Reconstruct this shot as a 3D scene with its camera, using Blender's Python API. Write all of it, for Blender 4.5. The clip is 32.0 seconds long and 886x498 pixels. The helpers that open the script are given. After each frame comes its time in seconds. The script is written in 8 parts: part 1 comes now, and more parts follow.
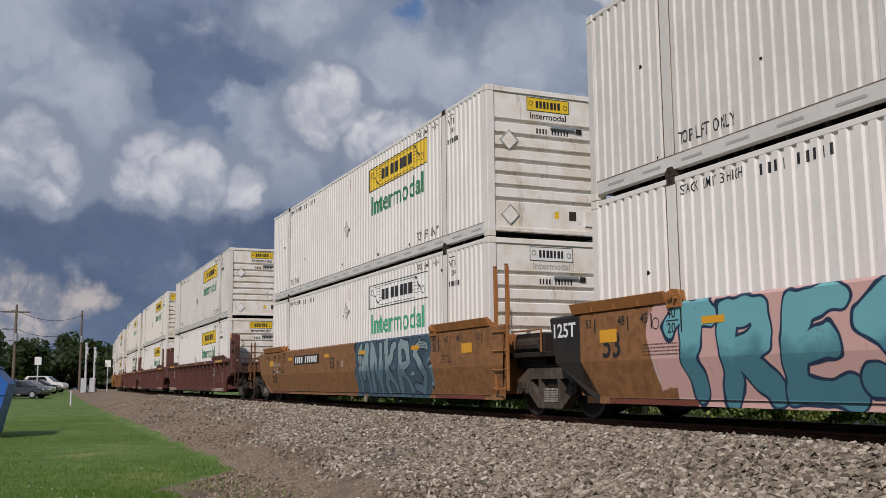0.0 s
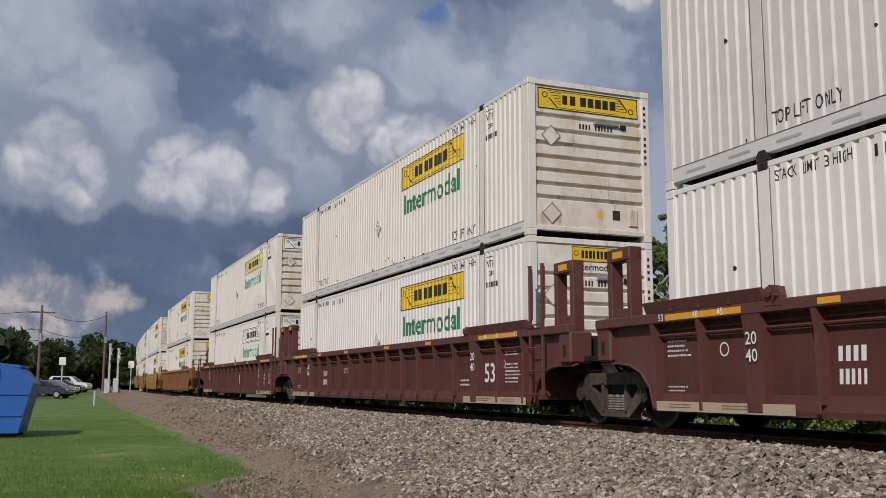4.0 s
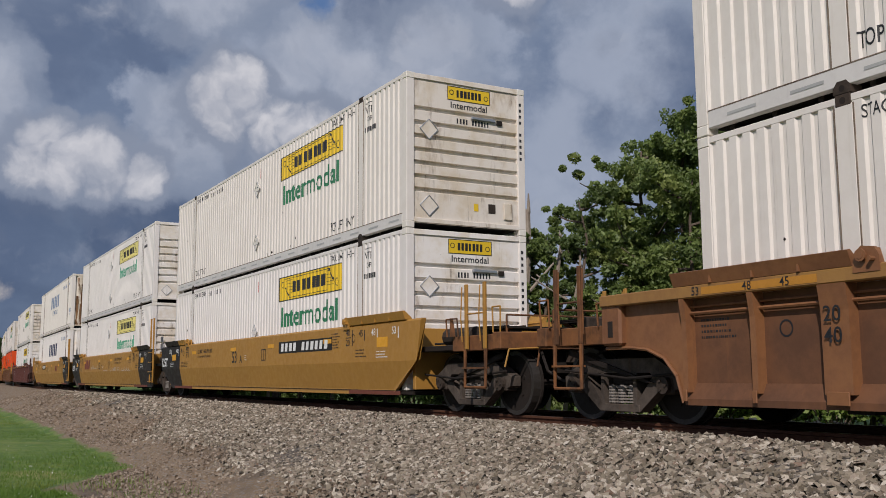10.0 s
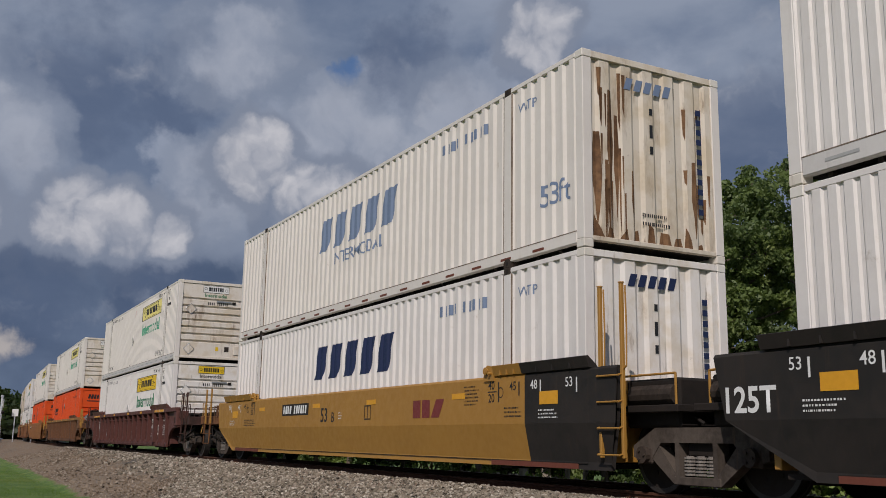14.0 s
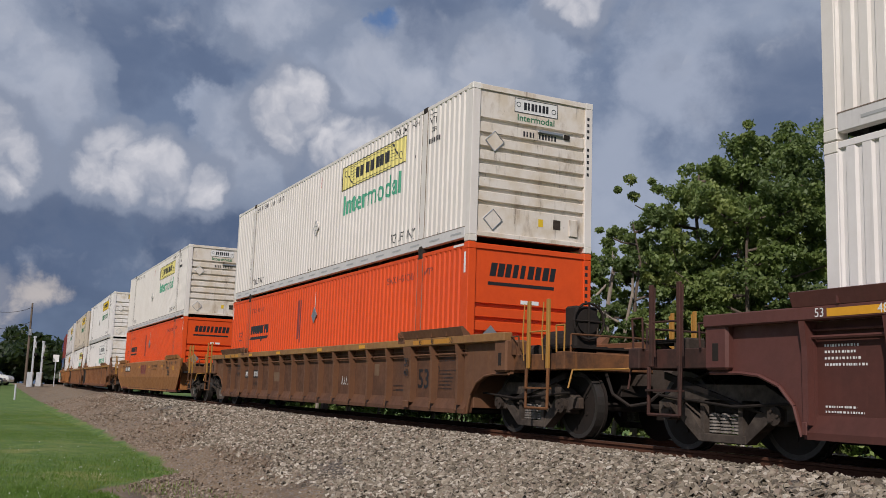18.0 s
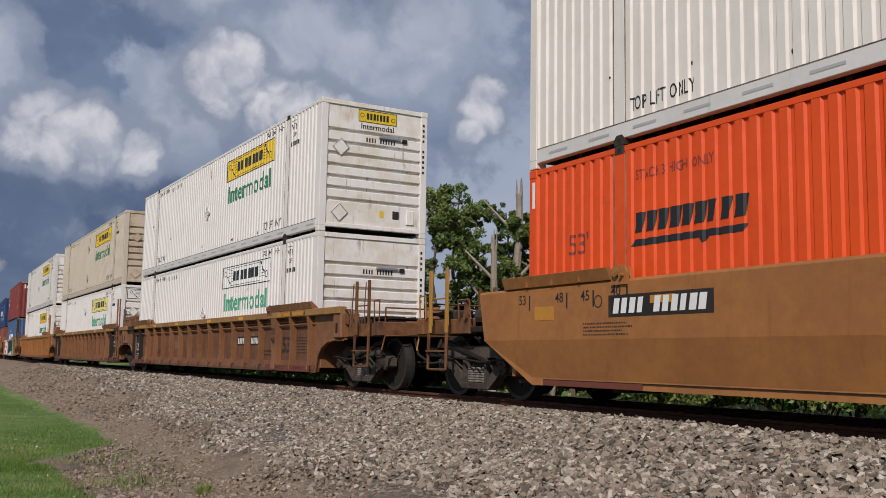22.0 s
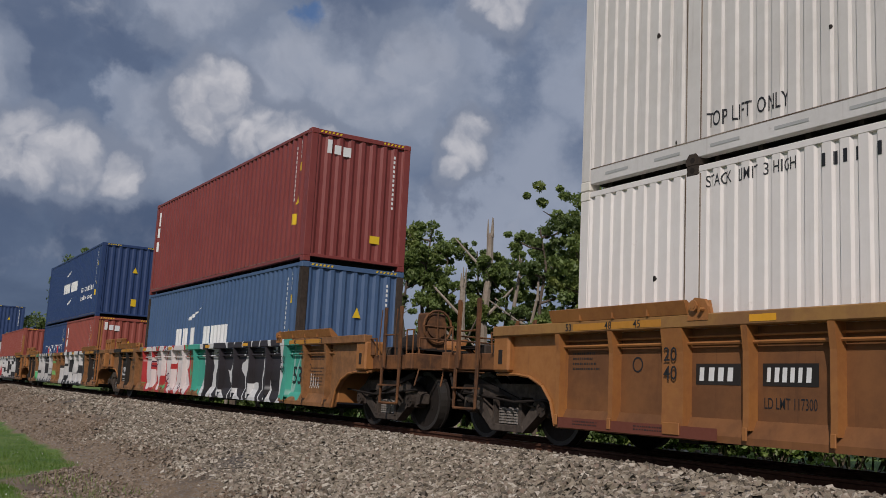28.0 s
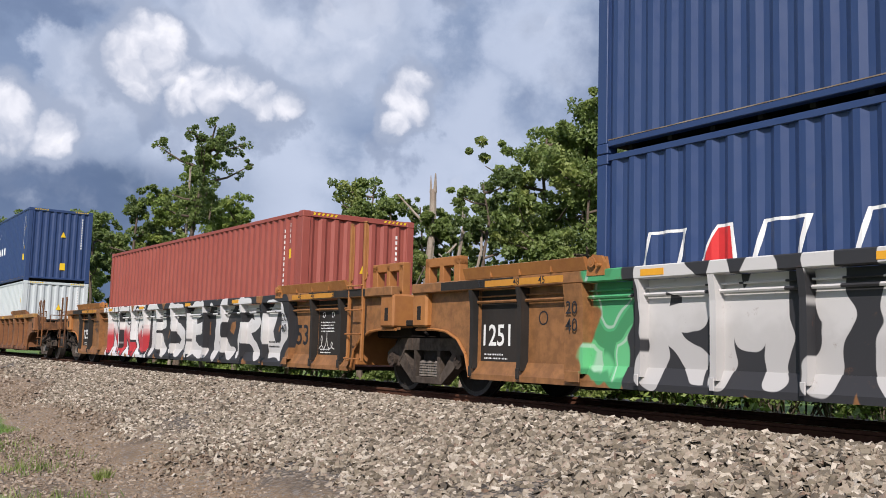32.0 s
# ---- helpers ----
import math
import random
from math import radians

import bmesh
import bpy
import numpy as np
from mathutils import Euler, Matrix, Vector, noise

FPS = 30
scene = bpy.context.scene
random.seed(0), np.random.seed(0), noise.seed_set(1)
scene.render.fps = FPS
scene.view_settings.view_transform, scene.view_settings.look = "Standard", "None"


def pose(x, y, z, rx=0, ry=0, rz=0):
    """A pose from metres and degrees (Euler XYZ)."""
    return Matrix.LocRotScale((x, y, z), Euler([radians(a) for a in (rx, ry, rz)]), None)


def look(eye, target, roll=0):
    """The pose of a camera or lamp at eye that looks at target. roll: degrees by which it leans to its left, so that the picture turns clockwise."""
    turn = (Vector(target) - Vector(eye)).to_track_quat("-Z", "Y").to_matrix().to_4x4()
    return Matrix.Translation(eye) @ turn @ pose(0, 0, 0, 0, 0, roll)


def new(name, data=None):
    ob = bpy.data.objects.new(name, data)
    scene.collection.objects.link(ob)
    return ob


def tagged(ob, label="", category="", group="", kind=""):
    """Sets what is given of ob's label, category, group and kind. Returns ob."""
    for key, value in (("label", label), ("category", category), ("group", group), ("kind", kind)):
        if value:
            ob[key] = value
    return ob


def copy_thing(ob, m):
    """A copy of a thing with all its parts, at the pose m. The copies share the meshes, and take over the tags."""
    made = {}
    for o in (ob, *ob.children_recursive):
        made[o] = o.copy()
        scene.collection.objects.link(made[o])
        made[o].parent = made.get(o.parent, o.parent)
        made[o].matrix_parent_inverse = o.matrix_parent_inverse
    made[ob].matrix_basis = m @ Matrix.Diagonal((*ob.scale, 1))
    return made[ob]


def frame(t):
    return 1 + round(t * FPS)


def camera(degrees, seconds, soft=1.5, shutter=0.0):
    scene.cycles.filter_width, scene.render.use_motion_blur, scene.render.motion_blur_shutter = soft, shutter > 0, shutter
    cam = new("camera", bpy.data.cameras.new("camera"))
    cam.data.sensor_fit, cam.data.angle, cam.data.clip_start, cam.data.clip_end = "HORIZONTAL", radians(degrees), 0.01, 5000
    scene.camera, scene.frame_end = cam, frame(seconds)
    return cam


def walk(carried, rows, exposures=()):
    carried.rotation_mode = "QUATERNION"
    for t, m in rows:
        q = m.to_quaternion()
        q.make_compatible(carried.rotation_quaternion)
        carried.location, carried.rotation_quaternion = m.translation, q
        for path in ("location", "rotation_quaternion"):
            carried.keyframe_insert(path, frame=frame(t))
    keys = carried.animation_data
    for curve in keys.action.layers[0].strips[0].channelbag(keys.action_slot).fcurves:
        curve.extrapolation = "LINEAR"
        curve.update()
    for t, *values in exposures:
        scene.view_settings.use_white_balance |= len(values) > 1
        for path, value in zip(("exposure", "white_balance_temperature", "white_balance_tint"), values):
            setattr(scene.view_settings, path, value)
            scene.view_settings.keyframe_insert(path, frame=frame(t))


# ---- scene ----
cam = camera(49.31, 32.0, 0.65)
EYE = (0.0, 0.0, 0.597)
DRIFT_AT = [0, 3.5, 5.5, 14.5, 16.5, 24.5, 26.5, 32]
DRIFT_X = [0, 0, -0.17, -0.17, -0.15, -0.15, 0.37, 0.37]
DRIFT_Y = [0, 0, 0.02, 0.02, 0.10, 0.10, 0.09, 0.09]


def view(t, yaw, pitch, roll):
    x, y = float(np.interp(t, DRIFT_AT, DRIFT_X)), float(np.interp(t, DRIFT_AT, DRIFT_Y))
    return pose(x, y, EYE[2], 90 + pitch, 0, yaw) @ pose(0, 0, 0, 0, 0, roll)


VIEWS = [
    (0, 67.19, 8.19, -0.69), (0.5, 68.38, 8.45, -0.87), (1, 68.71, 8.46, -0.68), (1.5, 68.96, 8.46, -0.51),
    (2, 69.15, 8.36, -0.41), (2.5, 69.35, 8.42, -0.36), (3, 69.39, 8.27, -0.34), (3.5, 69.23, 8.37, -0.14),
    (5.5, 63.67, 8.63, -0.18), (6, 62.29, 8.71, 0.17), (6.5, 62.04, 8.78, 0.43), (7, 61.88, 8.52, 0.97),
    (7.5, 61.66, 8.49, 1.23), (8, 61.52, 8.44, 1.22), (8.5, 61.74, 8.38, 0.89), (9, 61.85, 8.35, -0.81),
    (9.5, 61.76, 8.17, -0.44), (10, 61.54, 7.86, -0.52), (10.5, 60.29, 7.24, -0.60), (11, 59.58, 7.14, -0.67),
    (11.5, 59.89, 6.46, -0.39), (12, 60.11, 6.85, 0.99), (12.5, 60.74, 9.65, 4.80), (13, 62.20, 10.94, 2.32),
    (13.5, 62.33, 11.45, 0.83), (14, 62.81, 11.64, 0.72), (14.5, 63.65, 11.57, 0.70), (16.5, 61.73, 11.66, 1.96),
    (17, 62.24, 11.06, 1.69), (17.5, 63.89, 9.55, 1.87), (18, 64.83, 8.85, 1.79), (18.5, 64.87, 8.53, 1.85),
    (19, 64.47, 8.82, 1.41), (19.5, 63.26, 8.79, 0.37), (20, 62.50, 8.87, -0.03), (20.5, 62.11, 8.75, 0.18),
    (21, 61.77, 7.50, 0.26), (21.5, 61.54, 6.87, 0.52), (22, 61.19, 6.84, 0.72), (22.5, 60.60, 6.46, 0.92),
    (23, 60.41, 6.45, 0.99), (23.5, 60.56, 6.68, 1.17), (24, 60.56, 7.14, 1.58), (24.5, 60.46, 7.96, 2.52),
    (26.5, 60.05, 8.76, 3.05), (27, 60.01, 8.81, 2.87), (27.5, 59.98, 8.85, 2.79), (28, 60.00, 8.94, 2.70),
    (28.5, 59.88, 9.00, 2.73), (29, 59.93, 9.01, 2.42), (29.5, 60.09, 8.76, 2.00), (30, 60.38, 7.67, 1.78),
    (30.5, 57.60, 7.11, 1.76), (31, 56.96, 7.21, 1.48), (31.5, 56.87, 6.88, 1.40), (32, 56.52, 6.46, 1.39)]
STOPS = [(0, 0.0), (12, 0.0), (13, -0.1), (14, -0.2), (15, -0.18), (17, 0.0), (20, 0.08), (22, 0.08), (24, 0.0), (26.5, -0.04), (28, -0.22), (29, 0.44), (30, 0.56), (31, 0.66), (32, 0.72)]
walk(cam, [(t, view(t, a, b, c)) for t, a, b, c in VIEWS], [(t, stops, 6500, 12) for t, stops in STOPS])

# ---- sky and sun ----
SUN_TO = Vector((0.66, -0.62, 0.72)).normalized()
sun = new("sun", bpy.data.lights.new("sun", "SUN"))
sun.data.energy, sun.data.angle, sun.data.color = 3.15, radians(0.6), (1.0, 0.925, 0.87)
sun.matrix_world = look((0, 0, 60), Vector((0, 0, 60)) - SUN_TO)


class Nodes:
    """A short way to write a node tree."""

    def __init__(self, tree):
        self.t = tree
        self.t.nodes.clear()

    def n(self, kind, **kw):
        nd = self.t.nodes.new(kind)
        ins = kw.get("ins", {})
        if "operation" in kw:
            nd.operation = kw["operation"]
        if "use_clamp" in kw:
            nd.use_clamp = kw["use_clamp"]
        if "interpolation_type" in kw:
            nd.interpolation_type = kw["interpolation_type"]
        if "data_type" in kw:
            nd.data_type, nd.blend_type, nd.clamp_factor = kw["data_type"], kw["blend_type"], kw["clamp_factor"]
        if "feature" in kw:
            nd.feature = kw["feature"]
        if "sky_type" in kw:
            nd.sky_type, nd.sun_disc = kw["sky_type"], kw["sun_disc"]
            nd.sun_elevation, nd.sun_rotation = kw["sun_elevation"], kw["sun_rotation"]
            nd.air_density, nd.dust_density = kw["air_density"], kw["dust_density"]
        for k, v in ins.items():
            if isinstance(v, bpy.types.NodeSocket):
                self.t.links.new(v, nd.inputs[k])
            else:
                nd.inputs[k].default_value = v
        return nd

    def math(self, op, a, b=0.0, clamp=False):
        return self.n("ShaderNodeMath", operation=op, use_clamp=clamp, ins={0: a, 1: b}).outputs[0]

    def vmath(self, op, a, b=(0, 0, 0)):
        nd = self.n("ShaderNodeVectorMath", operation=op, ins={0: a, 1: b})
        return nd.outputs["Value"] if op in ("DOT_PRODUCT", "LENGTH") else nd.outputs[0]

    def ramp(self, v, lo, hi, a=0.0, b=1.0):
        return self.n("ShaderNodeMapRange", interpolation_type="SMOOTHSTEP", ins={0: v, 1: lo, 2: hi, 3: a, 4: b}).outputs[0]

    def mix(self, f, a, b, blend="MIX"):
        nd = self.n("ShaderNodeMix", data_type="RGBA", blend_type=blend, clamp_factor=True, ins={0: f})
        for sock, v in ((nd.inputs[6], a), (nd.inputs[7], b)):
            if isinstance(v, bpy.types.NodeSocket):
                self.t.links.new(v, sock)
            else:
                sock.default_value = (*v[:3], 1)
        return nd.outputs[2]

    def noise(self, vec, scale, detail=4.0, rough=0.55, distort=0.0):
        return self.n("ShaderNodeTexNoise", ins={"Vector": vec, "Scale": scale, "Detail": detail, "Roughness": rough, "Distortion": distort}).outputs[0]


def heading(az, el):
    a, e = radians(az), radians(el)
    return (-math.sin(a) * math.cos(e), math.cos(a) * math.cos(e), math.sin(e))


# heaped white clouds: bearing, height, radius in degrees
HEAPS = [(91.5, 13.0, 2.3), (89.7, 11.9, 1.7), (84.0, 14.1, 1.1), (84.9, 13.4, 1.2), (85.2, 11.9, 1.6), (82.4, 12.7, 1.7), (81.0, 12.1, 1.6), (79.0, 11.7, 1.4), (83.6, 11.5, 1.4),
         (74.7, 17.7, 1.4), (73.3, 17.8, 1.3), (75.5, 16.2, 1.5), (73.4, 16.2, 1.6), (74.6, 15.2, 1.4), (71.8, 15.6, 1.4), (70.3, 15.2, 1.5), (69.0, 15.7, 1.2), (72.2, 14.3, 1.3),
         (67.6, 14.9, 1.1), (66.3, 14.5, 0.9), (58.7, 16.2, 1.1), (59.0, 14.8, 1.3), (59.6, 13.8, 0.9), (57.6, 24.3, 1.6), (55.8, 24.6, 1.5), (56.5, 23.0, 1.2)]
FAINT = [(77.3, 15.3, 1.6), (77.0, 13.0, 1.7), (70.7, 18.6, 1.5), (68.9, 19.6, 1.4), (66.8, 18.0, 1.6), (64.5, 17.0, 1.7), (75.5, 22.4, 2.4), (89.3, 16.6, 2.4), (92.6, 19.5, 2.6), (62.0, 19.5, 2.2), (87.0, 15.2, 1.6)]
DIM = [(85.1, 20.3, 5.0), (80.0, 20.0, 3.6), (65.0, 22.6, 3.6), (88.0, 7.6, 6.0), (79.0, 9.0, 4.0), (45.0, 17.0, 6.0)]
PALE_SKY = [(93.0, 20.5, 4.0), (88.6, 17.0, 3.8), (75.5, 22.5, 3.0), (67.5, 20.0, 3.8), (62.0, 18.5, 4.0), (55.0, 14.0, 5.0), (79.5, 16.0, 2.6), (59.0, 21.0, 3.4), (51.0, 18.5, 4.5), (72.0, 17.0, 4.0), (66.0, 10.0, 5.0), (57.0, 10.0, 5.0), (72.0, 11.0, 3.0)]
HAZY = [(87.8, 4.9, 1.6), (90.2, 4.6, 2.0), (92.5, 4.6, 2.2)]

world = bpy.data.worlds.new("world")
scene.world = world
world.use_nodes = True
w = Nodes(world.node_tree)
ray_way = w.n("ShaderNodeTexCoord").outputs["Generated"]
bent = w.n("ShaderNodeTexNoise", ins={"Vector": ray_way, "Scale": 15.0, "Detail": 6.0, "Roughness": 0.58}).outputs["Color"]
bent = w.vmath("SUBTRACT", bent, (0.5, 0.5, 0.5))
near = w.vmath("NORMALIZE", w.vmath("ADD", ray_way, w.vmath("MULTIPLY", bent, (0.10, 0.10, 0.10))))
soft_way = w.vmath("NORMALIZE", w.vmath("ADD", ray_way, w.vmath("MULTIPLY", bent, (0.16, 0.16, 0.16))))


def lobes(where, spots, grow=1.0, edge=0.35):
    total = None
    for az, el, r in spots:
        d = w.vmath("DOT_PRODUCT", where, heading(az, el))
        c1, c0 = math.cos(radians(r * grow * edge)), math.cos(radians(r * grow))
        v = w.ramp(d, c0, c1)
        total = v if total is None else w.math("MAXIMUM", total, v)
    return total


high = w.n("ShaderNodeSeparateXYZ", ins={0: ray_way}).outputs[2]
sky = w.n("ShaderNodeTexSky", sky_type="NISHITA", sun_disc=False, sun_elevation=math.asin(SUN_TO.z),
          sun_rotation=math.atan2(SUN_TO.x, SUN_TO.y), air_density=1.0, dust_density=0.8)
blue = w.n("ShaderNodeVectorMath", operation="SCALE", ins={0: sky.outputs[0], "Scale": 0.055}).outputs[0]
squash = w.vmath("MULTIPLY", ray_way, (1.0, 1.0, 2.0))
fleece = w.noise(squash, 3.0, 6.0, 0.5, 0.2)
wisps = w.noise(squash, 10.0, 6.0, 0.55, 0.3)
mass = w.math("ADD", w.math("MULTIPLY", fleece, 0.72), w.math("MULTIPLY", wisps, 0.28))
grey = w.mix(w.ramp(mass, 0.38, 0.60), (0.146, 0.196, 0.298), (0.285, 0.335, 0.432))
sky_col = w.mix(w.ramp(mass, 0.28, 0.34), blue, grey)
sky_col = w.mix(w.math("MULTIPLY", lobes(soft_way, PALE_SKY, 1.0, 0.0), 0.8), sky_col, (0.355, 0.402, 0.500))
low = w.math("MULTIPLY", w.ramp(high, 0.205, 0.165), w.ramp(w.vmath("DOT_PRODUCT", ray_way, heading(92.0, 6.0)), 0.885, 0.965))
sky_col = w.mix(w.math("MULTIPLY", low, 0.92), sky_col, w.mix(w.ramp(mass, 0.40, 0.62), (0.066, 0.100, 0.172), (0.120, 0.168, 0.262)))
sky_col = w.mix(w.math("MULTIPLY", lobes(soft_way, DIM, 1.0, 0.0), 0.55), sky_col, (0.080, 0.116, 0.202))
sky_col = w.mix(w.math("MULTIPLY", lobes(near, [(69.1, 22.4, 1.1)], 1.0, 0.1), 0.75), sky_col, (0.07, 0.16, 0.36))


def billows(where):
    """Rounded heads crowded on one another."""
    return w.n("ShaderNodeTexVoronoi", feature="SMOOTH_F1", ins={"Vector": where, "Scale": 24.0, "Detail": 2.2, "Roughness": 0.38, "Lacunarity": 2.1, "Smoothness": 0.3}).outputs["Distance"]


# the heaps: rounded bright tops, grey flat undersides
curl = w.noise(ray_way, 26.0, 7.0, 0.60, 0.3)
crisp = w.vmath("NORMALIZE", w.vmath("ADD", ray_way, w.vmath("MULTIPLY", bent, (0.05, 0.05, 0.05))))
above = w.vmath("ADD", crisp, (0.0, 0.0, 0.013))
knobs, knobs_up = billows(crisp), billows(above)
tufts, tufts_up = w.noise(crisp, 20.0, 4.5, 0.52, 0.2), w.noise(above, 20.0, 4.5, 0.52, 0.2)
ragged = w.math("ADD", w.math("MULTIPLY", w.math("SUBTRACT", 0.45, knobs), 0.32), w.math("MULTIPLY", w.math("SUBTRACT", tufts, 0.5), 1.35))


def cloud(col, spots, grow, dark, bright, weight):
    mid, up = lobes(crisp, spots, grow, 0.0), lobes(above, spots, grow, 0.0)
    puff = w.math("ADD", mid, ragged)
    body = w.math("MULTIPLY", w.ramp(puff, -0.04, 0.56), weight)
    lit = w.math("ADD", w.math("MULTIPLY", w.math("SUBTRACT", mid, up), 1.5), w.math("MULTIPLY", w.math("SUBTRACT", knobs_up, knobs), 0.28))
    lit = w.math("ADD", lit, w.math("MULTIPLY", w.math("SUBTRACT", tufts, tufts_up), 1.0))
    lit = w.math("ADD", lit, w.math("MULTIPLY", puff, 0.5))
    return w.mix(body, col, w.mix(w.ramp(lit, -0.12, 0.92), dark, bright))


sky_col = cloud(sky_col, FAINT, 2.2, (0.25, 0.295, 0.385), (0.47, 0.50, 0.57), 0.6)
under = lobes(soft_way, [(az, el - 0.95 * r - 0.5, 0.95 * r) for az, el, r in HEAPS], 1.4, 0.0)
sky_col = w.mix(w.math("MULTIPLY", under, 0.42), sky_col, (0.125, 0.160, 0.240))
sky_col = cloud(sky_col, HEAPS, 1.8, (0.235, 0.275, 0.36), (0.69, 0.685, 0.71), 0.92)
sky_col = w.mix(w.math("MULTIPLY", lobes(near, HAZY, 1.15, 0.0), 0.85), sky_col, w.mix(w.ramp(curl, 0.4, 0.6), (0.22, 0.24, 0.30), (0.52, 0.48, 0.46)))
w.t.links.new(w.n("ShaderNodeBackground", ins={"Color": sky_col, "Strength": 1.0}).outputs[0], w.n("ShaderNodeOutputWorld").inputs[0])

# ---- materials ----
MATS = {}


def material(name, colour, rough=0.6, metal=0.0, other=None, grain=9.0, amount=0.5, streak=0.0, dirt=None, bump=0.02, random_shift=0.0, island=0.0, coat=0.0):
    """Paint, steel, stone: a colour that varies at two scales, streaks that run down, dirt patches, fine relief."""
    m = MATS[name] = bpy.data.materials.new(name)
    m.use_nodes = True
    k = Nodes(m.node_tree)
    info = k.n("ShaderNodeObjectInfo").outputs["Random"]
    at = k.n("ShaderNodeTexCoord").outputs["Object"]
    at = k.vmath("ADD", at, k.n("ShaderNodeCombineXYZ", ins={0: k.math("MULTIPLY", info, 37.0), 2: k.math("MULTIPLY", info, 11.0)}).outputs[0])
    big = k.noise(at, 0.9, 5.0, 0.6)
    fine = k.noise(at, grain, 6.0, 0.65)
    tone = k.ramp(k.math("ADD", k.math("MULTIPLY", big, 0.6), k.math("MULTIPLY", fine, 0.4)), 0.36, 0.64)
    other = other or tuple(c * 0.72 for c in colour)
    col = k.mix(k.math("MULTIPLY", tone, amount), colour, other)
    if streak:
        drip = k.noise(k.vmath("MULTIPLY", at, (9.0, 9.0, 0.55)), 1.0, 5.0, 0.7)
        col = k.mix(k.math("MULTIPLY", k.ramp(drip, 0.56, 0.74), streak), col, dirt or (0.10, 0.06, 0.035))
    if dirt:
        patch = k.ramp(k.noise(at, 2.3, 8.0, 0.72), 0.62, 0.78)
        col = k.mix(k.math("MULTIPLY", patch, 0.55), col, dirt)
    if random_shift or island:
        src = k.n("ShaderNodeNewGeometry").outputs["Random Per Island"] if island else info
        hsv = k.n("ShaderNodeHueSaturation", ins={"Color": col, "Value": k.ramp(src, 0.0, 1.0, 1.0 - (random_shift or island), 1.0 + (random_shift or island))})
        col = hsv.outputs[0]
    bsdf = k.n("ShaderNodeBsdfPrincipled", ins={"Base Color": col, "Metallic": metal})
    k.t.links.new(k.ramp(fine, 0.3, 0.7, max(0.05, rough - 0.12), min(1.0, rough + 0.12)), bsdf.inputs["Roughness"])
    if rough > 0.62:
        bsdf.inputs["Specular IOR Level"].default_value = 0.22
    if coat:
        bsdf.inputs["Coat Weight"].default_value = coat
    if bump:
        b = k.n("ShaderNodeBump", ins={"Height": fine, "Strength": 0.35, "Distance": bump})
        k.t.links.new(b.outputs[0], bsdf.inputs["Normal"])
    k.t.links.new(bsdf.outputs[0], k.n("ShaderNodeOutputMaterial").inputs[0])
    return m


def plain(name, colour, rough=0.5, metal=0.0):
    return material(name, colour, rough, metal, None, 14.0, 0.35, bump=0.0)


RUST = (0.13, 0.06, 0.03)
WHITE = material("white_container_paint", (0.775, 0.738, 0.705), 0.52, 0, (0.675, 0.635, 0.60), 6, 0.55, 0.16, (0.36, 0.295, 0.225), 0.004)
CREAM = material("cream_container_paint", (0.765, 0.718, 0.665), 0.55, 0, (0.67, 0.62, 0.565), 6, 0.6, 0.16, (0.34, 0.26, 0.18), 0.004)
WEATHERED = material("weathered_white_container_paint", (0.665, 0.632, 0.600), 0.58, 0, (0.565, 0.53, 0.50), 6, 0.65, 0.30, (0.30, 0.245, 0.19), 0.004)
BEIGE = material("beige_container_paint", (0.585, 0.505, 0.405), 0.6, 0, (0.50, 0.42, 0.325), 6, 0.6, 0.18, (0.28, 0.20, 0.12), 0.004)
END_W = material("soiled_white_end_paint", (0.76, 0.73, 0.67), 0.55, 0, (0.66, 0.60, 0.51), 5, 0.8, 0.45, (0.26, 0.19, 0.13), 0.004)
ORANGE = material("orange_container_paint", (0.74, 0.078, 0.004), 0.55, 0, (0.60, 0.058, 0.004), 6, 0.5, 0.10, (0.25, 0.05, 0.015), 0.004)
NAVY = material("navy_container_paint", (0.020, 0.045, 0.132), 0.5, 0, (0.028, 0.056, 0.145), 6, 0.6, 0.14, (0.05, 0.065, 0.11), 0.004)
STEELBLUE = material("faded_blue_container_paint", (0.055, 0.105, 0.21), 0.55, 0, (0.075, 0.13, 0.23), 6, 0.6, 0.15, (0.11, 0.13, 0.17), 0.004)
OXIDE = material("oxide_red_container_paint", (0.20, 0.038, 0.032), 0.5, 0, (0.25, 0.055, 0.045), 6, 0.6, 0.12, (0.12, 0.035, 0.03), 0.004)
BRICKRED = material("faded_red_container_paint", (0.27, 0.062, 0.045), 0.55, 0, (0.32, 0.085, 0.062), 6, 0.6, 0.10, (0.22, 0.07, 0.05), 0.004)
PALE = material("pale_grey_container_paint", (0.52, 0.57, 0.58), 0.5, 0, (0.44, 0.48, 0.49), 6, 0.5, 0.2, (0.2, 0.17, 0.14), 0.004)
YELLOW_SIGN = plain("yellow_sign_film", (0.78, 0.52, 0.02), 0.45)
PALE_SIGN = plain("faded_yellow_sign_film", (0.78, 0.68, 0.22), 0.5)
WHITE_SIGN = plain("white_sign_film", (0.80, 0.79, 0.76), 0.5)
INK = plain("black_lettering", (0.015, 0.015, 0.017), 0.5)
GREEN_INK = plain("green_lettering", (0.02, 0.17, 0.075), 0.5)
TEAL_INK = plain("faded_green_lettering", (0.06, 0.34, 0.20), 0.5)
WHITE_INK = plain("white_lettering", (0.80, 0.80, 0.78), 0.5)
BLUE_INK = plain("blue_lettering", (0.012, 0.022, 0.075), 0.5)
FADED_INK = plain("faded_blue_lettering", (0.18, 0.24, 0.36), 0.5)
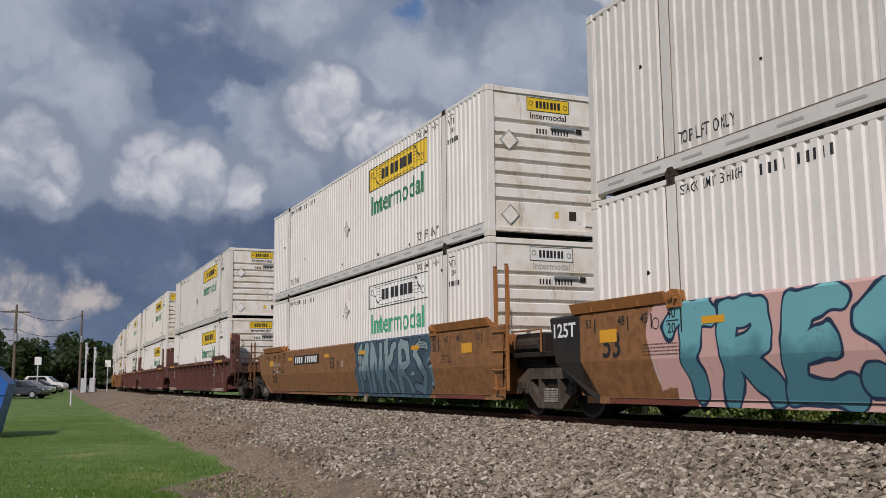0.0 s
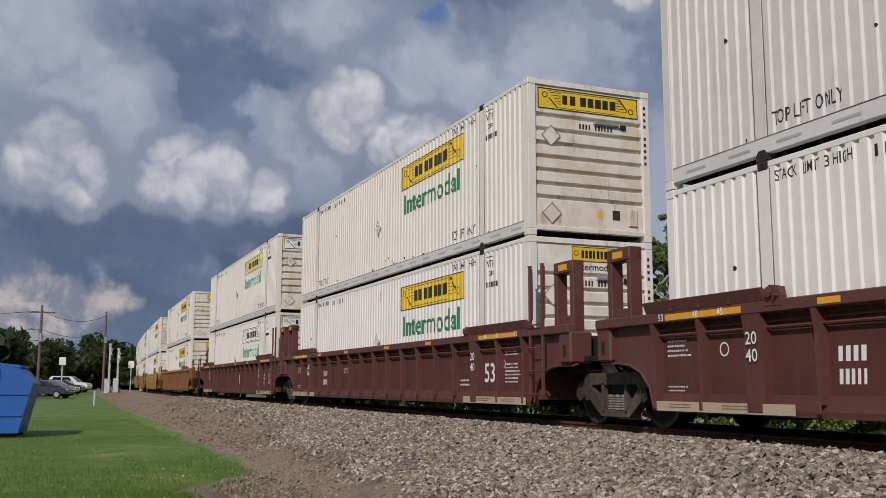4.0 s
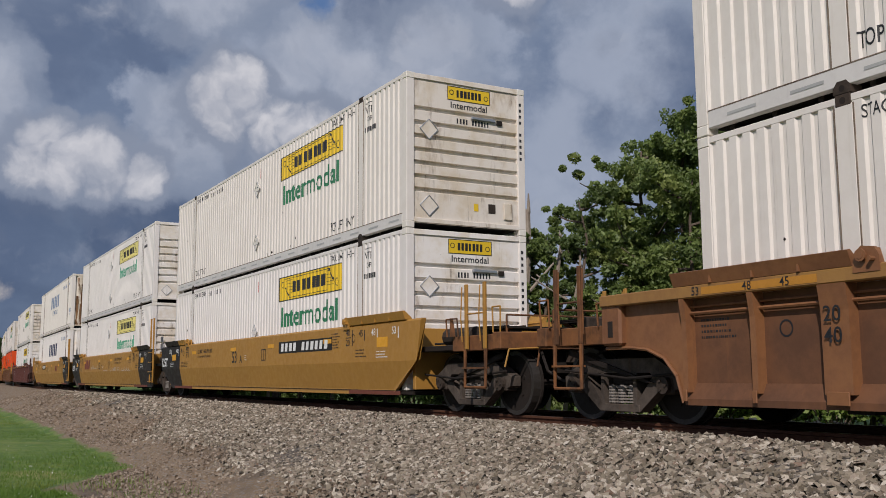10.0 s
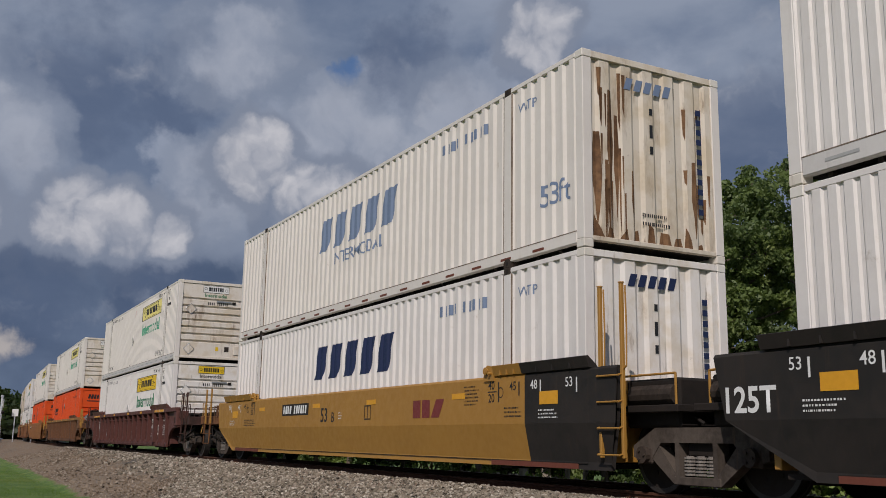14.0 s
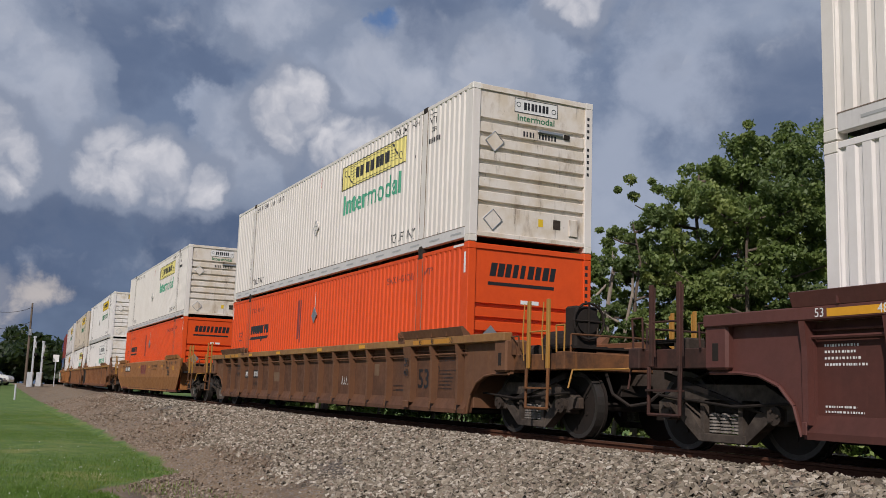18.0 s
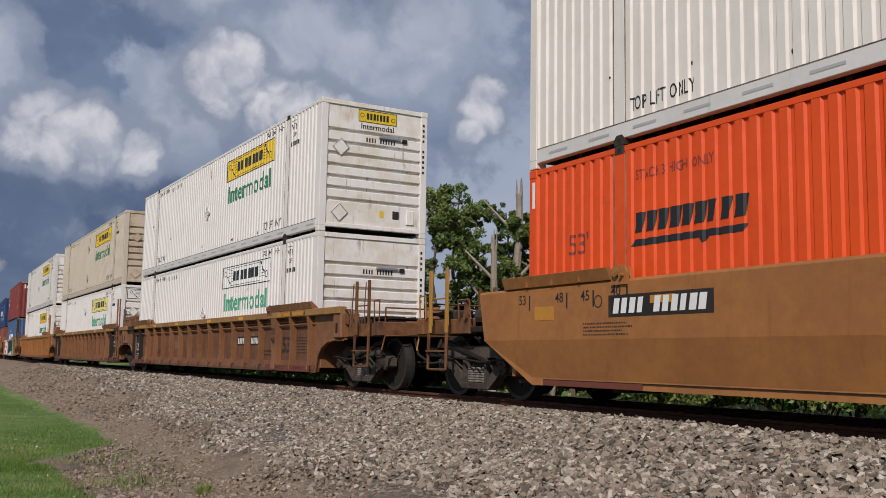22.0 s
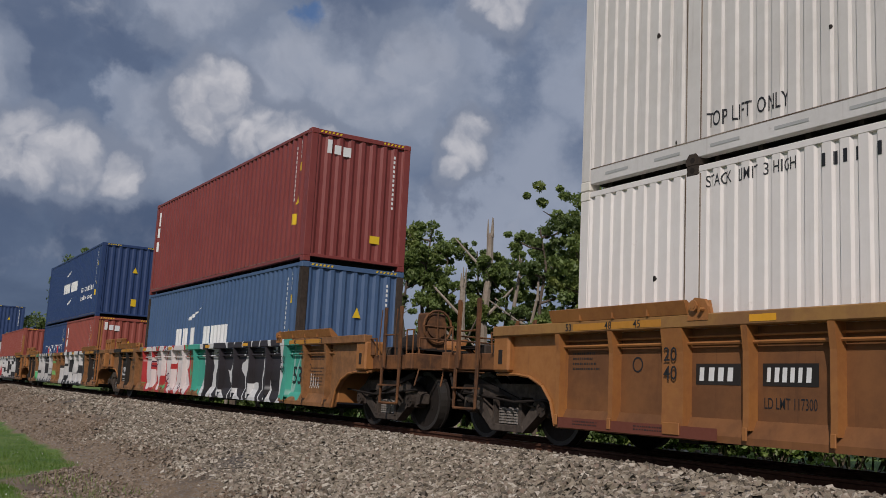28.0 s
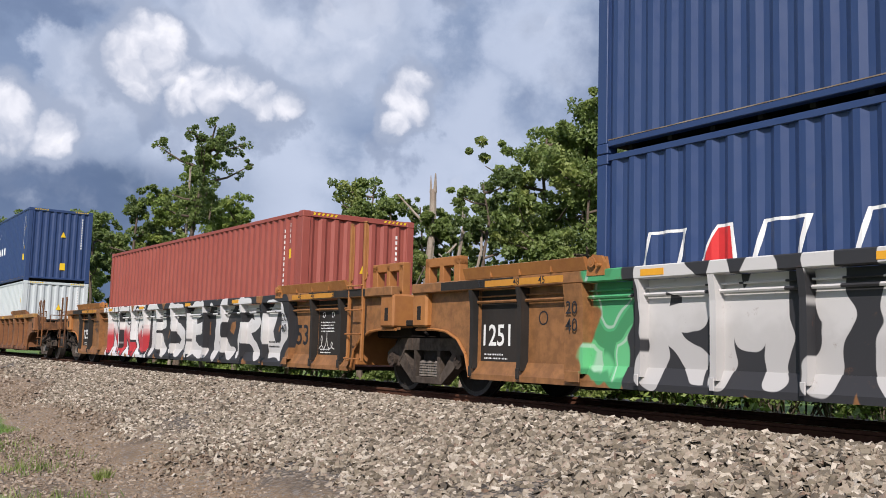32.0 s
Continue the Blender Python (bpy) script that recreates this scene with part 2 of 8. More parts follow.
RED_INK = plain("red_lettering", (0.62, 0.03, 0.03), 0.5)
PLUM_INK = plain("maroon_lettering", (0.20, 0.035, 0.03), 0.5)
GALV = material("galvanised_steel", (0.42, 0.44, 0.46), 0.45, 0.7, None, 20, 0.4)
GREY_ALU = material("grey_aluminium_rail", (0.68, 0.655, 0.63), 0.5, 0.0, (0.56, 0.535, 0.51), 10, 0.6, 0.2, (0.28, 0.23, 0.18), 0.003)
# near-black base: on trucks and decks the colour also stands in for shade
NEAR_BLACK = material("near_black_steel", (0.016, 0.0135, 0.012), 0.8, 0.0, (0.034, 0.025, 0.020), 12, 0.7, 0, (0.06, 0.036, 0.025))
GREASE = material("greasy_cast_steel", (0.062, 0.046, 0.036), 0.8, 0.0, (0.028, 0.022, 0.018), 12, 0.9, 0.3, (0.13, 0.075, 0.045))
WHEEL_TREAD = material("polished_wheel_steel", (0.055, 0.048, 0.042), 0.5, 0.4, None, 30, 0.4)
BROWN_CAR = material("rusty_brown_railcar_paint", (0.255, 0.112, 0.044), 0.6, 0, (0.155, 0.064, 0.029), 7, 0.75, 0.4, (0.15, 0.056, 0.023), 0.006)
ORANGE_CAR = material("orange_brown_railcar_paint", (0.36, 0.150, 0.040), 0.6, 0, (0.25, 0.098, 0.030), 7, 0.75, 0.45, (0.15, 0.056, 0.022), 0.006)
DARK_CAR = material("dark_brown_railcar_paint", (0.17, 0.082, 0.042), 0.65, 0, (0.12, 0.06, 0.036), 7, 0.7, 0.35, (0.24, 0.105, 0.04), 0.006)
MAROON_CAR = material("maroon_railcar_paint", (0.118, 0.040, 0.031), 0.62, 0, (0.082, 0.030, 0.024), 7, 0.6, 0.3, (0.06, 0.028, 0.02), 0.005)
YELLOW_CAR = material("yellow_railcar_paint", (0.40, 0.205, 0.038), 0.5, 0, (0.33, 0.165, 0.032), 7, 0.5, 0.18, (0.22, 0.10, 0.03), 0.005)
BLACK_CAR = material("black_railcar_paint", (0.022, 0.0205, 0.019), 0.66, 0, (0.036, 0.030, 0.026), 6, 0.8, 0.4, (0.06, 0.04, 0.028), 0.005)
# side sheets: a darker, streaked version of each car's paint than on its posts
SHEET_BROWN = material("streaked_darker_brown_side_sheet", (0.175, 0.080, 0.040), 0.7, 0, (0.105, 0.052, 0.031), 5, 0.9, 0.5, (0.22, 0.095, 0.04), 0.006)
SHEET_ORANGE = material("streaked_darker_orange_side_sheet", (0.225, 0.098, 0.038), 0.7, 0, (0.14, 0.064, 0.030), 5, 0.9, 0.5, (0.11, 0.05, 0.025), 0.006)
SHEET_DARK = material("streaked_deep_brown_side_sheet", (0.140, 0.066, 0.036), 0.7, 0, (0.086, 0.044, 0.028), 5, 0.9, 0.5, (0.17, 0.072, 0.032), 0.006)
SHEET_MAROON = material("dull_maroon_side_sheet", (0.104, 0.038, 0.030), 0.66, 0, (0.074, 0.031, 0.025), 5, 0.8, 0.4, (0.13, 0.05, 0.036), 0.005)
CHORD_YELLOW = material("worn_yellow_chord_paint", (0.33, 0.175, 0.048), 0.6, 0, (0.22, 0.105, 0.042), 5, 0.9, 0.3, (0.15, 0.07, 0.03), 0.005)
DULL_AMBER = plain("weathered_amber_reflector", (0.50, 0.225, 0.028), 0.6)
GRIME = material("rusty_grimy_end_steel", (0.215, 0.092, 0.036), 0.78, 0, (0.070, 0.038, 0.024), 6, 1.0, 0.6, (0.27, 0.115, 0.035), 0.008)
GRIME_MAROON = material("grimy_maroon_end_steel", (0.082, 0.036, 0.028), 0.75, 0, (0.040, 0.024, 0.020), 6, 1.0, 0.5, (0.12, 0.052, 0.034), 0.008)
AMBER = plain("amber_reflector", (0.75, 0.36, 0.02), 0.4)
TAN = plain("tan_jacking_stripe", (0.46, 0.36, 0.25), 0.65)
DULL_TAN = plain("faded_label_paint", (0.185, 0.118, 0.074), 0.75)
RED_STRIPE = plain("red_jacking_stripe", (0.17, 0.055, 0.036), 0.65)
RAIL_STEEL = material("rusty_rail_steel", (0.14, 0.062, 0.036), 0.7, 0.3, (0.075, 0.035, 0.022), 14, 0.8)
RAIL_HEAD = material("worn_rail_head", (0.32, 0.30, 0.28), 0.35, 0.9, None, 14, 0.5)
TIE_WOOD = material("creosoted_tie_wood", (0.085, 0.06, 0.045), 0.85, 0, (0.14, 0.11, 0.085), 18, 0.8)
BARK = material("grey_bark", (0.16, 0.125, 0.095), 0.9, 0, (0.08, 0.062, 0.05), 16, 0.8, bump=0.04)
DEADWOOD = material("bleached_dead_wood", (0.36, 0.315, 0.26), 0.9, 0, (0.24, 0.19, 0.15), 14, 0.8, bump=0.04)
POLE_WOOD = material("weathered_pole_wood", (0.17, 0.13, 0.10), 0.9, 0, (0.10, 0.08, 0.065), 14, 0.7)
CONCRETE = material("concrete", (0.42, 0.40, 0.37), 0.85, 0, None, 14, 0.5)
ASPHALT = material("asphalt", (0.06, 0.06, 0.062), 0.9, 0, (0.09, 0.088, 0.085), 30, 0.6)
BIN_BLUE = material("blue_dumpster_paint", (0.02, 0.115, 0.42), 0.45, 0, (0.018, 0.09, 0.33), 6, 0.6, 0.15, (0.05, 0.07, 0.13), 0.004)
CAR_WHITE = material("white_car_paint", (0.75, 0.75, 0.74), 0.3, 0, None, 5, 0.15, bump=0, coat=0.6)
CAR_DARK = material("dark_car_paint", (0.03, 0.035, 0.045), 0.3, 0, None, 5, 0.15, bump=0, coat=0.6)
CAR_SILVER = material("silver_car_paint", (0.32, 0.33, 0.35), 0.3, 0.5, None, 5, 0.15, bump=0, coat=0.6)
RUBBER = material("tyre_rubber", (0.02, 0.02, 0.02), 0.85, 0, None, 20, 0.4)
GLASS_DARK = material("dark_car_glass", (0.015, 0.018, 0.02), 0.08, 0, None, 5, 0.1, bump=0)
SILVER_PAINT = material("silver_signal_paint", (0.62, 0.64, 0.66), 0.4, 0.3, None, 8, 0.3)


def soiled_material(name, colour, level):
    """White paint of a container's end: brown runs under the ribs, rusty blotches, thin scratches."""
    m = MATS[name] = bpy.data.materials.new(name)
    m.use_nodes = True
    k = Nodes(m.node_tree)
    info = k.n("ShaderNodeObjectInfo").outputs["Random"]
    at = k.n("ShaderNodeTexCoord").outputs["Object"]
    at = k.vmath("ADD", at, k.n("ShaderNodeCombineXYZ", ins={0: k.math("MULTIPLY", info, 37.0), 1: k.math("MULTIPLY", info, 23.0)}).outputs[0])
    fine = k.noise(at, 14.0, 6.0, 0.65)
    col = k.mix(k.ramp(k.noise(at, 2.2, 5.0, 0.6), 0.40, 0.66), colour, tuple(c * f for c, f in zip(colour, (0.88, 0.83, 0.74))))
    wide = k.noise(k.vmath("MULTIPLY", at, (2.6, 2.6, 0.9)), 1.0, 6.0, 0.68)
    col = k.mix(k.math("MULTIPLY", k.ramp(wide, 0.60 - 0.06 * level, 0.76), 0.75), col, (0.30, 0.205, 0.125))
    thin = k.noise(k.vmath("MULTIPLY", at, (13.0, 13.0, 1.1)), 1.0, 5.0, 0.65)
    col = k.mix(k.math("MULTIPLY", k.math("MULTIPLY", k.ramp(thin, 0.56, 0.70), k.ramp(wide, 0.44, 0.66)), 0.85), col, (0.115, 0.070, 0.042))
    spot_ = k.ramp(k.noise(at, 8.0, 5.0, 0.7), 0.68 - 0.02 * level, 0.76)
    col = k.mix(k.math("MULTIPLY", spot_, 0.8), col, (0.13, 0.065, 0.035))
    b = k.n("ShaderNodeBsdfPrincipled", ins={"Base Color": col, "Roughness": 0.6, "Specular IOR Level": 0.3})
    k.t.links.new(k.n("ShaderNodeBump", ins={"Height": fine, "Strength": 0.3, "Distance": 0.004}).outputs[0], b.inputs["Normal"])
    k.t.links.new(b.outputs[0], k.n("ShaderNodeOutputMaterial").inputs[0])
    return m


END_CLEAN = soiled_material("white_end_paint_with_brown_runs", (0.80, 0.765, 0.725), 0.3)
END_CREAM = soiled_material("cream_end_paint_with_rust", (0.735, 0.675, 0.60), 1.3)
END_BEIGE = soiled_material("beige_end_paint_with_rust", (0.56, 0.465, 0.355), 1.8)


def leaf_material(name, a, b, c):
    m = bpy.data.materials.new(name)
    m.use_nodes = True
    k = Nodes(m.node_tree)
    rnd = k.n("ShaderNodeNewGeometry").outputs["Random Per Island"]
    at = k.n("ShaderNodeTexCoord").outputs["Object"]
    col = k.mix(k.ramp(rnd, 0.0, 1.0), a, b)
    col = k.mix(k.ramp(k.noise(at, 0.8, 3.0), 0.48, 0.68), col, c)
    d = k.n("ShaderNodeBsdfPrincipled", ins={"Base Color": col, "Roughness": 0.55})
    tr = k.n("ShaderNodeBsdfTranslucent", ins={"Color": k.mix(0.5, col, (0.19, 0.26, 0.04))})
    mx = k.n("ShaderNodeMixShader", ins={0: 0.4, 1: d.outputs[0], 2: tr.outputs[0]})
    k.t.links.new(mx.outputs[0], k.n("ShaderNodeOutputMaterial").inputs[0])
    return m


LEAF = leaf_material("tree_leaves", (0.118, 0.172, 0.048), (0.212, 0.282, 0.084), (0.285, 0.332, 0.100))
LEAF_DARK = leaf_material("dark_tree_leaves", (0.088, 0.135, 0.044), (0.162, 0.218, 0.074), (0.195, 0.258, 0.074))
LEAF_LIGHT = leaf_material("fresh_leaves", (0.132, 0.200, 0.042), (0.235, 0.315, 0.070), (0.300, 0.352, 0.085))
LEAF_FAR = leaf_material("far_wood_leaves", (0.014, 0.029, 0.011), (0.029, 0.048, 0.018), (0.036, 0.060, 0.018))
GRASS = leaf_material("grass_blades", (0.085, 0.170, 0.022), (0.150, 0.260, 0.040), (0.200, 0.260, 0.055))


def stone_material(name, cols=None):
    m = bpy.data.materials.new(name)
    m.use_nodes = True
    k = Nodes(m.node_tree)
    rnd = k.n("ShaderNodeNewGeometry").outputs["Random Per Island"]
    ramp = k.n("ShaderNodeValToRGB", ins={0: rnd})
    cr = ramp.color_ramp
    cols = cols or [(0.0, (0.060, 0.049, 0.035)), (0.2, (0.158, 0.130, 0.090)), (0.45, (0.275, 0.235, 0.175)), (0.62, (0.215, 0.168, 0.124)), (0.80, (0.40, 0.35, 0.275)), (0.9, (0.52, 0.465, 0.385)), (1.0, (0.185, 0.118, 0.080))]
    cr.elements[0].color, cr.elements[1].color = (*cols[0][1], 1), (*cols[-1][1], 1)
    for p, c in cols[1:-1]:
        cr.elements.new(p).color = (*c, 1)
    at = k.n("ShaderNodeTexCoord").outputs["Object"]
    col = k.mix(k.math("MULTIPLY", k.ramp(k.noise(at, 60.0, 4.0), 0.4, 0.7), 0.35), ramp.outputs[0], (0.16, 0.13, 0.11))
    b = k.n("ShaderNodeBsdfPrincipled", ins={"Base Color": col, "Roughness": 0.85})
    k.t.links.new(k.n("ShaderNodeBump", ins={"Height": k.noise(at, 90.0, 4.0), "Strength": 0.4, "Distance": 0.01}).outputs[0], b.inputs["Normal"])
    k.t.links.new(b.outputs[0], k.n("ShaderNodeOutputMaterial").inputs[0])
    return m


STONE = stone_material("ballast_stone")
DIRT_STONE = stone_material("dusty_stone", [(0.0, (0.11, 0.08, 0.055)), (0.3, (0.21, 0.155, 0.105)), (0.6, (0.27, 0.205, 0.145)), (0.85, (0.36, 0.30, 0.235)), (1.0, (0.18, 0.115, 0.07))])


def ground_material():
    """Gravel beside the track, bare dirt, and lawn with a wavy edge."""
    m = bpy.data.materials.new("ground_cover")
    m.use_nodes = True
    k = Nodes(m.node_tree)
    at = k.n("ShaderNodeTexCoord").outputs["Object"]
    sx = k.n("ShaderNodeSeparateXYZ", ins={0: at})
    x, y = sx.outputs[0], sx.outputs[1]
    wob = k.math("MULTIPLY", k.math("SUBTRACT", k.noise(at, 0.55, 4.0, 0.6), 0.5), 1.8)
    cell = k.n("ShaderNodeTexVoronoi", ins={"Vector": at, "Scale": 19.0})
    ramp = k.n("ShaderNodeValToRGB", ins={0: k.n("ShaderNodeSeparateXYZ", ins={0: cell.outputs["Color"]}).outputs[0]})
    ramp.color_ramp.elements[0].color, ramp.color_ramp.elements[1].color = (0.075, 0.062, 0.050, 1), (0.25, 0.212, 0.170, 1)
    # gaps between the stone cells: their shade is painted in as near black
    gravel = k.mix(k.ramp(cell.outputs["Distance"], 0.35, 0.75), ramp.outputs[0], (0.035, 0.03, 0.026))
    earth = k.mix(k.noise(at, 3.0, 6.0, 0.65), (0.14, 0.092, 0.052), (0.265, 0.19, 0.115))
    earth = k.mix(k.ramp(k.noise(at, 21.0, 4.0), 0.5, 0.62), earth, (0.22, 0.195, 0.17))
    earth = k.mix(k.math("MULTIPLY", k.ramp(k.noise(at, 0.7, 4.0), 0.55, 0.7), 0.6), earth, (0.07, 0.05, 0.036))
    turf = k.mix(k.ramp(k.noise(at, 1.3, 6.0, 0.65), 0.35, 0.68), (0.075, 0.150, 0.022), (0.165, 0.235, 0.05))
    turf = k.mix(k.ramp(k.noise(at, 14.0, 5.0, 0.7), 0.42, 0.7), turf, (0.05, 0.105, 0.018))
    turf = k.mix(k.ramp(k.noise(at, 0.35, 4.0), 0.58, 0.75), turf, (0.24, 0.24, 0.075))
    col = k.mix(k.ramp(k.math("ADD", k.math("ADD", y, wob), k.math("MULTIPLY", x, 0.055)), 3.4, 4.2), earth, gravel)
    edge = k.math("ADD", y, k.math("MULTIPLY", wob, 0.45))
    lawn_a = k.math("MULTIPLY", k.ramp(edge, 3.55, 3.35), k.ramp(k.math("ADD", edge, k.math("MULTIPLY", x, 0.58)), -6.85, -7.1))
    lawn_b = k.math("MULTIPLY", k.ramp(edge, 2.05, 1.8), k.ramp(k.math("ADD", x, wob), -14.9, -14.5))
    far = k.ramp(y, 12.5, 13.5)
    lawn = k.math("MAXIMUM", k.math("MAXIMUM", lawn_a, lawn_b), far)
    lawn = k.math("MAXIMUM", lawn, k.ramp(edge, 0.9, 0.6))
    col = k.mix(lawn, col, turf)
    b = k.n("ShaderNodeBsdfPrincipled", ins={"Base Color": col, "Roughness": 0.9})
    rel = k.math("ADD", k.math("MULTIPLY", cell.outputs["Distance"], -1.0), k.noise(at, 40.0, 4.0))
    k.t.links.new(k.n("ShaderNodeBump", ins={"Height": rel, "Strength": 0.7, "Distance": 0.03}).outputs[0], b.inputs["Normal"])
    k.t.links.new(b.outputs[0], k.n("ShaderNodeOutputMaterial").inputs[0])
    return m


GROUND = ground_material()


def strokes(x0, x1, n, seed):
    """Fat slanting strokes, four or five to each of n sprayed figures."""
    rng = random.Random(seed)
    step = (x1 - x0) / n
    figures = []
    for i in range(n):
        out = []
        x, lean = x0 + i * step, rng.uniform(-0.12, 0.12)
        lo, hi = rng.uniform(0.50, 0.62), rng.uniform(1.28, 1.42)
        left = (Vector((x + 0.18 * step, 0, lo)), Vector((x + (0.22 + lean) * step, 0, hi)))
        right = (Vector((x + 0.72 * step, 0, lo + rng.uniform(-0.05, 0.2))), Vector((x + (0.76 + lean) * step, 0, hi - rng.uniform(-0.02, 0.25))))
        kind = rng.randrange(4)
        out.append(left)
        if kind != 1:
            out.append(right)
        if kind in (0, 1):
            out.append((left[1], right[1]))
            out.append((left[0], right[0]))
        if kind in (0, 2):
            out.append((left[0].lerp(left[1], 0.5), right[0].lerp(right[1], rng.uniform(0.3, 0.7))))
        if kind == 3:
            out.append((left[1], right[0]))
        if kind == 1:
            out.append((left[0].lerp(left[1], 0.5), left[0].lerp(right[1], 0.6)))
        figures.append(out)
    return figures


# sprayed figures in a unit box, one line after another
FIGURES = {
    "A": "0.08,0 0.42,1 0.62,1 0.9,0; 0.25,0.34 0.76,0.34", "C": "0.9,0.82 0.55,1 0.16,0.76 0.12,0.28 0.45,0 0.9,0.14", "E": "0.88,0.97 0.25,0.92 0.12,0.06 0.92,0.02; 0.2,0.5 0.72,0.54",
    "G": "0.9,0.84 0.5,1 0.14,0.74 0.12,0.25 0.5,0 0.88,0.12 0.86,0.44 0.56,0.42", "I": "0.4,1 0.5,0.5 0.35,0", "K": "0.18,0 0.22,1; 0.86,1 0.25,0.48 0.92,0", "M": "0.08,0 0.18,1 0.5,0.35 0.8,1 0.92,0",
    "N": "0.1,0 0.16,1 0.78,0.05 0.9,1", "R": "0.12,0 0.18,0.98 0.72,0.94 0.8,0.62 0.24,0.48 0.92,0", "S": "0.92,0.88 0.45,1 0.14,0.74 0.84,0.34 0.6,0.02 0.08,0.10", "T": "0.05,0.8 0.3,1 0.95,0.95; 0.56,0.95 0.5,0.4 0.62,0",
    "V": "0.08,1 0.48,0.02 0.92,1", "O": "0.3,0.1 0.12,0.5 0.35,0.92 0.75,0.9 0.9,0.5 0.65,0.08 0.3,0.1"}


def drawn(word, x0, x1, lo, hi):
    step = (x1 - x0) / len(word)
    out = []
    for i, ch in enumerate(word):
        segs = []
        for line in FIGURES[ch].split(";"):
            pts = [tuple(float(q) for q in pt.split(",")) for pt in line.split()]
            pts = [Vector((x0 + (i + 0.06 + 0.88 * u) * step, 0, lo + v * (hi - lo))) for u, v in pts]
            segs += list(zip(pts, pts[1:]))
        out.append(segs)
    return out


def graffiti_material(name, base, zones):
    """Sprayed swelling shapes with dark outlines on rusty paint. A zone: from, to, fills, outline, cells per metre, their upright stretch, seed."""
    m = bpy.data.materials.new(name)
    m.use_nodes = True
    k = Nodes(m.node_tree)
    at = k.n("ShaderNodeTexCoord").outputs["Object"]
    sx = k.n("ShaderNodeSeparateXYZ", ins={0: at})
    big = k.noise(at, 7.0, 6.0, 0.65)
    col = k.mix(k.ramp(big, 0.35, 0.65), base, tuple(c * 0.65 for c in base))
    drip = k.noise(k.vmath("MULTIPLY", at, (9.0, 9.0, 0.55)), 1.0, 5.0, 0.7)
    col = k.mix(k.math("MULTIPLY", k.ramp(drip, 0.54, 0.72), 0.45), col, (0.14, 0.055, 0.025))
    for x0, x1, fills, line, scale, tall, seed, *more in zones:
        if tall == -1:
            # small loops: how far each is from a ring of its size
            flat = k.n("ShaderNodeCombineXYZ", ins={0: sx.outputs[0], 2: sx.outputs[2]}).outputs[0]
            rng = random.Random(seed)
            for i in range(int(scale)):
                where, r = (rng.uniform(x0, x1), 0, rng.choice((rng.uniform(0.45, 0.7), rng.uniform(0.9, 1.1), 1.5))), rng.uniform(0.05, 0.11)
                for dx in (0.0, r * 1.7):
                    off = k.math("ABSOLUTE", k.math("SUBTRACT", k.vmath("LENGTH", k.vmath("SUBTRACT", flat, (where[0] + dx, 0, where[2] + dx * 0.4))), r))
                    col = k.mix(k.math("MULTIPLY", k.ramp(off, 0.022, 0.014), k.ramp(sx.outputs[1], 0.0, -0.1)), col, line)
            continue
        if tall == 0:
            flat = k.n("ShaderNodeCombineXYZ", ins={0: sx.outputs[0], 2: sx.outputs[2]}).outputs[0]
            sway = k.n("ShaderNodeTexNoise", ins={"Vector": flat, "Scale": 2.2, "Detail": 1.0}).outputs["Color"]
            flat = k.vmath("ADD", flat, k.vmath("MULTIPLY", k.vmath("SUBTRACT", sway, (0.5, 0.5, 0.5)), (0.35, 0.0, 0.3)))
            near_side = k.ramp(sx.outputs[1], 0.0, -0.1)
            paint = k.mix(k.ramp(k.noise(flat, 2.0, 3.0), 0.45, 0.60), fills[0], fills[1])
            chrome = k.math("MULTIPLY", k.ramp(k.noise(k.vmath("MULTIPLY", flat, (3.0, 1.0, 1.0)), 4.0, 5.0, 0.7), 0.5, 0.75), 0.25)
            paint = k.mix(chrome, paint, tuple(c * 0.45 for c in fills[0]))
            count = len(scale) if isinstance(scale, str) else int(scale)
            step = (x1 - x0) / count
            fat, halo, lo, hi, thin = min(0.165, max(0.085, 0.2 * step)), 0.13, 0.5, 1.4, 0.06
            if more:
                fat, halo, lo, hi, thin = more[0]
            figures = drawn(scale, x0, x1, lo, hi) if isinstance(scale, str) else strokes(x0, x1, count, seed)
            if isinstance(scale, str):
                shade = k.math("ADD", sx.outputs[2], k.math("MULTIPLY", k.math("SUBTRACT", k.noise(flat, 3.0, 3.0), 0.5), 0.7))
                paint = k.mix(k.ramp(shade, 0.78, 1.12), fills[1], fills[0])
            reach = []
            for figure in figures:
                d = None
                for p, q in figure:
                    ab = q - p
                    rel = k.vmath("SUBTRACT", flat, p[:])
                    t = k.math("MULTIPLY", k.vmath("DOT_PRODUCT", rel, ab[:]), 1.0 / ab.length_squared, True)
                    foot = k.n("ShaderNodeVectorMath", operation="SCALE", ins={0: ab[:], "Scale": t}).outputs[0]
                    one_d = k.vmath("LENGTH", k.vmath("SUBTRACT", rel, foot))
                    d = one_d if d is None else k.math("MINIMUM", d, one_d)
                reach.append(d)
            for d in reach:
                col = k.mix(k.math("MULTIPLY", k.ramp(d, fat + halo, fat + halo - 0.02), near_side), col, fills[2] if len(fills) > 2 else line)
            for d in reach:
                col = k.mix(k.math("MULTIPLY", k.ramp(d, fat + thin, fat + thin - 0.012), near_side), col, line)
                col = k.mix(k.math("MULTIPLY", k.ramp(d, fat, fat - 0.012), near_side), col, paint)
            continue
        flat = k.n("ShaderNodeCombineXYZ", ins={0: sx.outputs[0], 1: seed, 2: k.math("MULTIPLY", sx.outputs[2], tall)}).outputs[0]
        swirl = k.n("ShaderNodeTexNoise", ins={"Vector": flat, "Scale": 1.7, "Detail": 1.5}).outputs["Color"]
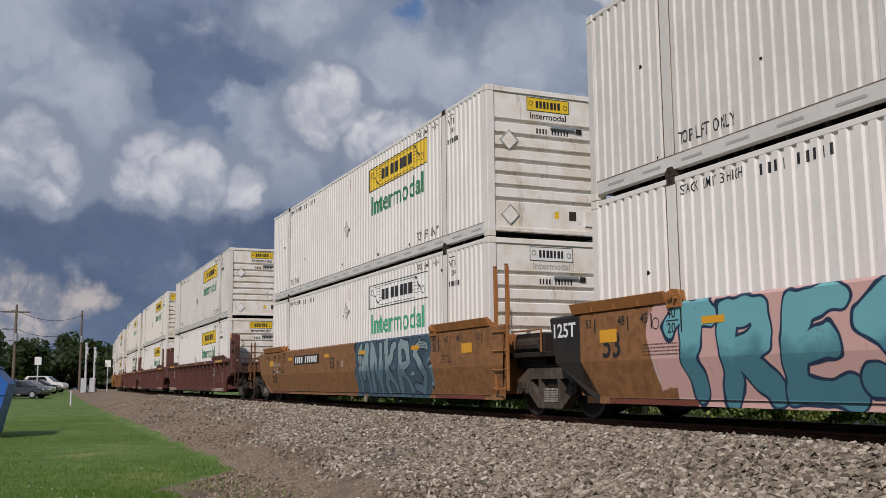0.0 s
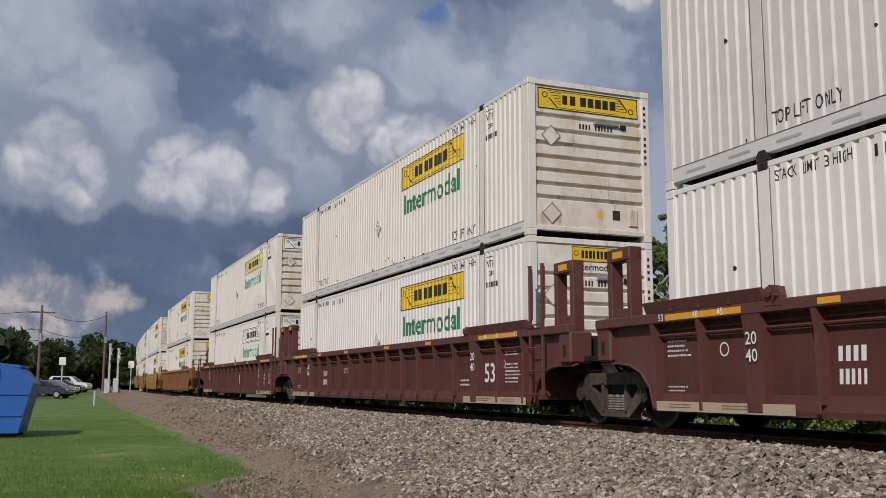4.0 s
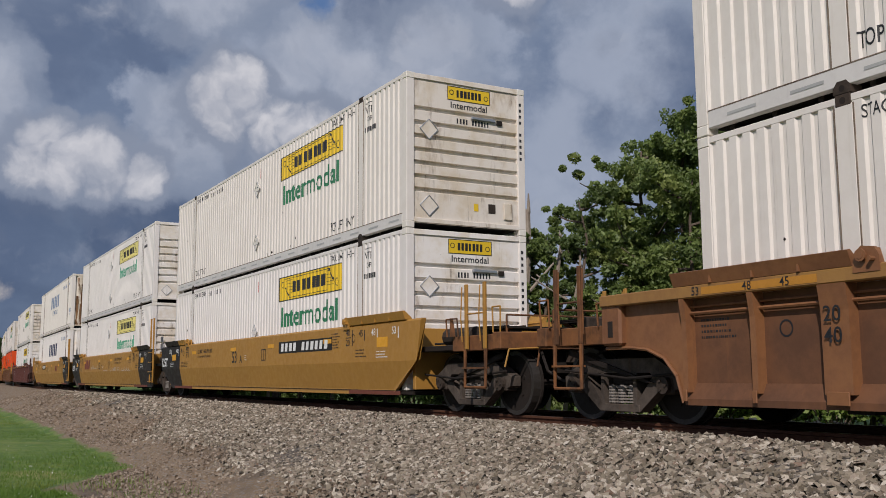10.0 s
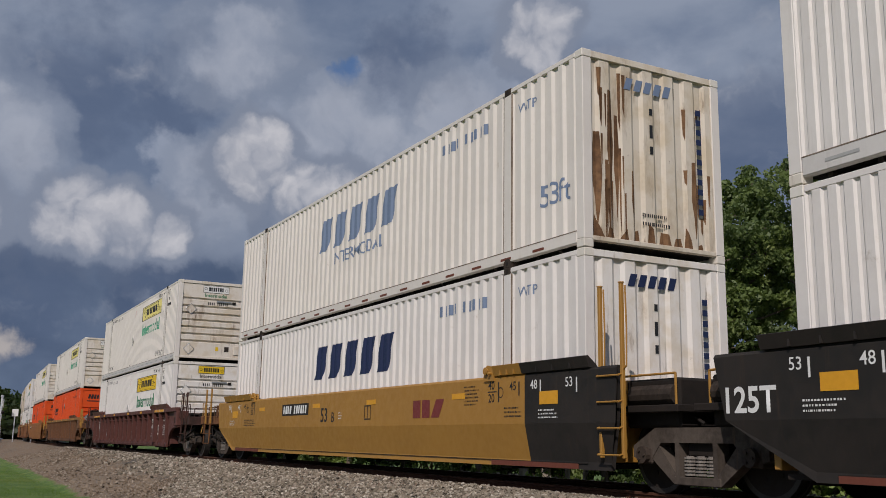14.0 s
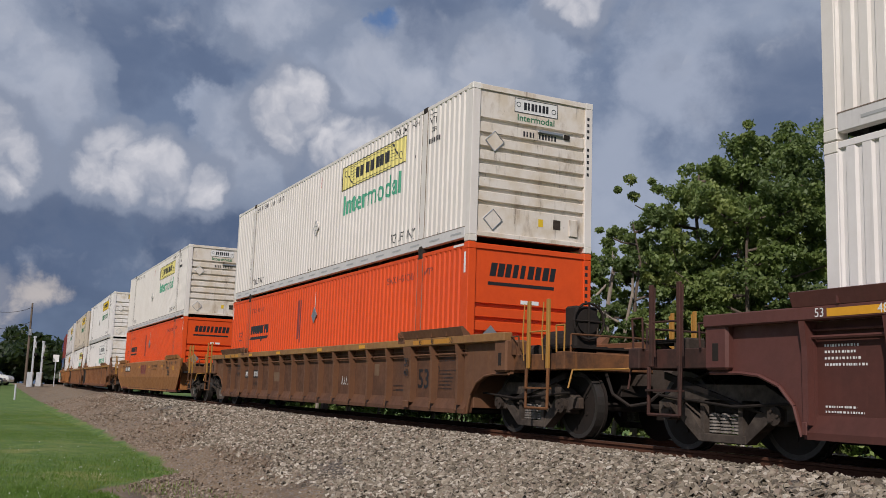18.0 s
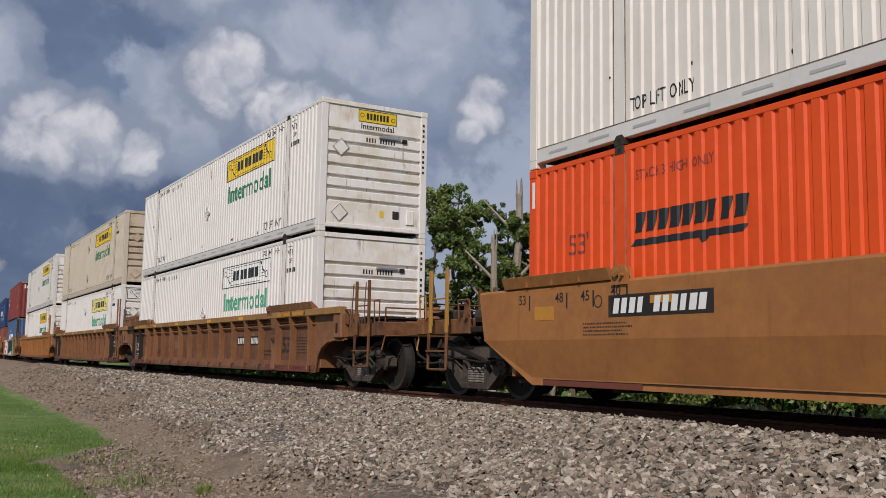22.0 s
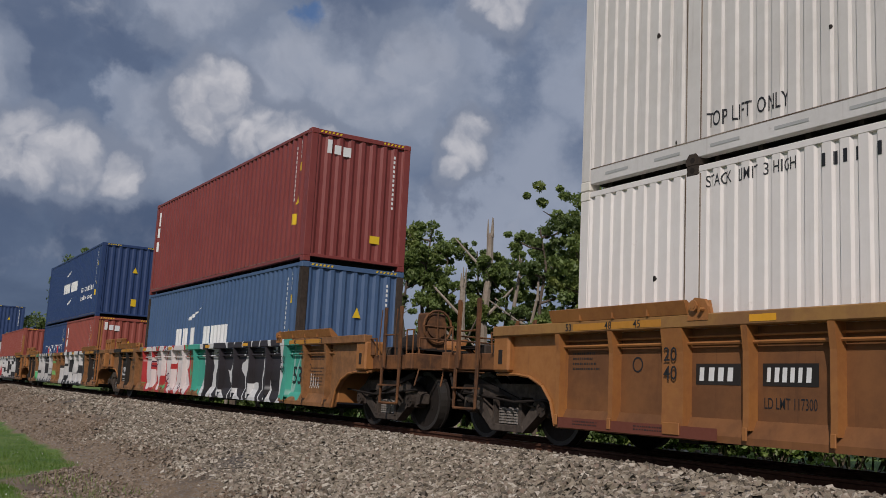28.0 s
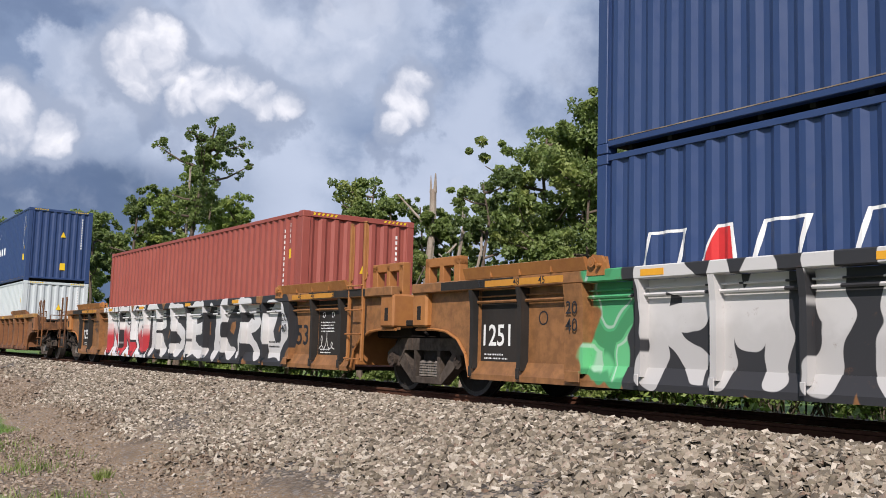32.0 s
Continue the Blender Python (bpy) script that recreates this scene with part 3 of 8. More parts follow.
        warped = k.vmath("ADD", flat, k.vmath("MULTIPLY", k.vmath("SUBTRACT", swirl, (0.5, 0.5, 0.5)), (0.75, 0.0, 0.7)))
        vor = k.n("ShaderNodeTexVoronoi", feature="DISTANCE_TO_EDGE", ins={"Vector": warped, "Scale": scale}).outputs["Distance"]
        cel = k.n("ShaderNodeTexVoronoi", ins={"Vector": warped, "Scale": scale})
        rnd = k.n("ShaderNodeSeparateXYZ", ins={0: cel.outputs["Color"]}).outputs[0]
        pick = k.n("ShaderNodeValToRGB", ins={0: rnd})
        pick.color_ramp.interpolation = "CONSTANT"
        pick.color_ramp.elements[0].color = (*fills[0], 1)
        pick.color_ramp.elements[1].position, pick.color_ramp.elements[1].color = 0.99, (*fills[-1], 1)
        for i, c in enumerate(fills[1:], 1):
            pick.color_ramp.elements.new(i / len(fills)).color = (*c, 1)
        fade = k.ramp(k.math("ADD", sx.outputs[2], k.math("MULTIPLY", k.noise(flat, 2.5, 3.0), 0.8)), 0.9, 1.9)
        spray = k.mix(k.math("MULTIPLY", fade, 0.5), pick.outputs[0], tuple(c * 0.55 for c in fills[0]))
        shine = k.math("MULTIPLY", k.ramp(vor, 0.10, 0.115), k.ramp(vor, 0.145, 0.13))
        spray = k.mix(k.math("MULTIPLY", shine, 0.45), spray, (0.60, 0.60, 0.60))
        broken = k.ramp(k.noise(flat, 1.1, 2.0), 0.38, 0.44)
        spray = k.mix(k.math("MULTIPLY", k.ramp(vor, 0.085, 0.07), broken), spray, line)
        up = k.math("ADD", sx.outputs[2], k.math("MULTIPLY", k.math("SUBTRACT", k.noise(flat, 1.9, 2.0), 0.5), 0.9))
        rim = k.math("MAXIMUM", k.ramp(up, 0.52, 0.48), k.ramp(up, 1.50, 1.54))
        spray = k.mix(rim, spray, line)
        wob = k.math("MULTIPLY", k.math("SUBTRACT", k.noise(flat, 1.4, 3.0), 0.5), 1.2)
        xx = k.math("ADD", sx.outputs[0], wob)
        zone = k.math("MULTIPLY", k.math("MULTIPLY", k.ramp(xx, x0, x0 + 0.06), k.ramp(xx, x1, x1 - 0.06)), k.math("MULTIPLY", k.ramp(sx.outputs[1], 0.0, -0.1), k.math("MULTIPLY", k.ramp(up, 0.40, 0.43), k.ramp(up, 1.66, 1.62))))
        col = k.mix(zone, col, spray)
    col = k.mix(k.math("MULTIPLY", k.ramp(k.noise(at, 5.0, 8.0, 0.75), 0.60, 0.72), 0.5), col, RUST)
    b = k.n("ShaderNodeBsdfPrincipled", ins={"Base Color": col, "Roughness": 0.6})
    k.t.links.new(b.outputs[0], k.n("ShaderNodeOutputMaterial").inputs[0])
    return m

# ---- mesh tools ----
def mesh_of(name, bm, mat=None):
    me = bpy.data.meshes.new(name)
    bmesh.ops.recalc_face_normals(bm, faces=bm.faces)
    bm.to_mesh(me)
    bm.free()
    if mat:
        me.materials.append(mat)
    return me


def fast_mesh(name, verts, faces, mat, smooth=False):
    """A mesh from numpy arrays: n x 3 places, m x k corner numbers."""
    me = bpy.data.meshes.new(name)
    m, k = faces.shape
    me.vertices.add(len(verts))
    me.vertices.foreach_set("co", np.ascontiguousarray(verts, dtype=np.float32).ravel())
    me.loops.add(m * k)
    me.loops.foreach_set("vertex_index", np.ascontiguousarray(faces, dtype=np.int32).ravel())
    me.polygons.add(m)
    me.polygons.foreach_set("loop_start", np.arange(0, m * k, k, dtype=np.int32))
    me.polygons.foreach_set("use_smooth", np.full(m, smooth, dtype=bool))
    me.update(calc_edges=True)
    me.materials.append(mat)
    return me


def part(name, bm, mat, parent, label=""):
    me = mesh_of(name, bm, mat) if isinstance(bm, bmesh.types.BMesh) else bm
    ob = new(name, me)
    ob.parent = parent
    return tagged(ob, label)


def box(bm, x0, x1, y0, y1, z0, z1, bev=0.0):
    vs = bmesh.ops.create_cube(bm, size=1.0)["verts"]
    bmesh.ops.scale(bm, vec=(abs(x1 - x0), abs(y1 - y0), abs(z1 - z0)), verts=vs)
    bmesh.ops.translate(bm, vec=((x0 + x1) / 2, (y0 + y1) / 2, (z0 + z1) / 2), verts=vs)
    if bev:
        es = list({e for v in vs for e in v.link_edges})
        bmesh.ops.bevel(bm, geom=es, offset=bev, segments=1, affect="EDGES")
    return bm


def prism(bm, outline, y0, y1):
    """A plate: an outline in x and z, from y0 to y1."""
    a = [bm.verts.new((x, y0, z)) for x, z in outline]
    b = [bm.verts.new((x, y1, z)) for x, z in outline]
    bm.faces.new(a)
    bm.faces.new(b[::-1])
    for i in range(len(a)):
        j = (i + 1) % len(a)
        bm.faces.new((a[j], a[i], b[i], b[j]))
    return bm


def prism_along(bm, outline, x0, x1, s):
    """A bar: an outline in y and z, on the side s, from x0 to x1."""
    a = [bm.verts.new((x0, s * y, z)) for y, z in outline]
    b = [bm.verts.new((x1, s * y, z)) for y, z in outline]
    bm.faces.new(a)
    bm.faces.new(b[::-1])
    for i in range(len(a)):
        j = (i + 1) % len(a)
        bm.faces.new((a[j], a[i], b[i], b[j]))
    return bm


def tube(bm, p, q, r, n=8, r2=None):
    p, q = Vector(p), Vector(q)
    t = (q - p).to_track_quat("Z", "Y").to_matrix()
    r2 = r if r2 is None else r2
    rings = []
    for at, rr in ((p, r), (q, r2)):
        rings.append([bm.verts.new(at + t @ Vector((math.cos(a) * rr, math.sin(a) * rr, 0))) for a in [2 * math.pi * i / n for i in range(n)]])
    for i in range(n):
        j = (i + 1) % n
        bm.faces.new((rings[0][i], rings[0][j], rings[1][j], rings[1][i]))
    bm.faces.new(rings[0][::-1])
    bm.faces.new(rings[1])
    return bm


def pipe(bm, pts, r, n=6):
    for a, b in zip(pts, pts[1:]):
        tube(bm, a, b, r, n)
    return bm


def one(fn, *a, **k):
    bm = bmesh.new()
    fn(bm, *a, **k)
    return bm


CACHE = {}


def shared(key, make, mat):
    """The mesh of that key, made once."""
    if (key, mat.name) not in CACHE:
        CACHE[key, mat.name] = mesh_of(key, make(), mat)
    return CACHE[key, mat.name]


# ---- the line of the track ----
CURVE_AT = np.array([20.0, 0.0, -15.0, -30.0, -45.0, -60.0, -90.0, -130.0, -200.0])
CURVE = np.array([-0.001531, -0.002082, -0.000963, 0.000828, 0.000968, 0.000792, 0.000574, 0.000575, 0.000575])
OFF, GRADE, TURN = 8.998, -0.00738, radians(0.33)
_g = np.arange(60.0, -480.0, -1.0)
_k = np.interp(_g, CURVE_AT[::-1], CURVE[::-1], left=CURVE[-1], right=0.0)
_th = np.concatenate([[0], np.cumsum(_k[:-1])])
_x = 60 + np.concatenate([[0], np.cumsum(-np.cos(_th[:-1]))])
_y = np.concatenate([[0], np.cumsum(np.sin(_th[:-1]))])
_t0, _x0, _y0 = (float(np.interp(0, _g[::-1], q[::-1])) for q in (_th, _x, _y))


def track(a):
    """Place and turn of the track's centre line at a metres along it."""
    x = float(np.interp(a, _g[::-1], _x[::-1])) + max(0.0, a - 60) - _x0
    y = float(np.interp(a, _g[::-1], _y[::-1])) - _y0
    c, q = math.cos(_t0), math.sin(_t0)
    u, v = x * c - y * q, x * q + y * c + OFF
    c, q = math.cos(TURN), math.sin(TURN)
    return Vector((u * c + v * q, v * c - u * q, GRADE * a)), float(np.interp(a, _g[::-1], _th[::-1])) - _t0 + TURN


def beside(a, off, z=0.0):
    """A point off metres to the track's far side, z over the rail's top."""
    p, th = track(a)
    return p + Vector((math.sin(th) * off, math.cos(th) * off, z))


def ground_z(x, y=0.0):
    d = max(0.0, min(-x, 125.0))
    return -0.93 + 0.005 * d + 0.8e-4 * d * d


# ---- ground, ballast, rails ----
def build_ground():
    xs = np.concatenate([[-3000, -1500, -800, -500, -350, -250], np.arange(-200, -60, 6.0), np.arange(-60, 16, 1.0), [20, 30, 45, 70, 120, 250, 600, 1500]])
    ys = np.concatenate([[-2000, -800, -300, -120, -60], np.arange(-36, -8, 3.0), np.arange(-8, 14, 0.7), np.arange(14, 60, 5.0), [80, 120, 200, 400, 900, 2500]])
    vs = np.array([(x, y, ground_z(x) + 0.05 * noise.noise((x * 0.25, y * 0.25, 0.0)) - (max(0.0, y - 60) * 0.004)) for x in xs for y in ys])
    n = len(ys)
    fs = np.array([(i * n + j, (i + 1) * n + j, (i + 1) * n + j + 1, i * n + j + 1) for i in range(len(xs) - 1) for j in range(n - 1)])
    tagged(new("ground", fast_mesh("ground", vs, fs, GROUND, True)), "mown lawn, bare dirt and gravel beside the railway", "ground", kind="structure")


build_ground()

SECTION = [(-5.6, None), (-4.6, -0.70), (-3.2, -0.36), (-2.3, -0.13), (-1.75, -0.055), (-1.3, -0.12), (-0.8, -0.19), (0.0, -0.19), (0.8, -0.19), (1.3, -0.12), (1.75, -0.08), (2.6, -0.3), (4.4, None)]


def ballast_at(a, off):
    """Height of the ballast's surface over the world's zero, off metres from the centre line."""
    p, _ = track(a)
    offs = [o for o, _ in SECTION]
    zs = [(ground_z(p.x) - 0.06) if z is None else p.z + z for _, z in SECTION]
    return float(np.interp(off, offs, zs))


def build_ballast():
    stations = np.concatenate([np.arange(45, -60, -0.8), np.arange(-60, -420, -6.0)])
    vs, n = [], 41
    offs = np.linspace(-5.6, 4.4, n)
    for a in stations:
        for o in offs:
            p = beside(a, o)
            z = ballast_at(a, o) + 0.035 * noise.noise((p.x * 1.7, p.y * 1.7, 3.0)) + 0.05 * noise.noise((p.x * 0.4, p.y * 0.6, 7.0))
            vs.append((p.x, p.y, max(z, ground_z(p.x) - 0.06)))
    fs = np.array([(i * n + j, i * n + j + 1, (i + 1) * n + j + 1, (i + 1) * n + j) for i in range(len(stations) - 1) for j in range(n - 1)])
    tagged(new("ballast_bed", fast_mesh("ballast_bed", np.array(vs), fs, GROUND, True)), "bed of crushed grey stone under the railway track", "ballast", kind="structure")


build_ballast()

railway = tagged(new("railway_track"), "steel rails on dark wooden ties in grey ballast", "railway track", kind="structure")


def build_rails():
    prof = [(-0.075, -0.18), (0.075, -0.18), (0.075, -0.165), (0.012, -0.145), (0.012, -0.045), (0.036, -0.035), (0.036, -0.006), (0.03, 0.0), (-0.03, 0.0), (-0.036, -0.006), (-0.036, -0.035), (-0.012, -0.045), (-0.012, -0.145), (-0.075, -0.165)]
    st = np.concatenate([np.arange(50, -60, -2.0), np.arange(-60, -440, -5.0)])
    for side in (-0.7535, 0.7535):
        vs, n = [], len(prof)
        for a in st:
            for o, z in prof:
                vs.append(beside(a, side + o, z)[:])
        fs = np.array([(i * n + j, i * n + (j + 1) % n, (i + 1) * n + (j + 1) % n, (i + 1) * n + j) for i in range(len(st) - 1) for j in range(n)])
        me = fast_mesh("rail", np.array(vs), fs, RAIL_STEEL)
        me.materials.append(RAIL_HEAD)
        me.polygons.foreach_set("material_index", np.array([1 if j == 7 else 0 for i in range(len(st) - 1) for j in range(n)], dtype=np.int32))
        part("rail", me, RAIL_STEEL, railway, "rusty steel rail with a worn bright top")
    rng = random.Random(4)
    tie = shared("tie", lambda: one(box, -0.115, 0.115, -1.30, 1.30, -0.35, -0.182, 0.012), TIE_WOOD)
    plate = shared("tie_plate", lambda: one(box, -0.1, 0.1, -0.17, 0.17, -0.182, -0.162, 0.004), RAIL_STEEL)
    for i in range(120):
        a = 14 - i * 0.53
        p, th = track(a)
        ob = part("tie", tie, TIE_WOOD, railway)
        ob.matrix_basis = pose(p.x, p.y, p.z + rng.uniform(-0.004, 0.004), 0, 0, math.degrees(-th) + rng.uniform(-1.2, 1.2))
        for o in (-0.7535, 0.7535):
            q = beside(a, o)
            pl = part("tie_plate", plate, RAIL_STEEL, railway)
            pl.matrix_basis = pose(q.x, q.y, q.z, 0, 0, math.degrees(-th))


build_rails()


def lawn_at(x, y, wob=0.0):
    e = y + wob * 0.45
    a = e < 3.5 and e + 0.58 * x < -6.95
    b = e < 1.9 and x + wob > -14.7
    return a or b or e < 0.75


def build_stones():
    """Loose ballast stones: small angular blocks, each a little different."""
    rng = np.random.default_rng(7)
    cube = np.array([(x, y, z) for x in (-1, 1) for y in (-1, 1) for z in (-1, 1)], float)
    quads = np.array([(0, 1, 3, 2), (4, 6, 7, 5), (0, 4, 5, 1), (2, 3, 7, 6), (1, 5, 7, 3)])
    spots, dirt = [], []
    for x0, x1, n, lo, hi, small, big in ((0, 12, 4000, -6.5, -1.55, 0.020, 0.042), (-8, 0, 30000, -7.6, -1.55, 0.014, 0.036), (-14, -8, 34000, -7.6, -1.55, 0.013, 0.032), (-26, -14, 34000, -6.6, -1.55, 0.013, 0.032), (-60, -26, 18000, -5.6, -1.55, 0.025, 0.05), (-20, 8, 4000, 1.4, 3.2, 0.022, 0.04)):
        a = rng.uniform(x0, x1, n)
        o = rng.uniform(lo, hi, n)
        for ai, oi in zip(a, o):
            p = beside(float(ai), float(oi))
            edge = p.y + 0.055 * p.x + 1.2 * noise.noise((p.x * 0.4, p.y * 0.5, 2.0)) - 3.8
            if lawn_at(p.x, p.y) or p.y < 0.9:
                continue
            size = rng.uniform(small, big)
            z = max(ballast_at(float(ai), float(oi)), ground_z(p.x)) if oi > -5.6 else ground_z(p.x)
            if edge > rng.normal(0.0, 0.25):
                spots.append((p.x, p.y, z, size))
            elif rng.random() < 0.30:
                dirt.append((p.x, p.y, z - 0.006, size * 0.72))
    for name, rows, mat, label in (("ballast_stones", spots, STONE, "loose crushed grey and tan ballast stones"), ("dirt_stones", dirt, DIRT_STONE, "dusty brown stones half sunk in the dirt")):
        rows = np.array(rows)
        n = len(rows)
        sc = rows[:, 3][:, None] * rng.uniform(0.55, 1.25, (n, 3)) * np.array([1.15, 1.0, 0.72])
        v = cube[None] * (1 + rng.uniform(-0.38, 0.28, (n, 8, 3)))
        v = v * sc[:, None]
        q = rng.normal(size=(n, 4)) * np.array([1.0, 0.38, 0.38, 1.0])
        q /= np.linalg.norm(q, axis=1)[:, None]
        u, s = q[:, 1:], q[:, 0]
        c1 = np.cross(u[:, None], v)
        v = v + 2 * (s[:, None, None] * c1 + np.cross(u[:, None], c1))
        v += rows[:, None, :3]
        v[:, :, 2] += (rows[:, 3] * 0.25)[:, None]
        f = quads[None] + (np.arange(n) * 8)[:, None, None]
        tagged(new(name, fast_mesh(name, v.reshape(-1, 3), f.reshape(-1, 4), mat)), label, "gravel", kind="stuff")


build_stones()


def blades(name, spots, hmin, hmax, width, mat, rng, lean=0.35):
    n = len(spots)
    h = rng.uniform(hmin, hmax, n)
    a = rng.uniform(0, 2 * math.pi, n)
    d = np.stack([np.cos(a), np.sin(a), np.zeros(n)], 1)
    tip = spots + np.stack([rng.normal(0, lean, n) * h, rng.normal(0, lean, n) * h, h], 1)
    v = np.stack([spots - d * width, spots + d * width, tip], 1).reshape(-1, 3)
    return fast_mesh(name, v, np.arange(n * 3).reshape(-1, 3), mat)


def build_grass():
    rng = np.random.default_rng(3)
    pts = []
    while len(pts) < 110000:
        far = rng.random()
        x = -14.0 - 34.0 * far ** 1.7 if rng.random() < 0.65 else rng.uniform(-15.5, -8)
        y = rng.uniform(-6.5, 3.6)
        if y < x * 0.14 - 1.5:
            continue
        wob = 1.8 * 0.5 * noise.noise((x * 0.55, y * 0.55, 1.0))
        if lawn_at(x, y, wob):
            pts.append((x, y, ground_z(x) - 0.005))
    pts = np.array(pts)
    tagged(new("lawn_grass", blades("lawn_grass", pts, 0.02, 0.065, 0.006, GRASS, rng)), "short mown green grass with a ragged edge", "grass", kind="stuff")
    some = pts[(pts[:, 0] > -26)][::150] + np.array([0, 0, 0.045])
    n = len(some)
    tri = some[:, None] + rng.normal(0, 0.009, (n, 3, 3))
    tagged(new("clover_flowers", fast_mesh("clover_flowers", tri.reshape(-1, 3), np.arange(n * 3).reshape(-1, 3), WHITE_INK)), "tiny white clover flowers in the lawn", "flowers", kind="stuff")
    # tufts along the dirt
    tuft = []
    for x, y, r, n in ((-10.95, 3.02, 0.018, 60), (-11.15, 3.17, 0.018, 50), (-10.95, 3.02, 0.018, 60), (-12.2, 2.5, 0.25, 160), (-9.6, 2.2, 0.3, 120), (-14.9, 2.55, 0.4, 120), (-13.4, 2.9, 0.3, 60)):
        for _ in range(n):
            tuft.append((x + rng.normal(0, r), y + rng.normal(0, r), ground_z(x)))
    tagged(new("dirt_weeds", blades("dirt_weeds", np.array(tuft), 0.05, 0.16, 0.008, LEAF, rng)), "low green weeds growing in the bare dirt", "weeds", kind="stuff")


build_grass()

# ---- lettering and marks ----
FONT_MESH = {}


def word_bm(word, height, bold=0.0, width=None):
    """A word as a flat mesh in x and z, its lower left corner at the origin."""
    key = (word, bold)
    if key not in FONT_MESH:
        cu = bpy.data.curves.new("word", "FONT")
        cu.body, cu.size, cu.offset, cu.resolution_u = word, 1.0, bold, 3
        ob = bpy.data.objects.new("word", cu)
        scene.collection.objects.link(ob)
        bpy.context.view_layer.update()
        me = bpy.data.meshes.new_from_object(ob.evaluated_get(bpy.context.evaluated_depsgraph_get()))
        bpy.data.objects.remove(ob)
        FONT_MESH[key] = me
    bm = bmesh.new()
    bm.from_mesh(FONT_MESH[key])
    xs, ys = [v.co.x for v in bm.verts], [v.co.y for v in bm.verts]
    x0, y0, sy = min(xs), min(ys), height / (max(ys) - min(ys))
    sx = width / (max(xs) - x0) if width else sy
    for v in bm.verts:
        v.co = Vector(((v.co.x - x0) * sx, 0, (v.co.y - y0) * sy))
    return bm


def rect(bm, x0, x1, z0, z1, slant=0.0):
    q = [(x0, z0), (x1, z0), (x1 + slant, z1), (x0 + slant, z1)]
    bm.faces.new([bm.verts.new((x, 0, z)) for x, z in q])
    return bm


def poly(bm, pts):
    bm.faces.new([bm.verts.new((x, 0, z)) for x, z in pts])
    return bm


def bars(bm, x0, x1, z0, z1, n, seed=0, slant=0.0, fill=0.72, gaps=()):
    """A row of n plain upright bars in place of writing."""
    rng = random.Random(seed)
    step = (x1 - x0) / n
    for i in range(n):
        if i in gaps:
            continue
        wd = step * fill * rng.uniform(0.75, 1.1)
        rect(bm, x0 + i * step, x0 + i * step + wd, z0, z1, slant)
    return bm


def lines(bm, x0, x1, z0, z1, n, seed=0):
    """n thin lines of small print."""
    rng = random.Random(seed)
    step = (z1 - z0) / n
    for i in range(n):
        x = x0
        e = x0 + (x1 - x0) * rng.uniform(0.7, 1.0)
        while x < e:
            wd = rng.uniform(0.010, 0.032)
            rect(bm, x, min(x + wd, e), z1 - (i + 0.40) * step, z1 - i * step)
            x += wd + rng.uniform(0.008, 0.022)
    return bm


def ring(bm, cx, cz, r, wd, n=14, a0=0.0, a1=2 * math.pi):
    for i in range(n):
        a, b = a0 + (a1 - a0) * i / n, a0 + (a1 - a0) * (i + 1) / n
        poly(bm, [(cx + math.cos(a) * (r - wd), cz + math.sin(a) * (r - wd)), (cx + math.cos(a) * r, cz + math.sin(a) * r),
                  (cx + math.cos(b) * r, cz + math.sin(b) * r), (cx + math.cos(b) * (r - wd), cz + math.sin(b) * (r - wd))])
    return bm


def scrawl(bm, x0, x1, z, h, n, seed):
    """A loose chalk line that loops along from x0 to x1."""
    rng = random.Random(seed)
    pts = []
    for i in range(n * 6 + 1):
        t = i / (n * 6)
        k = i % 6 / 6 * 2 * math.pi
        if i % 6 == 0:
            up, back = rng.uniform(0.35, 1.0) * h, rng.uniform(0.3, 0.9) * (x1 - x0) / n
        pts.append((x0 + (x1 - x0) * t + math.sin(k) * back * 0.5, z + (0.5 - 0.5 * math.cos(k)) * up))
    for (xa, za), (xb, zb) in zip(pts, pts[1:]):
        d = math.hypot(xb - xa, zb - za) or 1.0
        ox, oz = -(zb - za) / d * 0.008, (xb - xa) / d * 0.008
        poly(bm, [(xa - ox, za - oz), (xb - ox, zb - oz), (xb + ox, zb + oz), (xa + ox, za + oz)])
    return bm


def moved(bm, x, z):
    bmesh.ops.translate(bm, vec=(x, 0, z), verts=bm.verts)
    return bm


def joined(*bms):
    out = bmesh.new()
    for b in bms:
        me = bpy.data.meshes.new("tmp")
        b.to_mesh(me)
        b.free()
        out.from_mesh(me)
        bpy.data.meshes.remove(me)
    return out


class Wave:
    """A corrugated wall's profile: pitch, outer flat, slope, depth."""

    def __init__(self, pitch, flat, slope, depth, shift=0.0):
        self.p, self.f, self.s, self.d, self.o = pitch, flat, slope, depth, shift

    def breaks(self, a, b):
        k = math.floor((a - self.o) / self.p) - 1
        out = []
        while self.o + k * self.p < b:
            for q in (0, self.f, self.f + self.s, self.p - self.s):
                x = self.o + k * self.p + q
                if a < x < b:
                    out.append(x)
            k += 1
        return out

    def at(self, x):
        u = (x - self.o) % self.p
        if u <= self.f:
            return 0.0
        if u < self.f + self.s:
            return -self.d * (u - self.f) / self.s
        if u <= self.p - self.s:
            return -self.d
        return -self.d * (self.p - u) / self.s


JB_WAVE = Wave(0.2, 0.106, 0.024, 0.026)
ISO_WAVE = Wave(0.2785, 0.072, 0.068, 0.036)


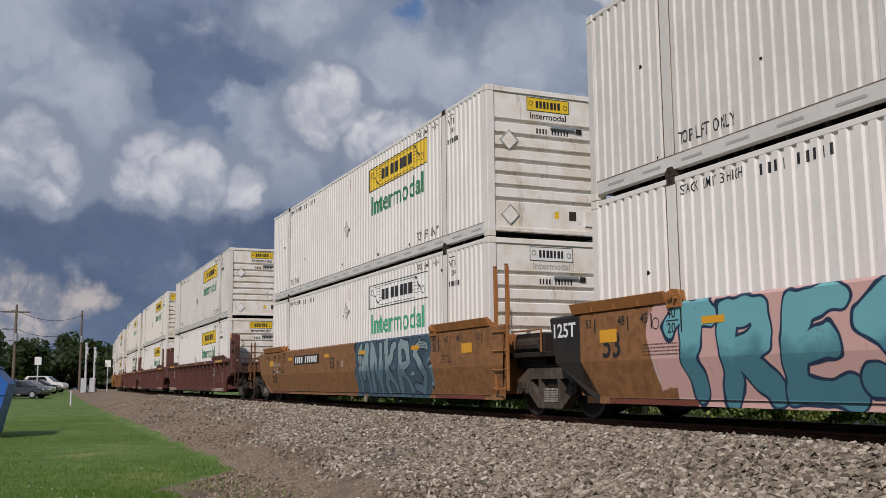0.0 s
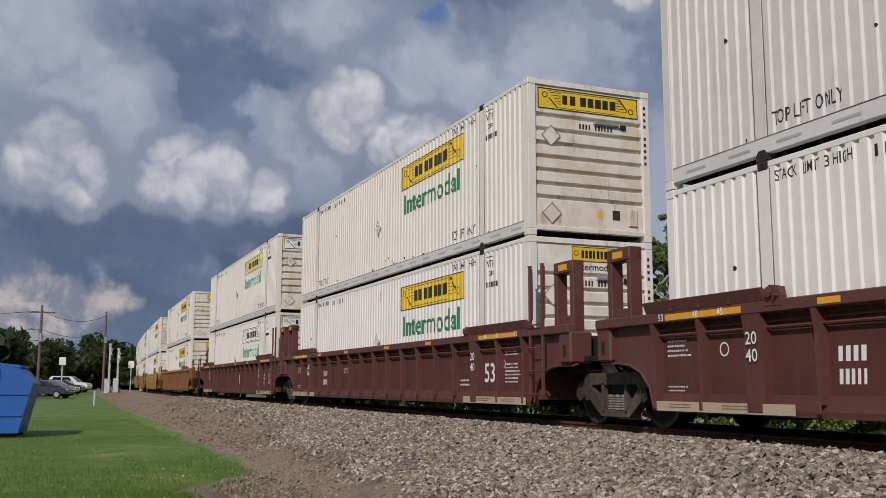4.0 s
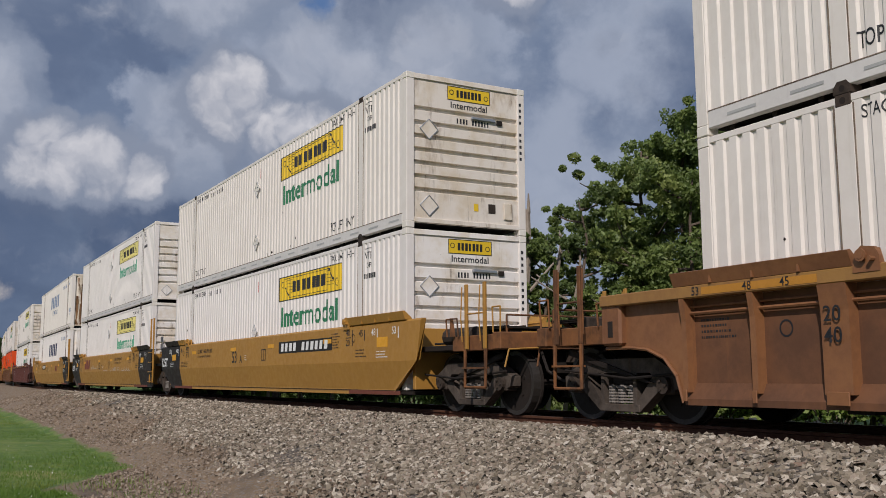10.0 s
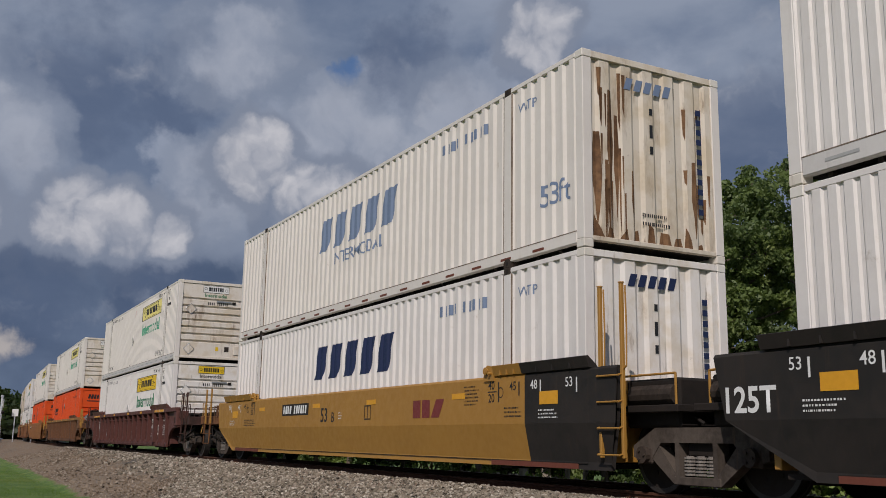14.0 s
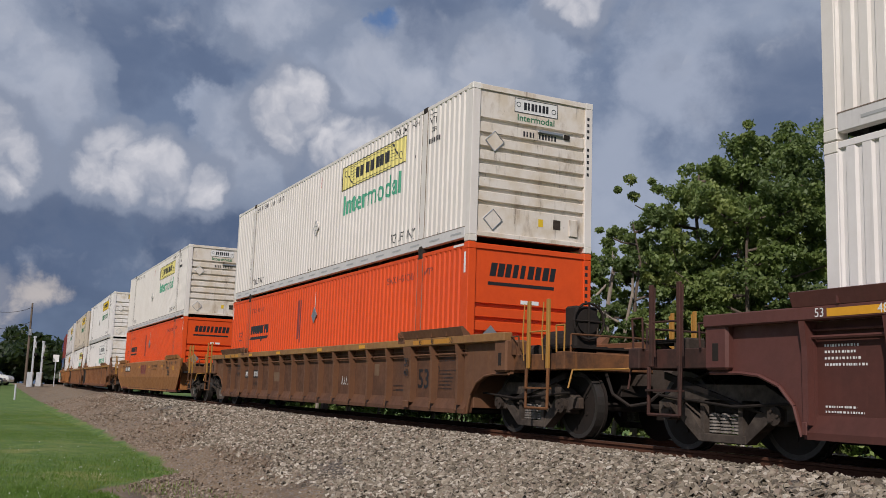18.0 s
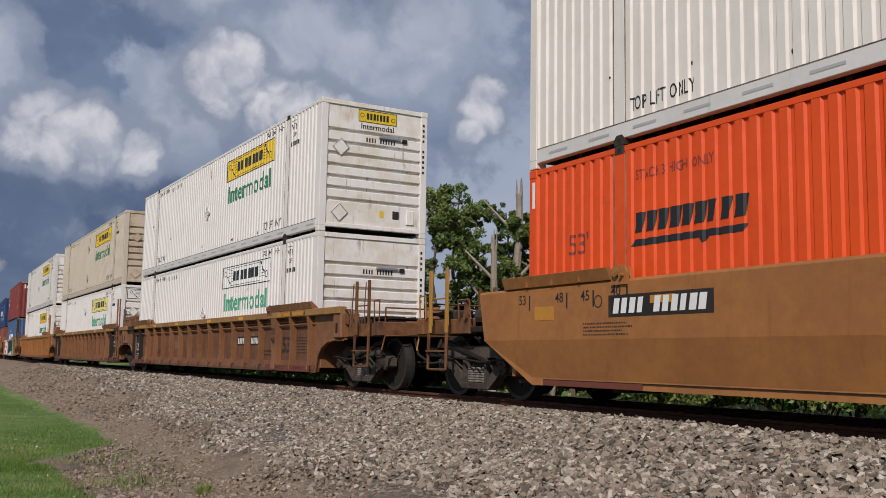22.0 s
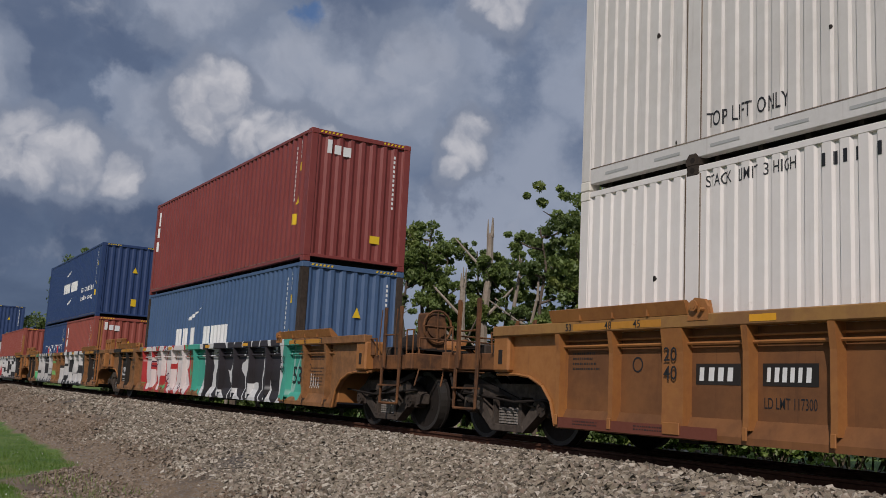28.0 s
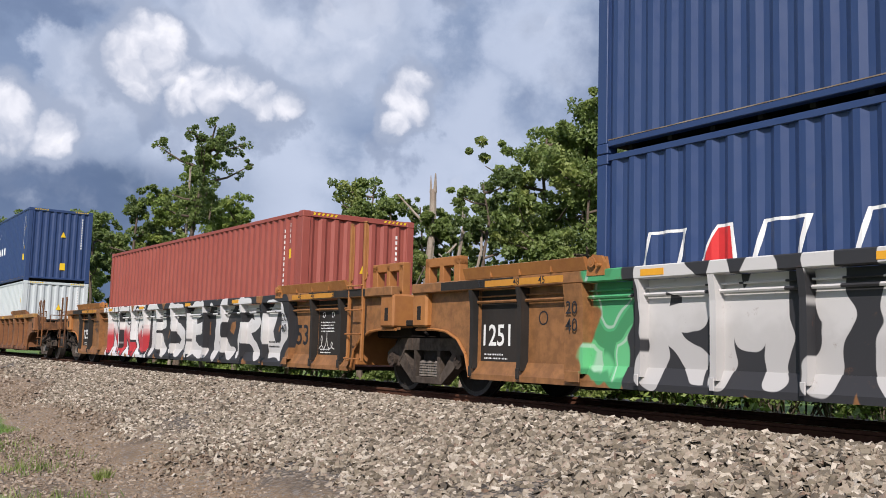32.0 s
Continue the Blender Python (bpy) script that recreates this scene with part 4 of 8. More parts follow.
def on_side(bm, wave, half, eps=0.0035):
    """Lay flat marks on the near corrugated wall, in and out of its grooves."""
    xs = [v.co.x for v in bm.verts]
    for b in wave.breaks(min(xs), max(xs)):
        bmesh.ops.bisect_plane(bm, geom=bm.verts[:] + bm.edges[:] + bm.faces[:], plane_co=(b, 0, 0), plane_no=(1, 0, 0))
    for v in bm.verts:
        v.co.y = -(half + wave.at(v.co.x)) - eps
    return bm


def on_plane(bm, y):
    for v in bm.verts:
        v.co.y = y
    return bm


def on_smooth(bm, y):
    """Lay flat marks on a smooth car's side, which leans in below its fold."""
    for v in bm.verts:
        v.co.y = y + max(0.0, 0.86 - v.co.z) * 0.21
    return bm


def on_front(bm, x):
    """Lay flat marks on a front end: their x runs to the far side."""
    for v in bm.verts:
        v.co = Vector((x, v.co.x, v.co.z))
    return bm


def flat_mesh(name, bm, mat):
    me = bpy.data.meshes.new(name)
    bm.to_mesh(me)
    bm.free()
    me.materials.append(mat)
    return me


TINY = {"rust_stain", "label_lines", "reflective_tape", "small_print", "small_marking", "number_mark", "rust_speckle", "red_tape", "hazard_tape"}


def words_of(bm, gap):
    """The marks of a mesh, split where there is more than a gap between them."""
    bm.verts.index_update()
    seen, bits = set(), []
    for f in bm.faces:
        if f in seen:
            continue
        todo, bit = [f], []
        seen.add(f)
        while todo:
            g = todo.pop()
            bit.append(g)
            for v in g.verts:
                for h in v.link_faces:
                    if h not in seen:
                        seen.add(h)
                        todo.append(h)
        cs = [v.co for g in bit for v in g.verts]
        bits.append([bit, [min(c[i] for c in cs) for i in range(3)], [max(c[i] for c in cs) for i in range(3)]])
    groups = []
    for bit in bits:
        near_ = [g for g in groups if any(all(bit[1][i] < o[2][i] + gap and o[1][i] < bit[2][i] + gap for i in range(3)) for o in g)]
        groups = [g for g in groups if g not in near_] + [[bit] + [o for g in near_ for o in g]]
    if len(groups) == 1:
        return [bm]
    out = []
    for g in groups:
        b, at = bmesh.new(), {}
        for bit in g:
            for f in bit[0]:
                for v in f.verts:
                    if v.index not in at:
                        at[v.index] = b.verts.new(v.co)
                b.faces.new([at[v.index] for v in f.verts])
        out.append(b)
    bm.free()
    return out


def mark(name, bm, mat, parent, label=""):
    if name in ("lettering", "chalk_lettering", "white_stripe", "caution_plate", "logo_block"):
        pieces = words_of(bm, 0.09 if parent.name.startswith("well_car") else 0.045)
        for piece in pieces[:-1]:
            tagged(part(name, flat_mesh(name, piece, mat), mat, parent), label)
        bm = pieces[-1]
    ob = part(name, flat_mesh(name, bm, mat), mat, parent)
    return tagged(ob, label, kind="stuff" if name in TINY else "")


def wall_mesh(name, wave, xa, xb, y, z0, z1, sgn, mat):
    xs = [xa] + wave.breaks(xa, xb) + [xb]
    vs = np.array([(x, sgn * (y + wave.at(x)), z) for x in xs for z in (z0, z1)])
    n = len(xs)
    fs = np.array([(2 * i, 2 * i + 2, 2 * i + 3, 2 * i + 1) for i in range(n - 1)])
    if sgn > 0:
        fs = fs[:, ::-1]
    return fast_mesh(name, vs, fs, mat)


# ---- containers ----
def diamond(bm, cx, cz, r):
    return poly(bm, [(cx, cz - r), (cx + r, cz), (cx, cz + r), (cx - r, cz)])


def sign_marks(x0, x1, z0, z1, outline):
    """Border, a row of blocks for the name, and the drawn scroll at both ends."""
    bm = bmesh.new()
    wd, ht = x1 - x0, z1 - z0
    b = 0.02
    for q in ((x0, x1, z0, z0 + b), (x0, x1, z1 - b, z1), (x0, x0 + b, z0, z1), (x1 - b, x1, z0, z1)):
        rect(bm, *q)
    c0, c1 = x0 + wd * 0.24, x0 + wd * 0.76
    n, step = 7, (c1 - c0) / 7
    for i, f in enumerate((0.62, 0.72, 0.78, 0.78, 0.80, 0.74, 0.80)):
        rect(bm, c0 + i * step + (0.06 if i > 1 else 0), c0 + i * step + step * f + (0.06 if i > 1 else 0), z0 + ht * 0.30, z0 + ht * 0.74, 0.0)
    poly(bm, [(x0 + wd * 0.10, z0 + ht * 0.55), (x0 + wd * 0.115, z0 + ht * 0.55), (x0 + wd * 0.20, z0 + ht * 0.10), (x0 + wd * 0.185, z0 + ht * 0.10)])
    poly(bm, [(x0 + wd * 0.80, z0 + ht * 0.92), (x0 + wd * 0.815, z0 + ht * 0.92), (x0 + wd * 0.90, z0 + ht * 0.35), (x0 + wd * 0.885, z0 + ht * 0.35)])
    ring(bm, x0 + wd * 0.07, z0 + ht * 0.68, ht * 0.15, 0.018)
    ring(bm, x0 + wd * 0.93, z0 + ht * 0.34, ht * 0.15, 0.018)
    for i in range(5):
        z = z0 + ht * (0.80 - 0.13 * i)
        rect(bm, x0 + wd * (0.115 + 0.018 * i), x0 + wd * 0.225, z, z + 0.010)
        rect(bm, x0 + wd * 0.775, x0 + wd * (0.82 + 0.018 * i), z, z + 0.010)
    rect(bm, x0 + wd * 0.20, x0 + wd * 0.80, z0 + ht * 0.10, z0 + ht * 0.12)
    rect(bm, x0 + wd * 0.10, x0 + wd * 0.80, z0 + ht * 0.88, z0 + ht * 0.90)
    return bm


# thin dark brown line along the bottom rails and beside the lifting posts
SEAM = material("dark_seam", (0.10, 0.065, 0.045), 0.85, 0, (0.30, 0.25, 0.20), 5, 0.9)
TAPE = plain("grey_reflective_tape", (0.42, 0.42, 0.41), 0.4)


def frame_parts(c, length, width, height, paint, post_w, mid_posts, rail_h, rail_mat, cast_mat, post_mat=None):
    hl, hw = length / 2, width / 2
    for sx in (-1, 1):
        for sy in (-1, 1):
            bm = one(box, sx * hl, sx * (hl - post_w), sy * hw, sy * (hw - 0.16), 0.12, height - 0.12, 0.008)
            part("corner_post", bm, post_mat or paint, c)
            for z in (0.0, height - 0.12):
                bm = bmesh.new()
                box(bm, sx * (hl + 0.004), sx * (hl - 0.178), sy * (hw + 0.004), sy * (hw - 0.162), z, z + 0.12, 0.01)
                part("corner_casting", bm, cast_mat, c)
    for sy in (-1, 1):
        part("bottom_rail", one(box, -hl + 0.18, hl - 0.18, sy * (hw - 0.002), sy * (hw - 0.11), 0.075, rail_h, 0.008), rail_mat, c)
        part("top_rail", one(box, -hl + 0.18, hl - 0.18, sy * (hw - 0.004), sy * (hw - 0.10), height - 0.085, height - 0.012, 0.006), paint, c)
        part("rail_seam", one(box, -hl + 0.18, hl - 0.18, sy * (hw - 0.001), sy * (hw - 0.03), rail_h - 0.001, rail_h + 0.011), SEAM, c, "thin dark seam over the bottom rail")
        for px in mid_posts:
            part("lift_post", one(box, px - 0.105, px + 0.105, sy * (hw + 0.001), sy * (hw - 0.09), rail_h + 0.002, height - 0.1, 0.008), paint, c)
            top = part("lift_casting", one(box, px - 0.09, px + 0.09, sy * (hw + 0.006), sy * (hw - 0.16), height - 0.115, height + 0.004, 0.008), GREASE, c, "grimy steel lifting casting")
            part("casting_hole", one(tube, (px, sy * (hw - 0.02), height - 0.06), (px, sy * (hw + 0.0075), height - 0.06), 0.036, 10), NEAR_BLACK, top)
            low = part("lift_casting", one(prism, [(px - 0.10, -0.002), (px + 0.10, -0.002), (px + 0.10, 0.07), (px + 0.05, 0.125), (px - 0.05, 0.125), (px - 0.10, 0.07)], sy * (hw + 0.006), sy * (hw - 0.16)), GREASE, c, "grimy steel lifting casting")
            part("casting_hole", one(tube, (px, sy * (hw - 0.02), 0.05), (px, sy * (hw + 0.0075), 0.05), 0.034, 10), NEAR_BLACK, low)
            for q in (-0.112, 0.112):
                part("post_seam", one(box, px + q - 0.006, px + q + 0.006, sy * (hw + 0.001), sy * (hw - 0.04), rail_h + 0.012, height - 0.1), SEAM, c, "thin dark seam beside the lifting post")
    roof = wall_mesh("roof", Wave(0.25, 0.1, 0.04, 0.02), -hl + 0.05, hl - 0.05, 0.0, -hw + 0.05, hw - 0.05, 1, paint)
    for v in roof.vertices:
        x, y, z = v.co
        v.co = (x, z, height - 0.025 + y)
    part("roof", roof, paint, c)
    part("floor", one(box, -hl + 0.1, hl - 0.1, -hw + 0.1, hw - 0.1, 0.10, 0.15), NEAR_BLACK, c)
    bm = bmesh.new()
    for i in range(int(length / 0.6)):
        x = -hl + 0.4 + i * 0.6
        box(bm, x, x + 0.06, -hw + 0.12, hw - 0.12, 0.03, 0.10)
    tagged(part("underframe", bm, NEAR_BLACK, c), kind="stuff")


def rear_doors(c, length, width, height, paint):
    x = -length / 2 + 0.03
    for sy in (-1, 1):
        part("door", one(box, x, x + 0.04, sy * 0.01, sy * (width / 2 - 0.17), 0.13, height - 0.13, 0.006), paint, c)
        for q in (0.3, 0.8):
            part("lock_rod", one(tube, (x - 0.015, sy * q, 0.16), (x - 0.015, sy * q, height - 0.16), 0.015, 6), GALV, c)


def slatted_end(c, length, width, height, paint, cuts, groove=0.05):
    """A front end wall with level grooves in a frame."""
    hl, hw = length / 2, width / 2
    part("end_header", one(box, hl - 0.002, hl - 0.10, -hw + 0.16, hw - 0.16, height - 0.11, height - 0.01, 0.006), paint, c)
    part("end_sill", one(box, hl - 0.002, hl - 0.10, -hw + 0.16, hw - 0.16, 0.105, 0.19, 0.006), paint, c)
    zs = [(0.17, 0.0)]
    for z in sorted(cuts):
        zs += [(z - groove / 2 - 0.022, 0.0), (z - groove / 2, -0.060), (z + groove / 2, -0.060), (z + groove / 2 + 0.006, 0.0)]
    zs.append((height - 0.11, 0.0))
    n = len(zs)
    vs = np.array([(hl - 0.03 + d, y, z) for z, d in zs for y in (-hw + 0.16, hw - 0.16)])
    fs = np.array([(2 * i, 2 * i + 1, 2 * i + 3, 2 * i + 2) for i in range(n - 1)])
    part("end_wall", fast_mesh("end_wall", vs, fs, paint), paint, c, "front end wall with level grooves")


def ribbed_end(c, length, width, height, paint, wave):
    hl, hw = length / 2, width / 2
    part("end_header", one(box, hl - 0.002, hl - 0.10, -hw + 0.16, hw - 0.16, height - 0.11, height - 0.01, 0.006), paint, c)
    part("end_sill", one(box, hl - 0.002, hl - 0.10, -hw + 0.16, hw - 0.16, 0.105, 0.17, 0.006), paint, c)
    ys = [-hw + 0.16] + wave.breaks(-hw + 0.16, hw - 0.16) + [hw - 0.16]
    vs = np.array([(hl - 0.02 + wave.at(y), y, z) for y in ys for z in (0.15, height - 0.11)])
    fs = np.array([(2 * i, 2 * i + 2, 2 * i + 3, 2 * i + 1) for i in range(len(ys) - 1)])
    part("end_wall", fast_mesh("end_wall", vs, fs, paint), paint, c)


def placard(c, cx, cz, wave, half, mat, frame_mat):
    part("placard_holder", one(lambda b: prism(b, [(cx, cz - 0.2), (cx + 0.19, cz), (cx, cz + 0.2), (cx - 0.19, cz)], -half - 0.004, -half - 0.022)), mat, c, "diamond-shaped placard holder")
    bm = bmesh.new()
    for a, b in (((0, -0.2), (0.19, 0)), ((0.19, 0), (0, 0.2)), ((0, 0.2), (-0.19, 0)), ((-0.19, 0), (0, -0.2)), ((-0.1, -0.05), (0.1, -0.05)), ((-0.1, 0.05), (0.1, 0.05))):
        tube(bm, (cx + a[0], -half - 0.024, cz + a[1]), (cx + b[0], -half - 0.024, cz + b[1]), 0.006, 5)
    part("placard_frame", bm, frame_mat, c)


RUST_RUN = material("rust_run", (0.085, 0.042, 0.020), 0.85, 0, (0.26, 0.145, 0.075), 9, 1.0)


def long_container(name, label, paint, end_paint, sign, seed, end_sign="small", placards=True):
    """A 53-foot domestic container with a grooved front end."""
    length, width, height = 16.154, 2.591, 2.896
    hl, hw = length / 2, width / 2
    c = tagged(new(name), label, "shipping container", "stacked containers")
    frame_parts(c, length, width, height, paint, 0.17, (-6.096, 6.096), 0.27, GREY_ALU if paint is not BEIGE else BEIGE, END_W if paint is not BEIGE else BEIGE)
    for s in (-1, 1):
        part("side_wall", wall_mesh("side_wall", JB_WAVE, -hl + 0.16, hl - 0.16, hw - 0.008, 0.27, height - 0.08, s, paint), paint, c, "corrugated side wall")
    cuts = [height * (1 - f) for f in (0.225, 0.318, 0.405, 0.492, 0.578, 0.664, 0.750)]
    slatted_end(c, length, width, height, end_paint, cuts, 0.066)
    rear_doors(c, length, width, height, paint)
    half = hw - 0.008
    film, ink = {"yellow": (YELLOW_SIGN, GREEN_INK), "pale": (PALE_SIGN, TEAL_INK), "outline": (WHITE_SIGN, TEAL_INK)}[sign]
    x0, x1, z0, z1 = 1.50, 5.20, 2.00, 2.57
    mark("sign_panel", on_side(one(rect, x0, x1, z0, z1), JB_WAVE, half, 0.003), film, c, {"yellow": "bright yellow sign panel", "pale": "faded yellow sign panel", "outline": "white sign panel with a black outline"}[sign])
    mark("sign_drawing", on_side(sign_marks(x0, x1, z0, z1, sign == "outline"), JB_WAVE, half, 0.006), INK, c, "black blocks and scroll drawn on the sign")
    mark("lettering", on_side(moved(word_bm("Intermodal", 0.47, 0.018, 3.28), 1.68, 1.39), JB_WAVE, half, 0.004), ink, c, "green word Intermodal")
    mark("lettering", on_side(moved(word_bm("TOP  LIFT  ONLY", 0.19, 0.004, 1.16), 4.58, 0.36), JB_WAVE, half, 0.004), INK, c, "black words TOP LIFT ONLY")
    mark("lettering", on_side(moved(word_bm("STACK  LIMIT  3  HIGH", 0.135, 0.003, 1.2), 4.55, 2.62), JB_WAVE, half, 0.004), INK, c, "black words STACK LIMIT 3 HIGH")
    mark("lettering", on_side(moved(word_bm("WTP", 0.14, 0.003, 0.28), 6.30, 2.50), JB_WAVE, half, 0.004), INK, c, "black letters WTP")
    bm = joined(one(rect, 6.3, 6.58, 2.70, 2.715), moved(word_bm("OR", 0.10, 0.003), 6.38, 2.33), one(bars, 6.28, 6.75, 2.12, 2.22, 9, seed))
    mark("small_marking", on_side(bm, JB_WAVE, half, 0.004), INK, c)
    bm = joined(moved(word_bm("TOP  LIFT  ONLY", 0.17, 0.004, 1.1), -5.9, 0.38), moved(word_bm("STACK  LIMIT  3  HIGH", 0.13, 0.003, 1.2), -5.9, 2.62),
                one(bars, -4.4, -3.2, 2.58, 2.71, 10, seed, 0, 0.36, (4,)))
    mark("small_marking", on_side(bm, JB_WAVE, half, 0.004), INK, c)
    mark("red_stripe", on_side(one(rect, 0.0, 0.03, 2.35, 2.62), JB_WAVE, half, 0.004), RED_INK, c)
    if placards:
        rng = random.Random(seed)
        for z in ((0.72, 2.1) if rng.random() < 0.6 else (1.35,)):
            placard(c, -0.2, z, JB_WAVE, half, paint, GALV)
    bm = bmesh.new()
    for i in range(18):
        x = -7.6 + i * 0.88
        rect(bm, x, x + 0.42, 0.155, 0.19)
    mark("reflective_tape", on_plane(bm, -hw - 0.002), TAPE, c, "grey reflective stickers on the bottom rail")
    # rusty spots and runs, most of them along the bottom
    rng = random.Random(seed * 7 + 1)
    bm = bmesh.new()
    for _ in range(rng.randint(14, 30)):
        x = rng.choice((rng.uniform(-7, 7), rng.gauss(1.5, 1.3)))
        z = rng.choice((rng.uniform(0.29, 0.36), rng.uniform(0.29, 0.5), rng.uniform(0.3, 2.5)))
        r = rng.uniform(0.008, 0.03)
        poly(bm, [(x + math.cos(a) * r * rng.uniform(0.5, 1), z + math.sin(a) * r * 1.6 * rng.uniform(0.6, 1)) for a in [i * 1.047 for i in range(6)]])
    mark("rust_speckle", on_side(bm, JB_WAVE, half, 0.0045), NEAR_BLACK, c, "small dark rusty dents")
    # front end
    xf = hl - 0.03 + 0.004
    if end_sign == "wide":
        mark("end_sign", on_front(one(rect, -1.08, 1.06, 2.35, 2.74), xf), YELLOW_SIGN if sign == "yellow" else WHITE_SIGN, c, "wide sign panel across the end")
        mark("end_sign_drawing", on_front(sign_marks(-1.08, 1.06, 2.35, 2.74, False), xf + 0.003), INK, c)
    elif end_sign == "small":
        mark("end_sign", on_front(one(rect, -0.42, 0.52, 2.48, 2.75), xf), YELLOW_SIGN if sign == "yellow" else WHITE_SIGN, c)
        mark("end_sign_drawing", on_front(joined(one(bars, -0.22, 0.34, 2.545, 2.685, 7, seed), one(rect, -0.42, 0.52, 2.48, 2.492), one(rect, -0.42, 0.52, 2.738, 2.75), one(rect, -0.42, -0.408, 2.48, 2.75), one(rect, 0.508, 0.52, 2.48, 2.75), one(ring, -0.33, 2.63, 0.05, 0.012), one(ring, 0.43, 2.60, 0.05, 0.012)), xf + 0.003), INK, c)
        mark("end_lettering", on_front(moved(word_bm("Intermodal", 0.125, 0.014, 0.80), -0.35, 2.325), xf), INK if sign == "yellow" else GREEN_INK if sign == "pale" else TAPE, c, "word Intermodal")
    mark("number_mark", on_front(one(bars, -0.22, 0.52, 2.04, 2.14, 11, seed, 0, 0.55, (4,)), xf), INK, c)
    bm = bmesh.new()
    for i in range(10):
        if i != 4:
            rect(bm, 1.17, 1.22, 2.55 - i * 0.12, 2.61 - i * 0.12)
    mark("number_mark", on_front(bm, hl + 0.002), INK, c)
    part("document_tube", one(box, xf, xf + 0.05, 0.08, 0.62, 2.15, 2.205, 0.01), GALV, c, "grey document holder")
    part("vent", one(box, xf, xf + 0.03, 0.66, 0.78, 2.11, 2.20, 0.004), NEAR_BLACK, c)
    mark("yellow_square", on_front(one(rect, 0.14, 0.24, 0.40, 0.54), xf), YELLOW_SIGN, c)
    mark("grey_square", on_front(one(rect, 0.46, 0.62, 0.38, 0.56), xf), GREASE, c)
    part("end_hatch", one(box, xf, xf + 0.025, 0.80, 0.99, 0.28, 0.60, 0.01), end_paint, c)
    for z in ((0.43, 1.86) if seed % 3 else (0.43,)):
        bm = bmesh.new()
        for a, b in (((0, -0.19), (0.19, 0)), ((0.19, 0), (0, 0.19)), ((0, 0.19), (-0.19, 0)), ((-0.19, 0), (0, -0.19))):
            tube(bm, (xf + 0.012, -0.82 + a[0], z + a[1]), (xf + 0.012, -0.82 + b[0], z + b[1]), 0.009, 5)
        part("placard_frame", bm, GALV, c)
        bm = one(diamond, -0.82, z, 0.185)
        mark("placard", on_front(bm, xf + 0.008), end_paint, c)
    return c


def orange_container(seed):
    length, width, height = 16.154, 2.591, 2.896
    hl, hw = length / 2, width / 2
    c = tagged(new("orange_container"), "bright orange corrugated container with a black block logo", "shipping container", "stacked containers")
    frame_parts(c, length, width, height, ORANGE, 0.17, (-6.096, 6.096), 0.16, ORANGE, ORANGE)
    half = hw - 0.008
    for s in (-1, 1):
        part("side_wall", wall_mesh("side_wall", JB_WAVE, -hl + 0.16, hl - 0.16, half, 0.16, height - 0.08, s, ORANGE), ORANGE, c, "corrugated orange side wall")
    slatted_end(c, length, width, height, ORANGE, [0.36 + i * 0.24 for i in range(7)], 0.06)
    rear_doors(c, length, width, height, ORANGE)
    logo = one(bars, -5.85, -4.05, 1.78, 2.02, 9, 5, 0.05, 0.78)
    under = one(poly, [(-5.9, 1.62), (-4.75, 1.62), (-4.70, 1.55), (-4.62, 1.62), (-4.1, 1.62), (-4.05, 1.70), (-5.85, 1.70)])
    mark("logo_block", on_side(joined(logo, under), JB_WAVE, half, 0.004), INK, c, "row of slanted black blocks with an underline")
    bm = joined(moved(word_bm("STACK 3 HIGH ONLY", 0.13, 0.004, 1.35), 4.5, 2.42), moved(word_bm("WTP", 0.13, 0.004), 6.25, 2.45), moved(word_bm("53'", 0.28, 0.004), -7.15, 1.62),
                moved(word_bm("STACK 3 HIGH ONLY", 0.12, 0.004, 1.3), -5.8, 2.42), one(bars, -1.35, -1.25, 1.5, 2.5, 1, 2), one(bars, -1.15, -1.07, 1.4, 2.5, 1, 2))
    mark("lettering", on_side(bm, JB_WAVE, half, 0.004), PLUM_INK, c, "dark words on load limits")
    mark("white_stripe", on_side(one(rect, -0.02, 0.03, 2.25, 2.62), JB_WAVE, half, 0.004), WHITE_INK, c)
    mark("white_stripe", on_plane(joined(one(rect, 7.92, 7.99, 2.35, 2.72), one(rect, -8.0, -7.93, 2.35, 2.72)), -hw - 0.003), WHITE_INK, c)
    mark("white_stripe", on_plane(one(rect, 7.5, 7.9, 2.835, 2.875), -hw - 0.003), WHITE_INK, c)
    part("placard_holder", one(lambda b: prism(b, [(0, 1.84), (0.19, 2.04), (0, 2.24), (-0.19, 2.04)], -half - 0.004, -half - 0.025)), GALV, c, "grey metal diamond placard")
    xf = hl - 0.026
    mark("logo_block", on_front(joined(one(bars, -0.85, 0.55, 2.32, 2.56, 9, 6, 0.04, 0.78), one(rect, -0.88, 0.5, 2.16, 2.22)), xf), INK, c, "row of slanted black blocks")
    mark("number_mark", on_front(joined(one(rect, -0.2, -0.05, 1.86, 1.93), one(rect, 0.0, 0.18, 1.86, 1.93)), xf), WHITE_INK, c)
    bm = bmesh.new()
    for i in range(11):
        rect(bm, 1.16, 1.22, 2.6 - i * 0.13, 2.67 - i * 0.13)
    mark("number_mark", on_front(bm, hl + 0.002), INK, c)
    mark("placard", on_front(one(diamond, -0.80, 1.25, 0.2), xf + 0.004), GALV, c, "grey metal diamond placard")
    return c


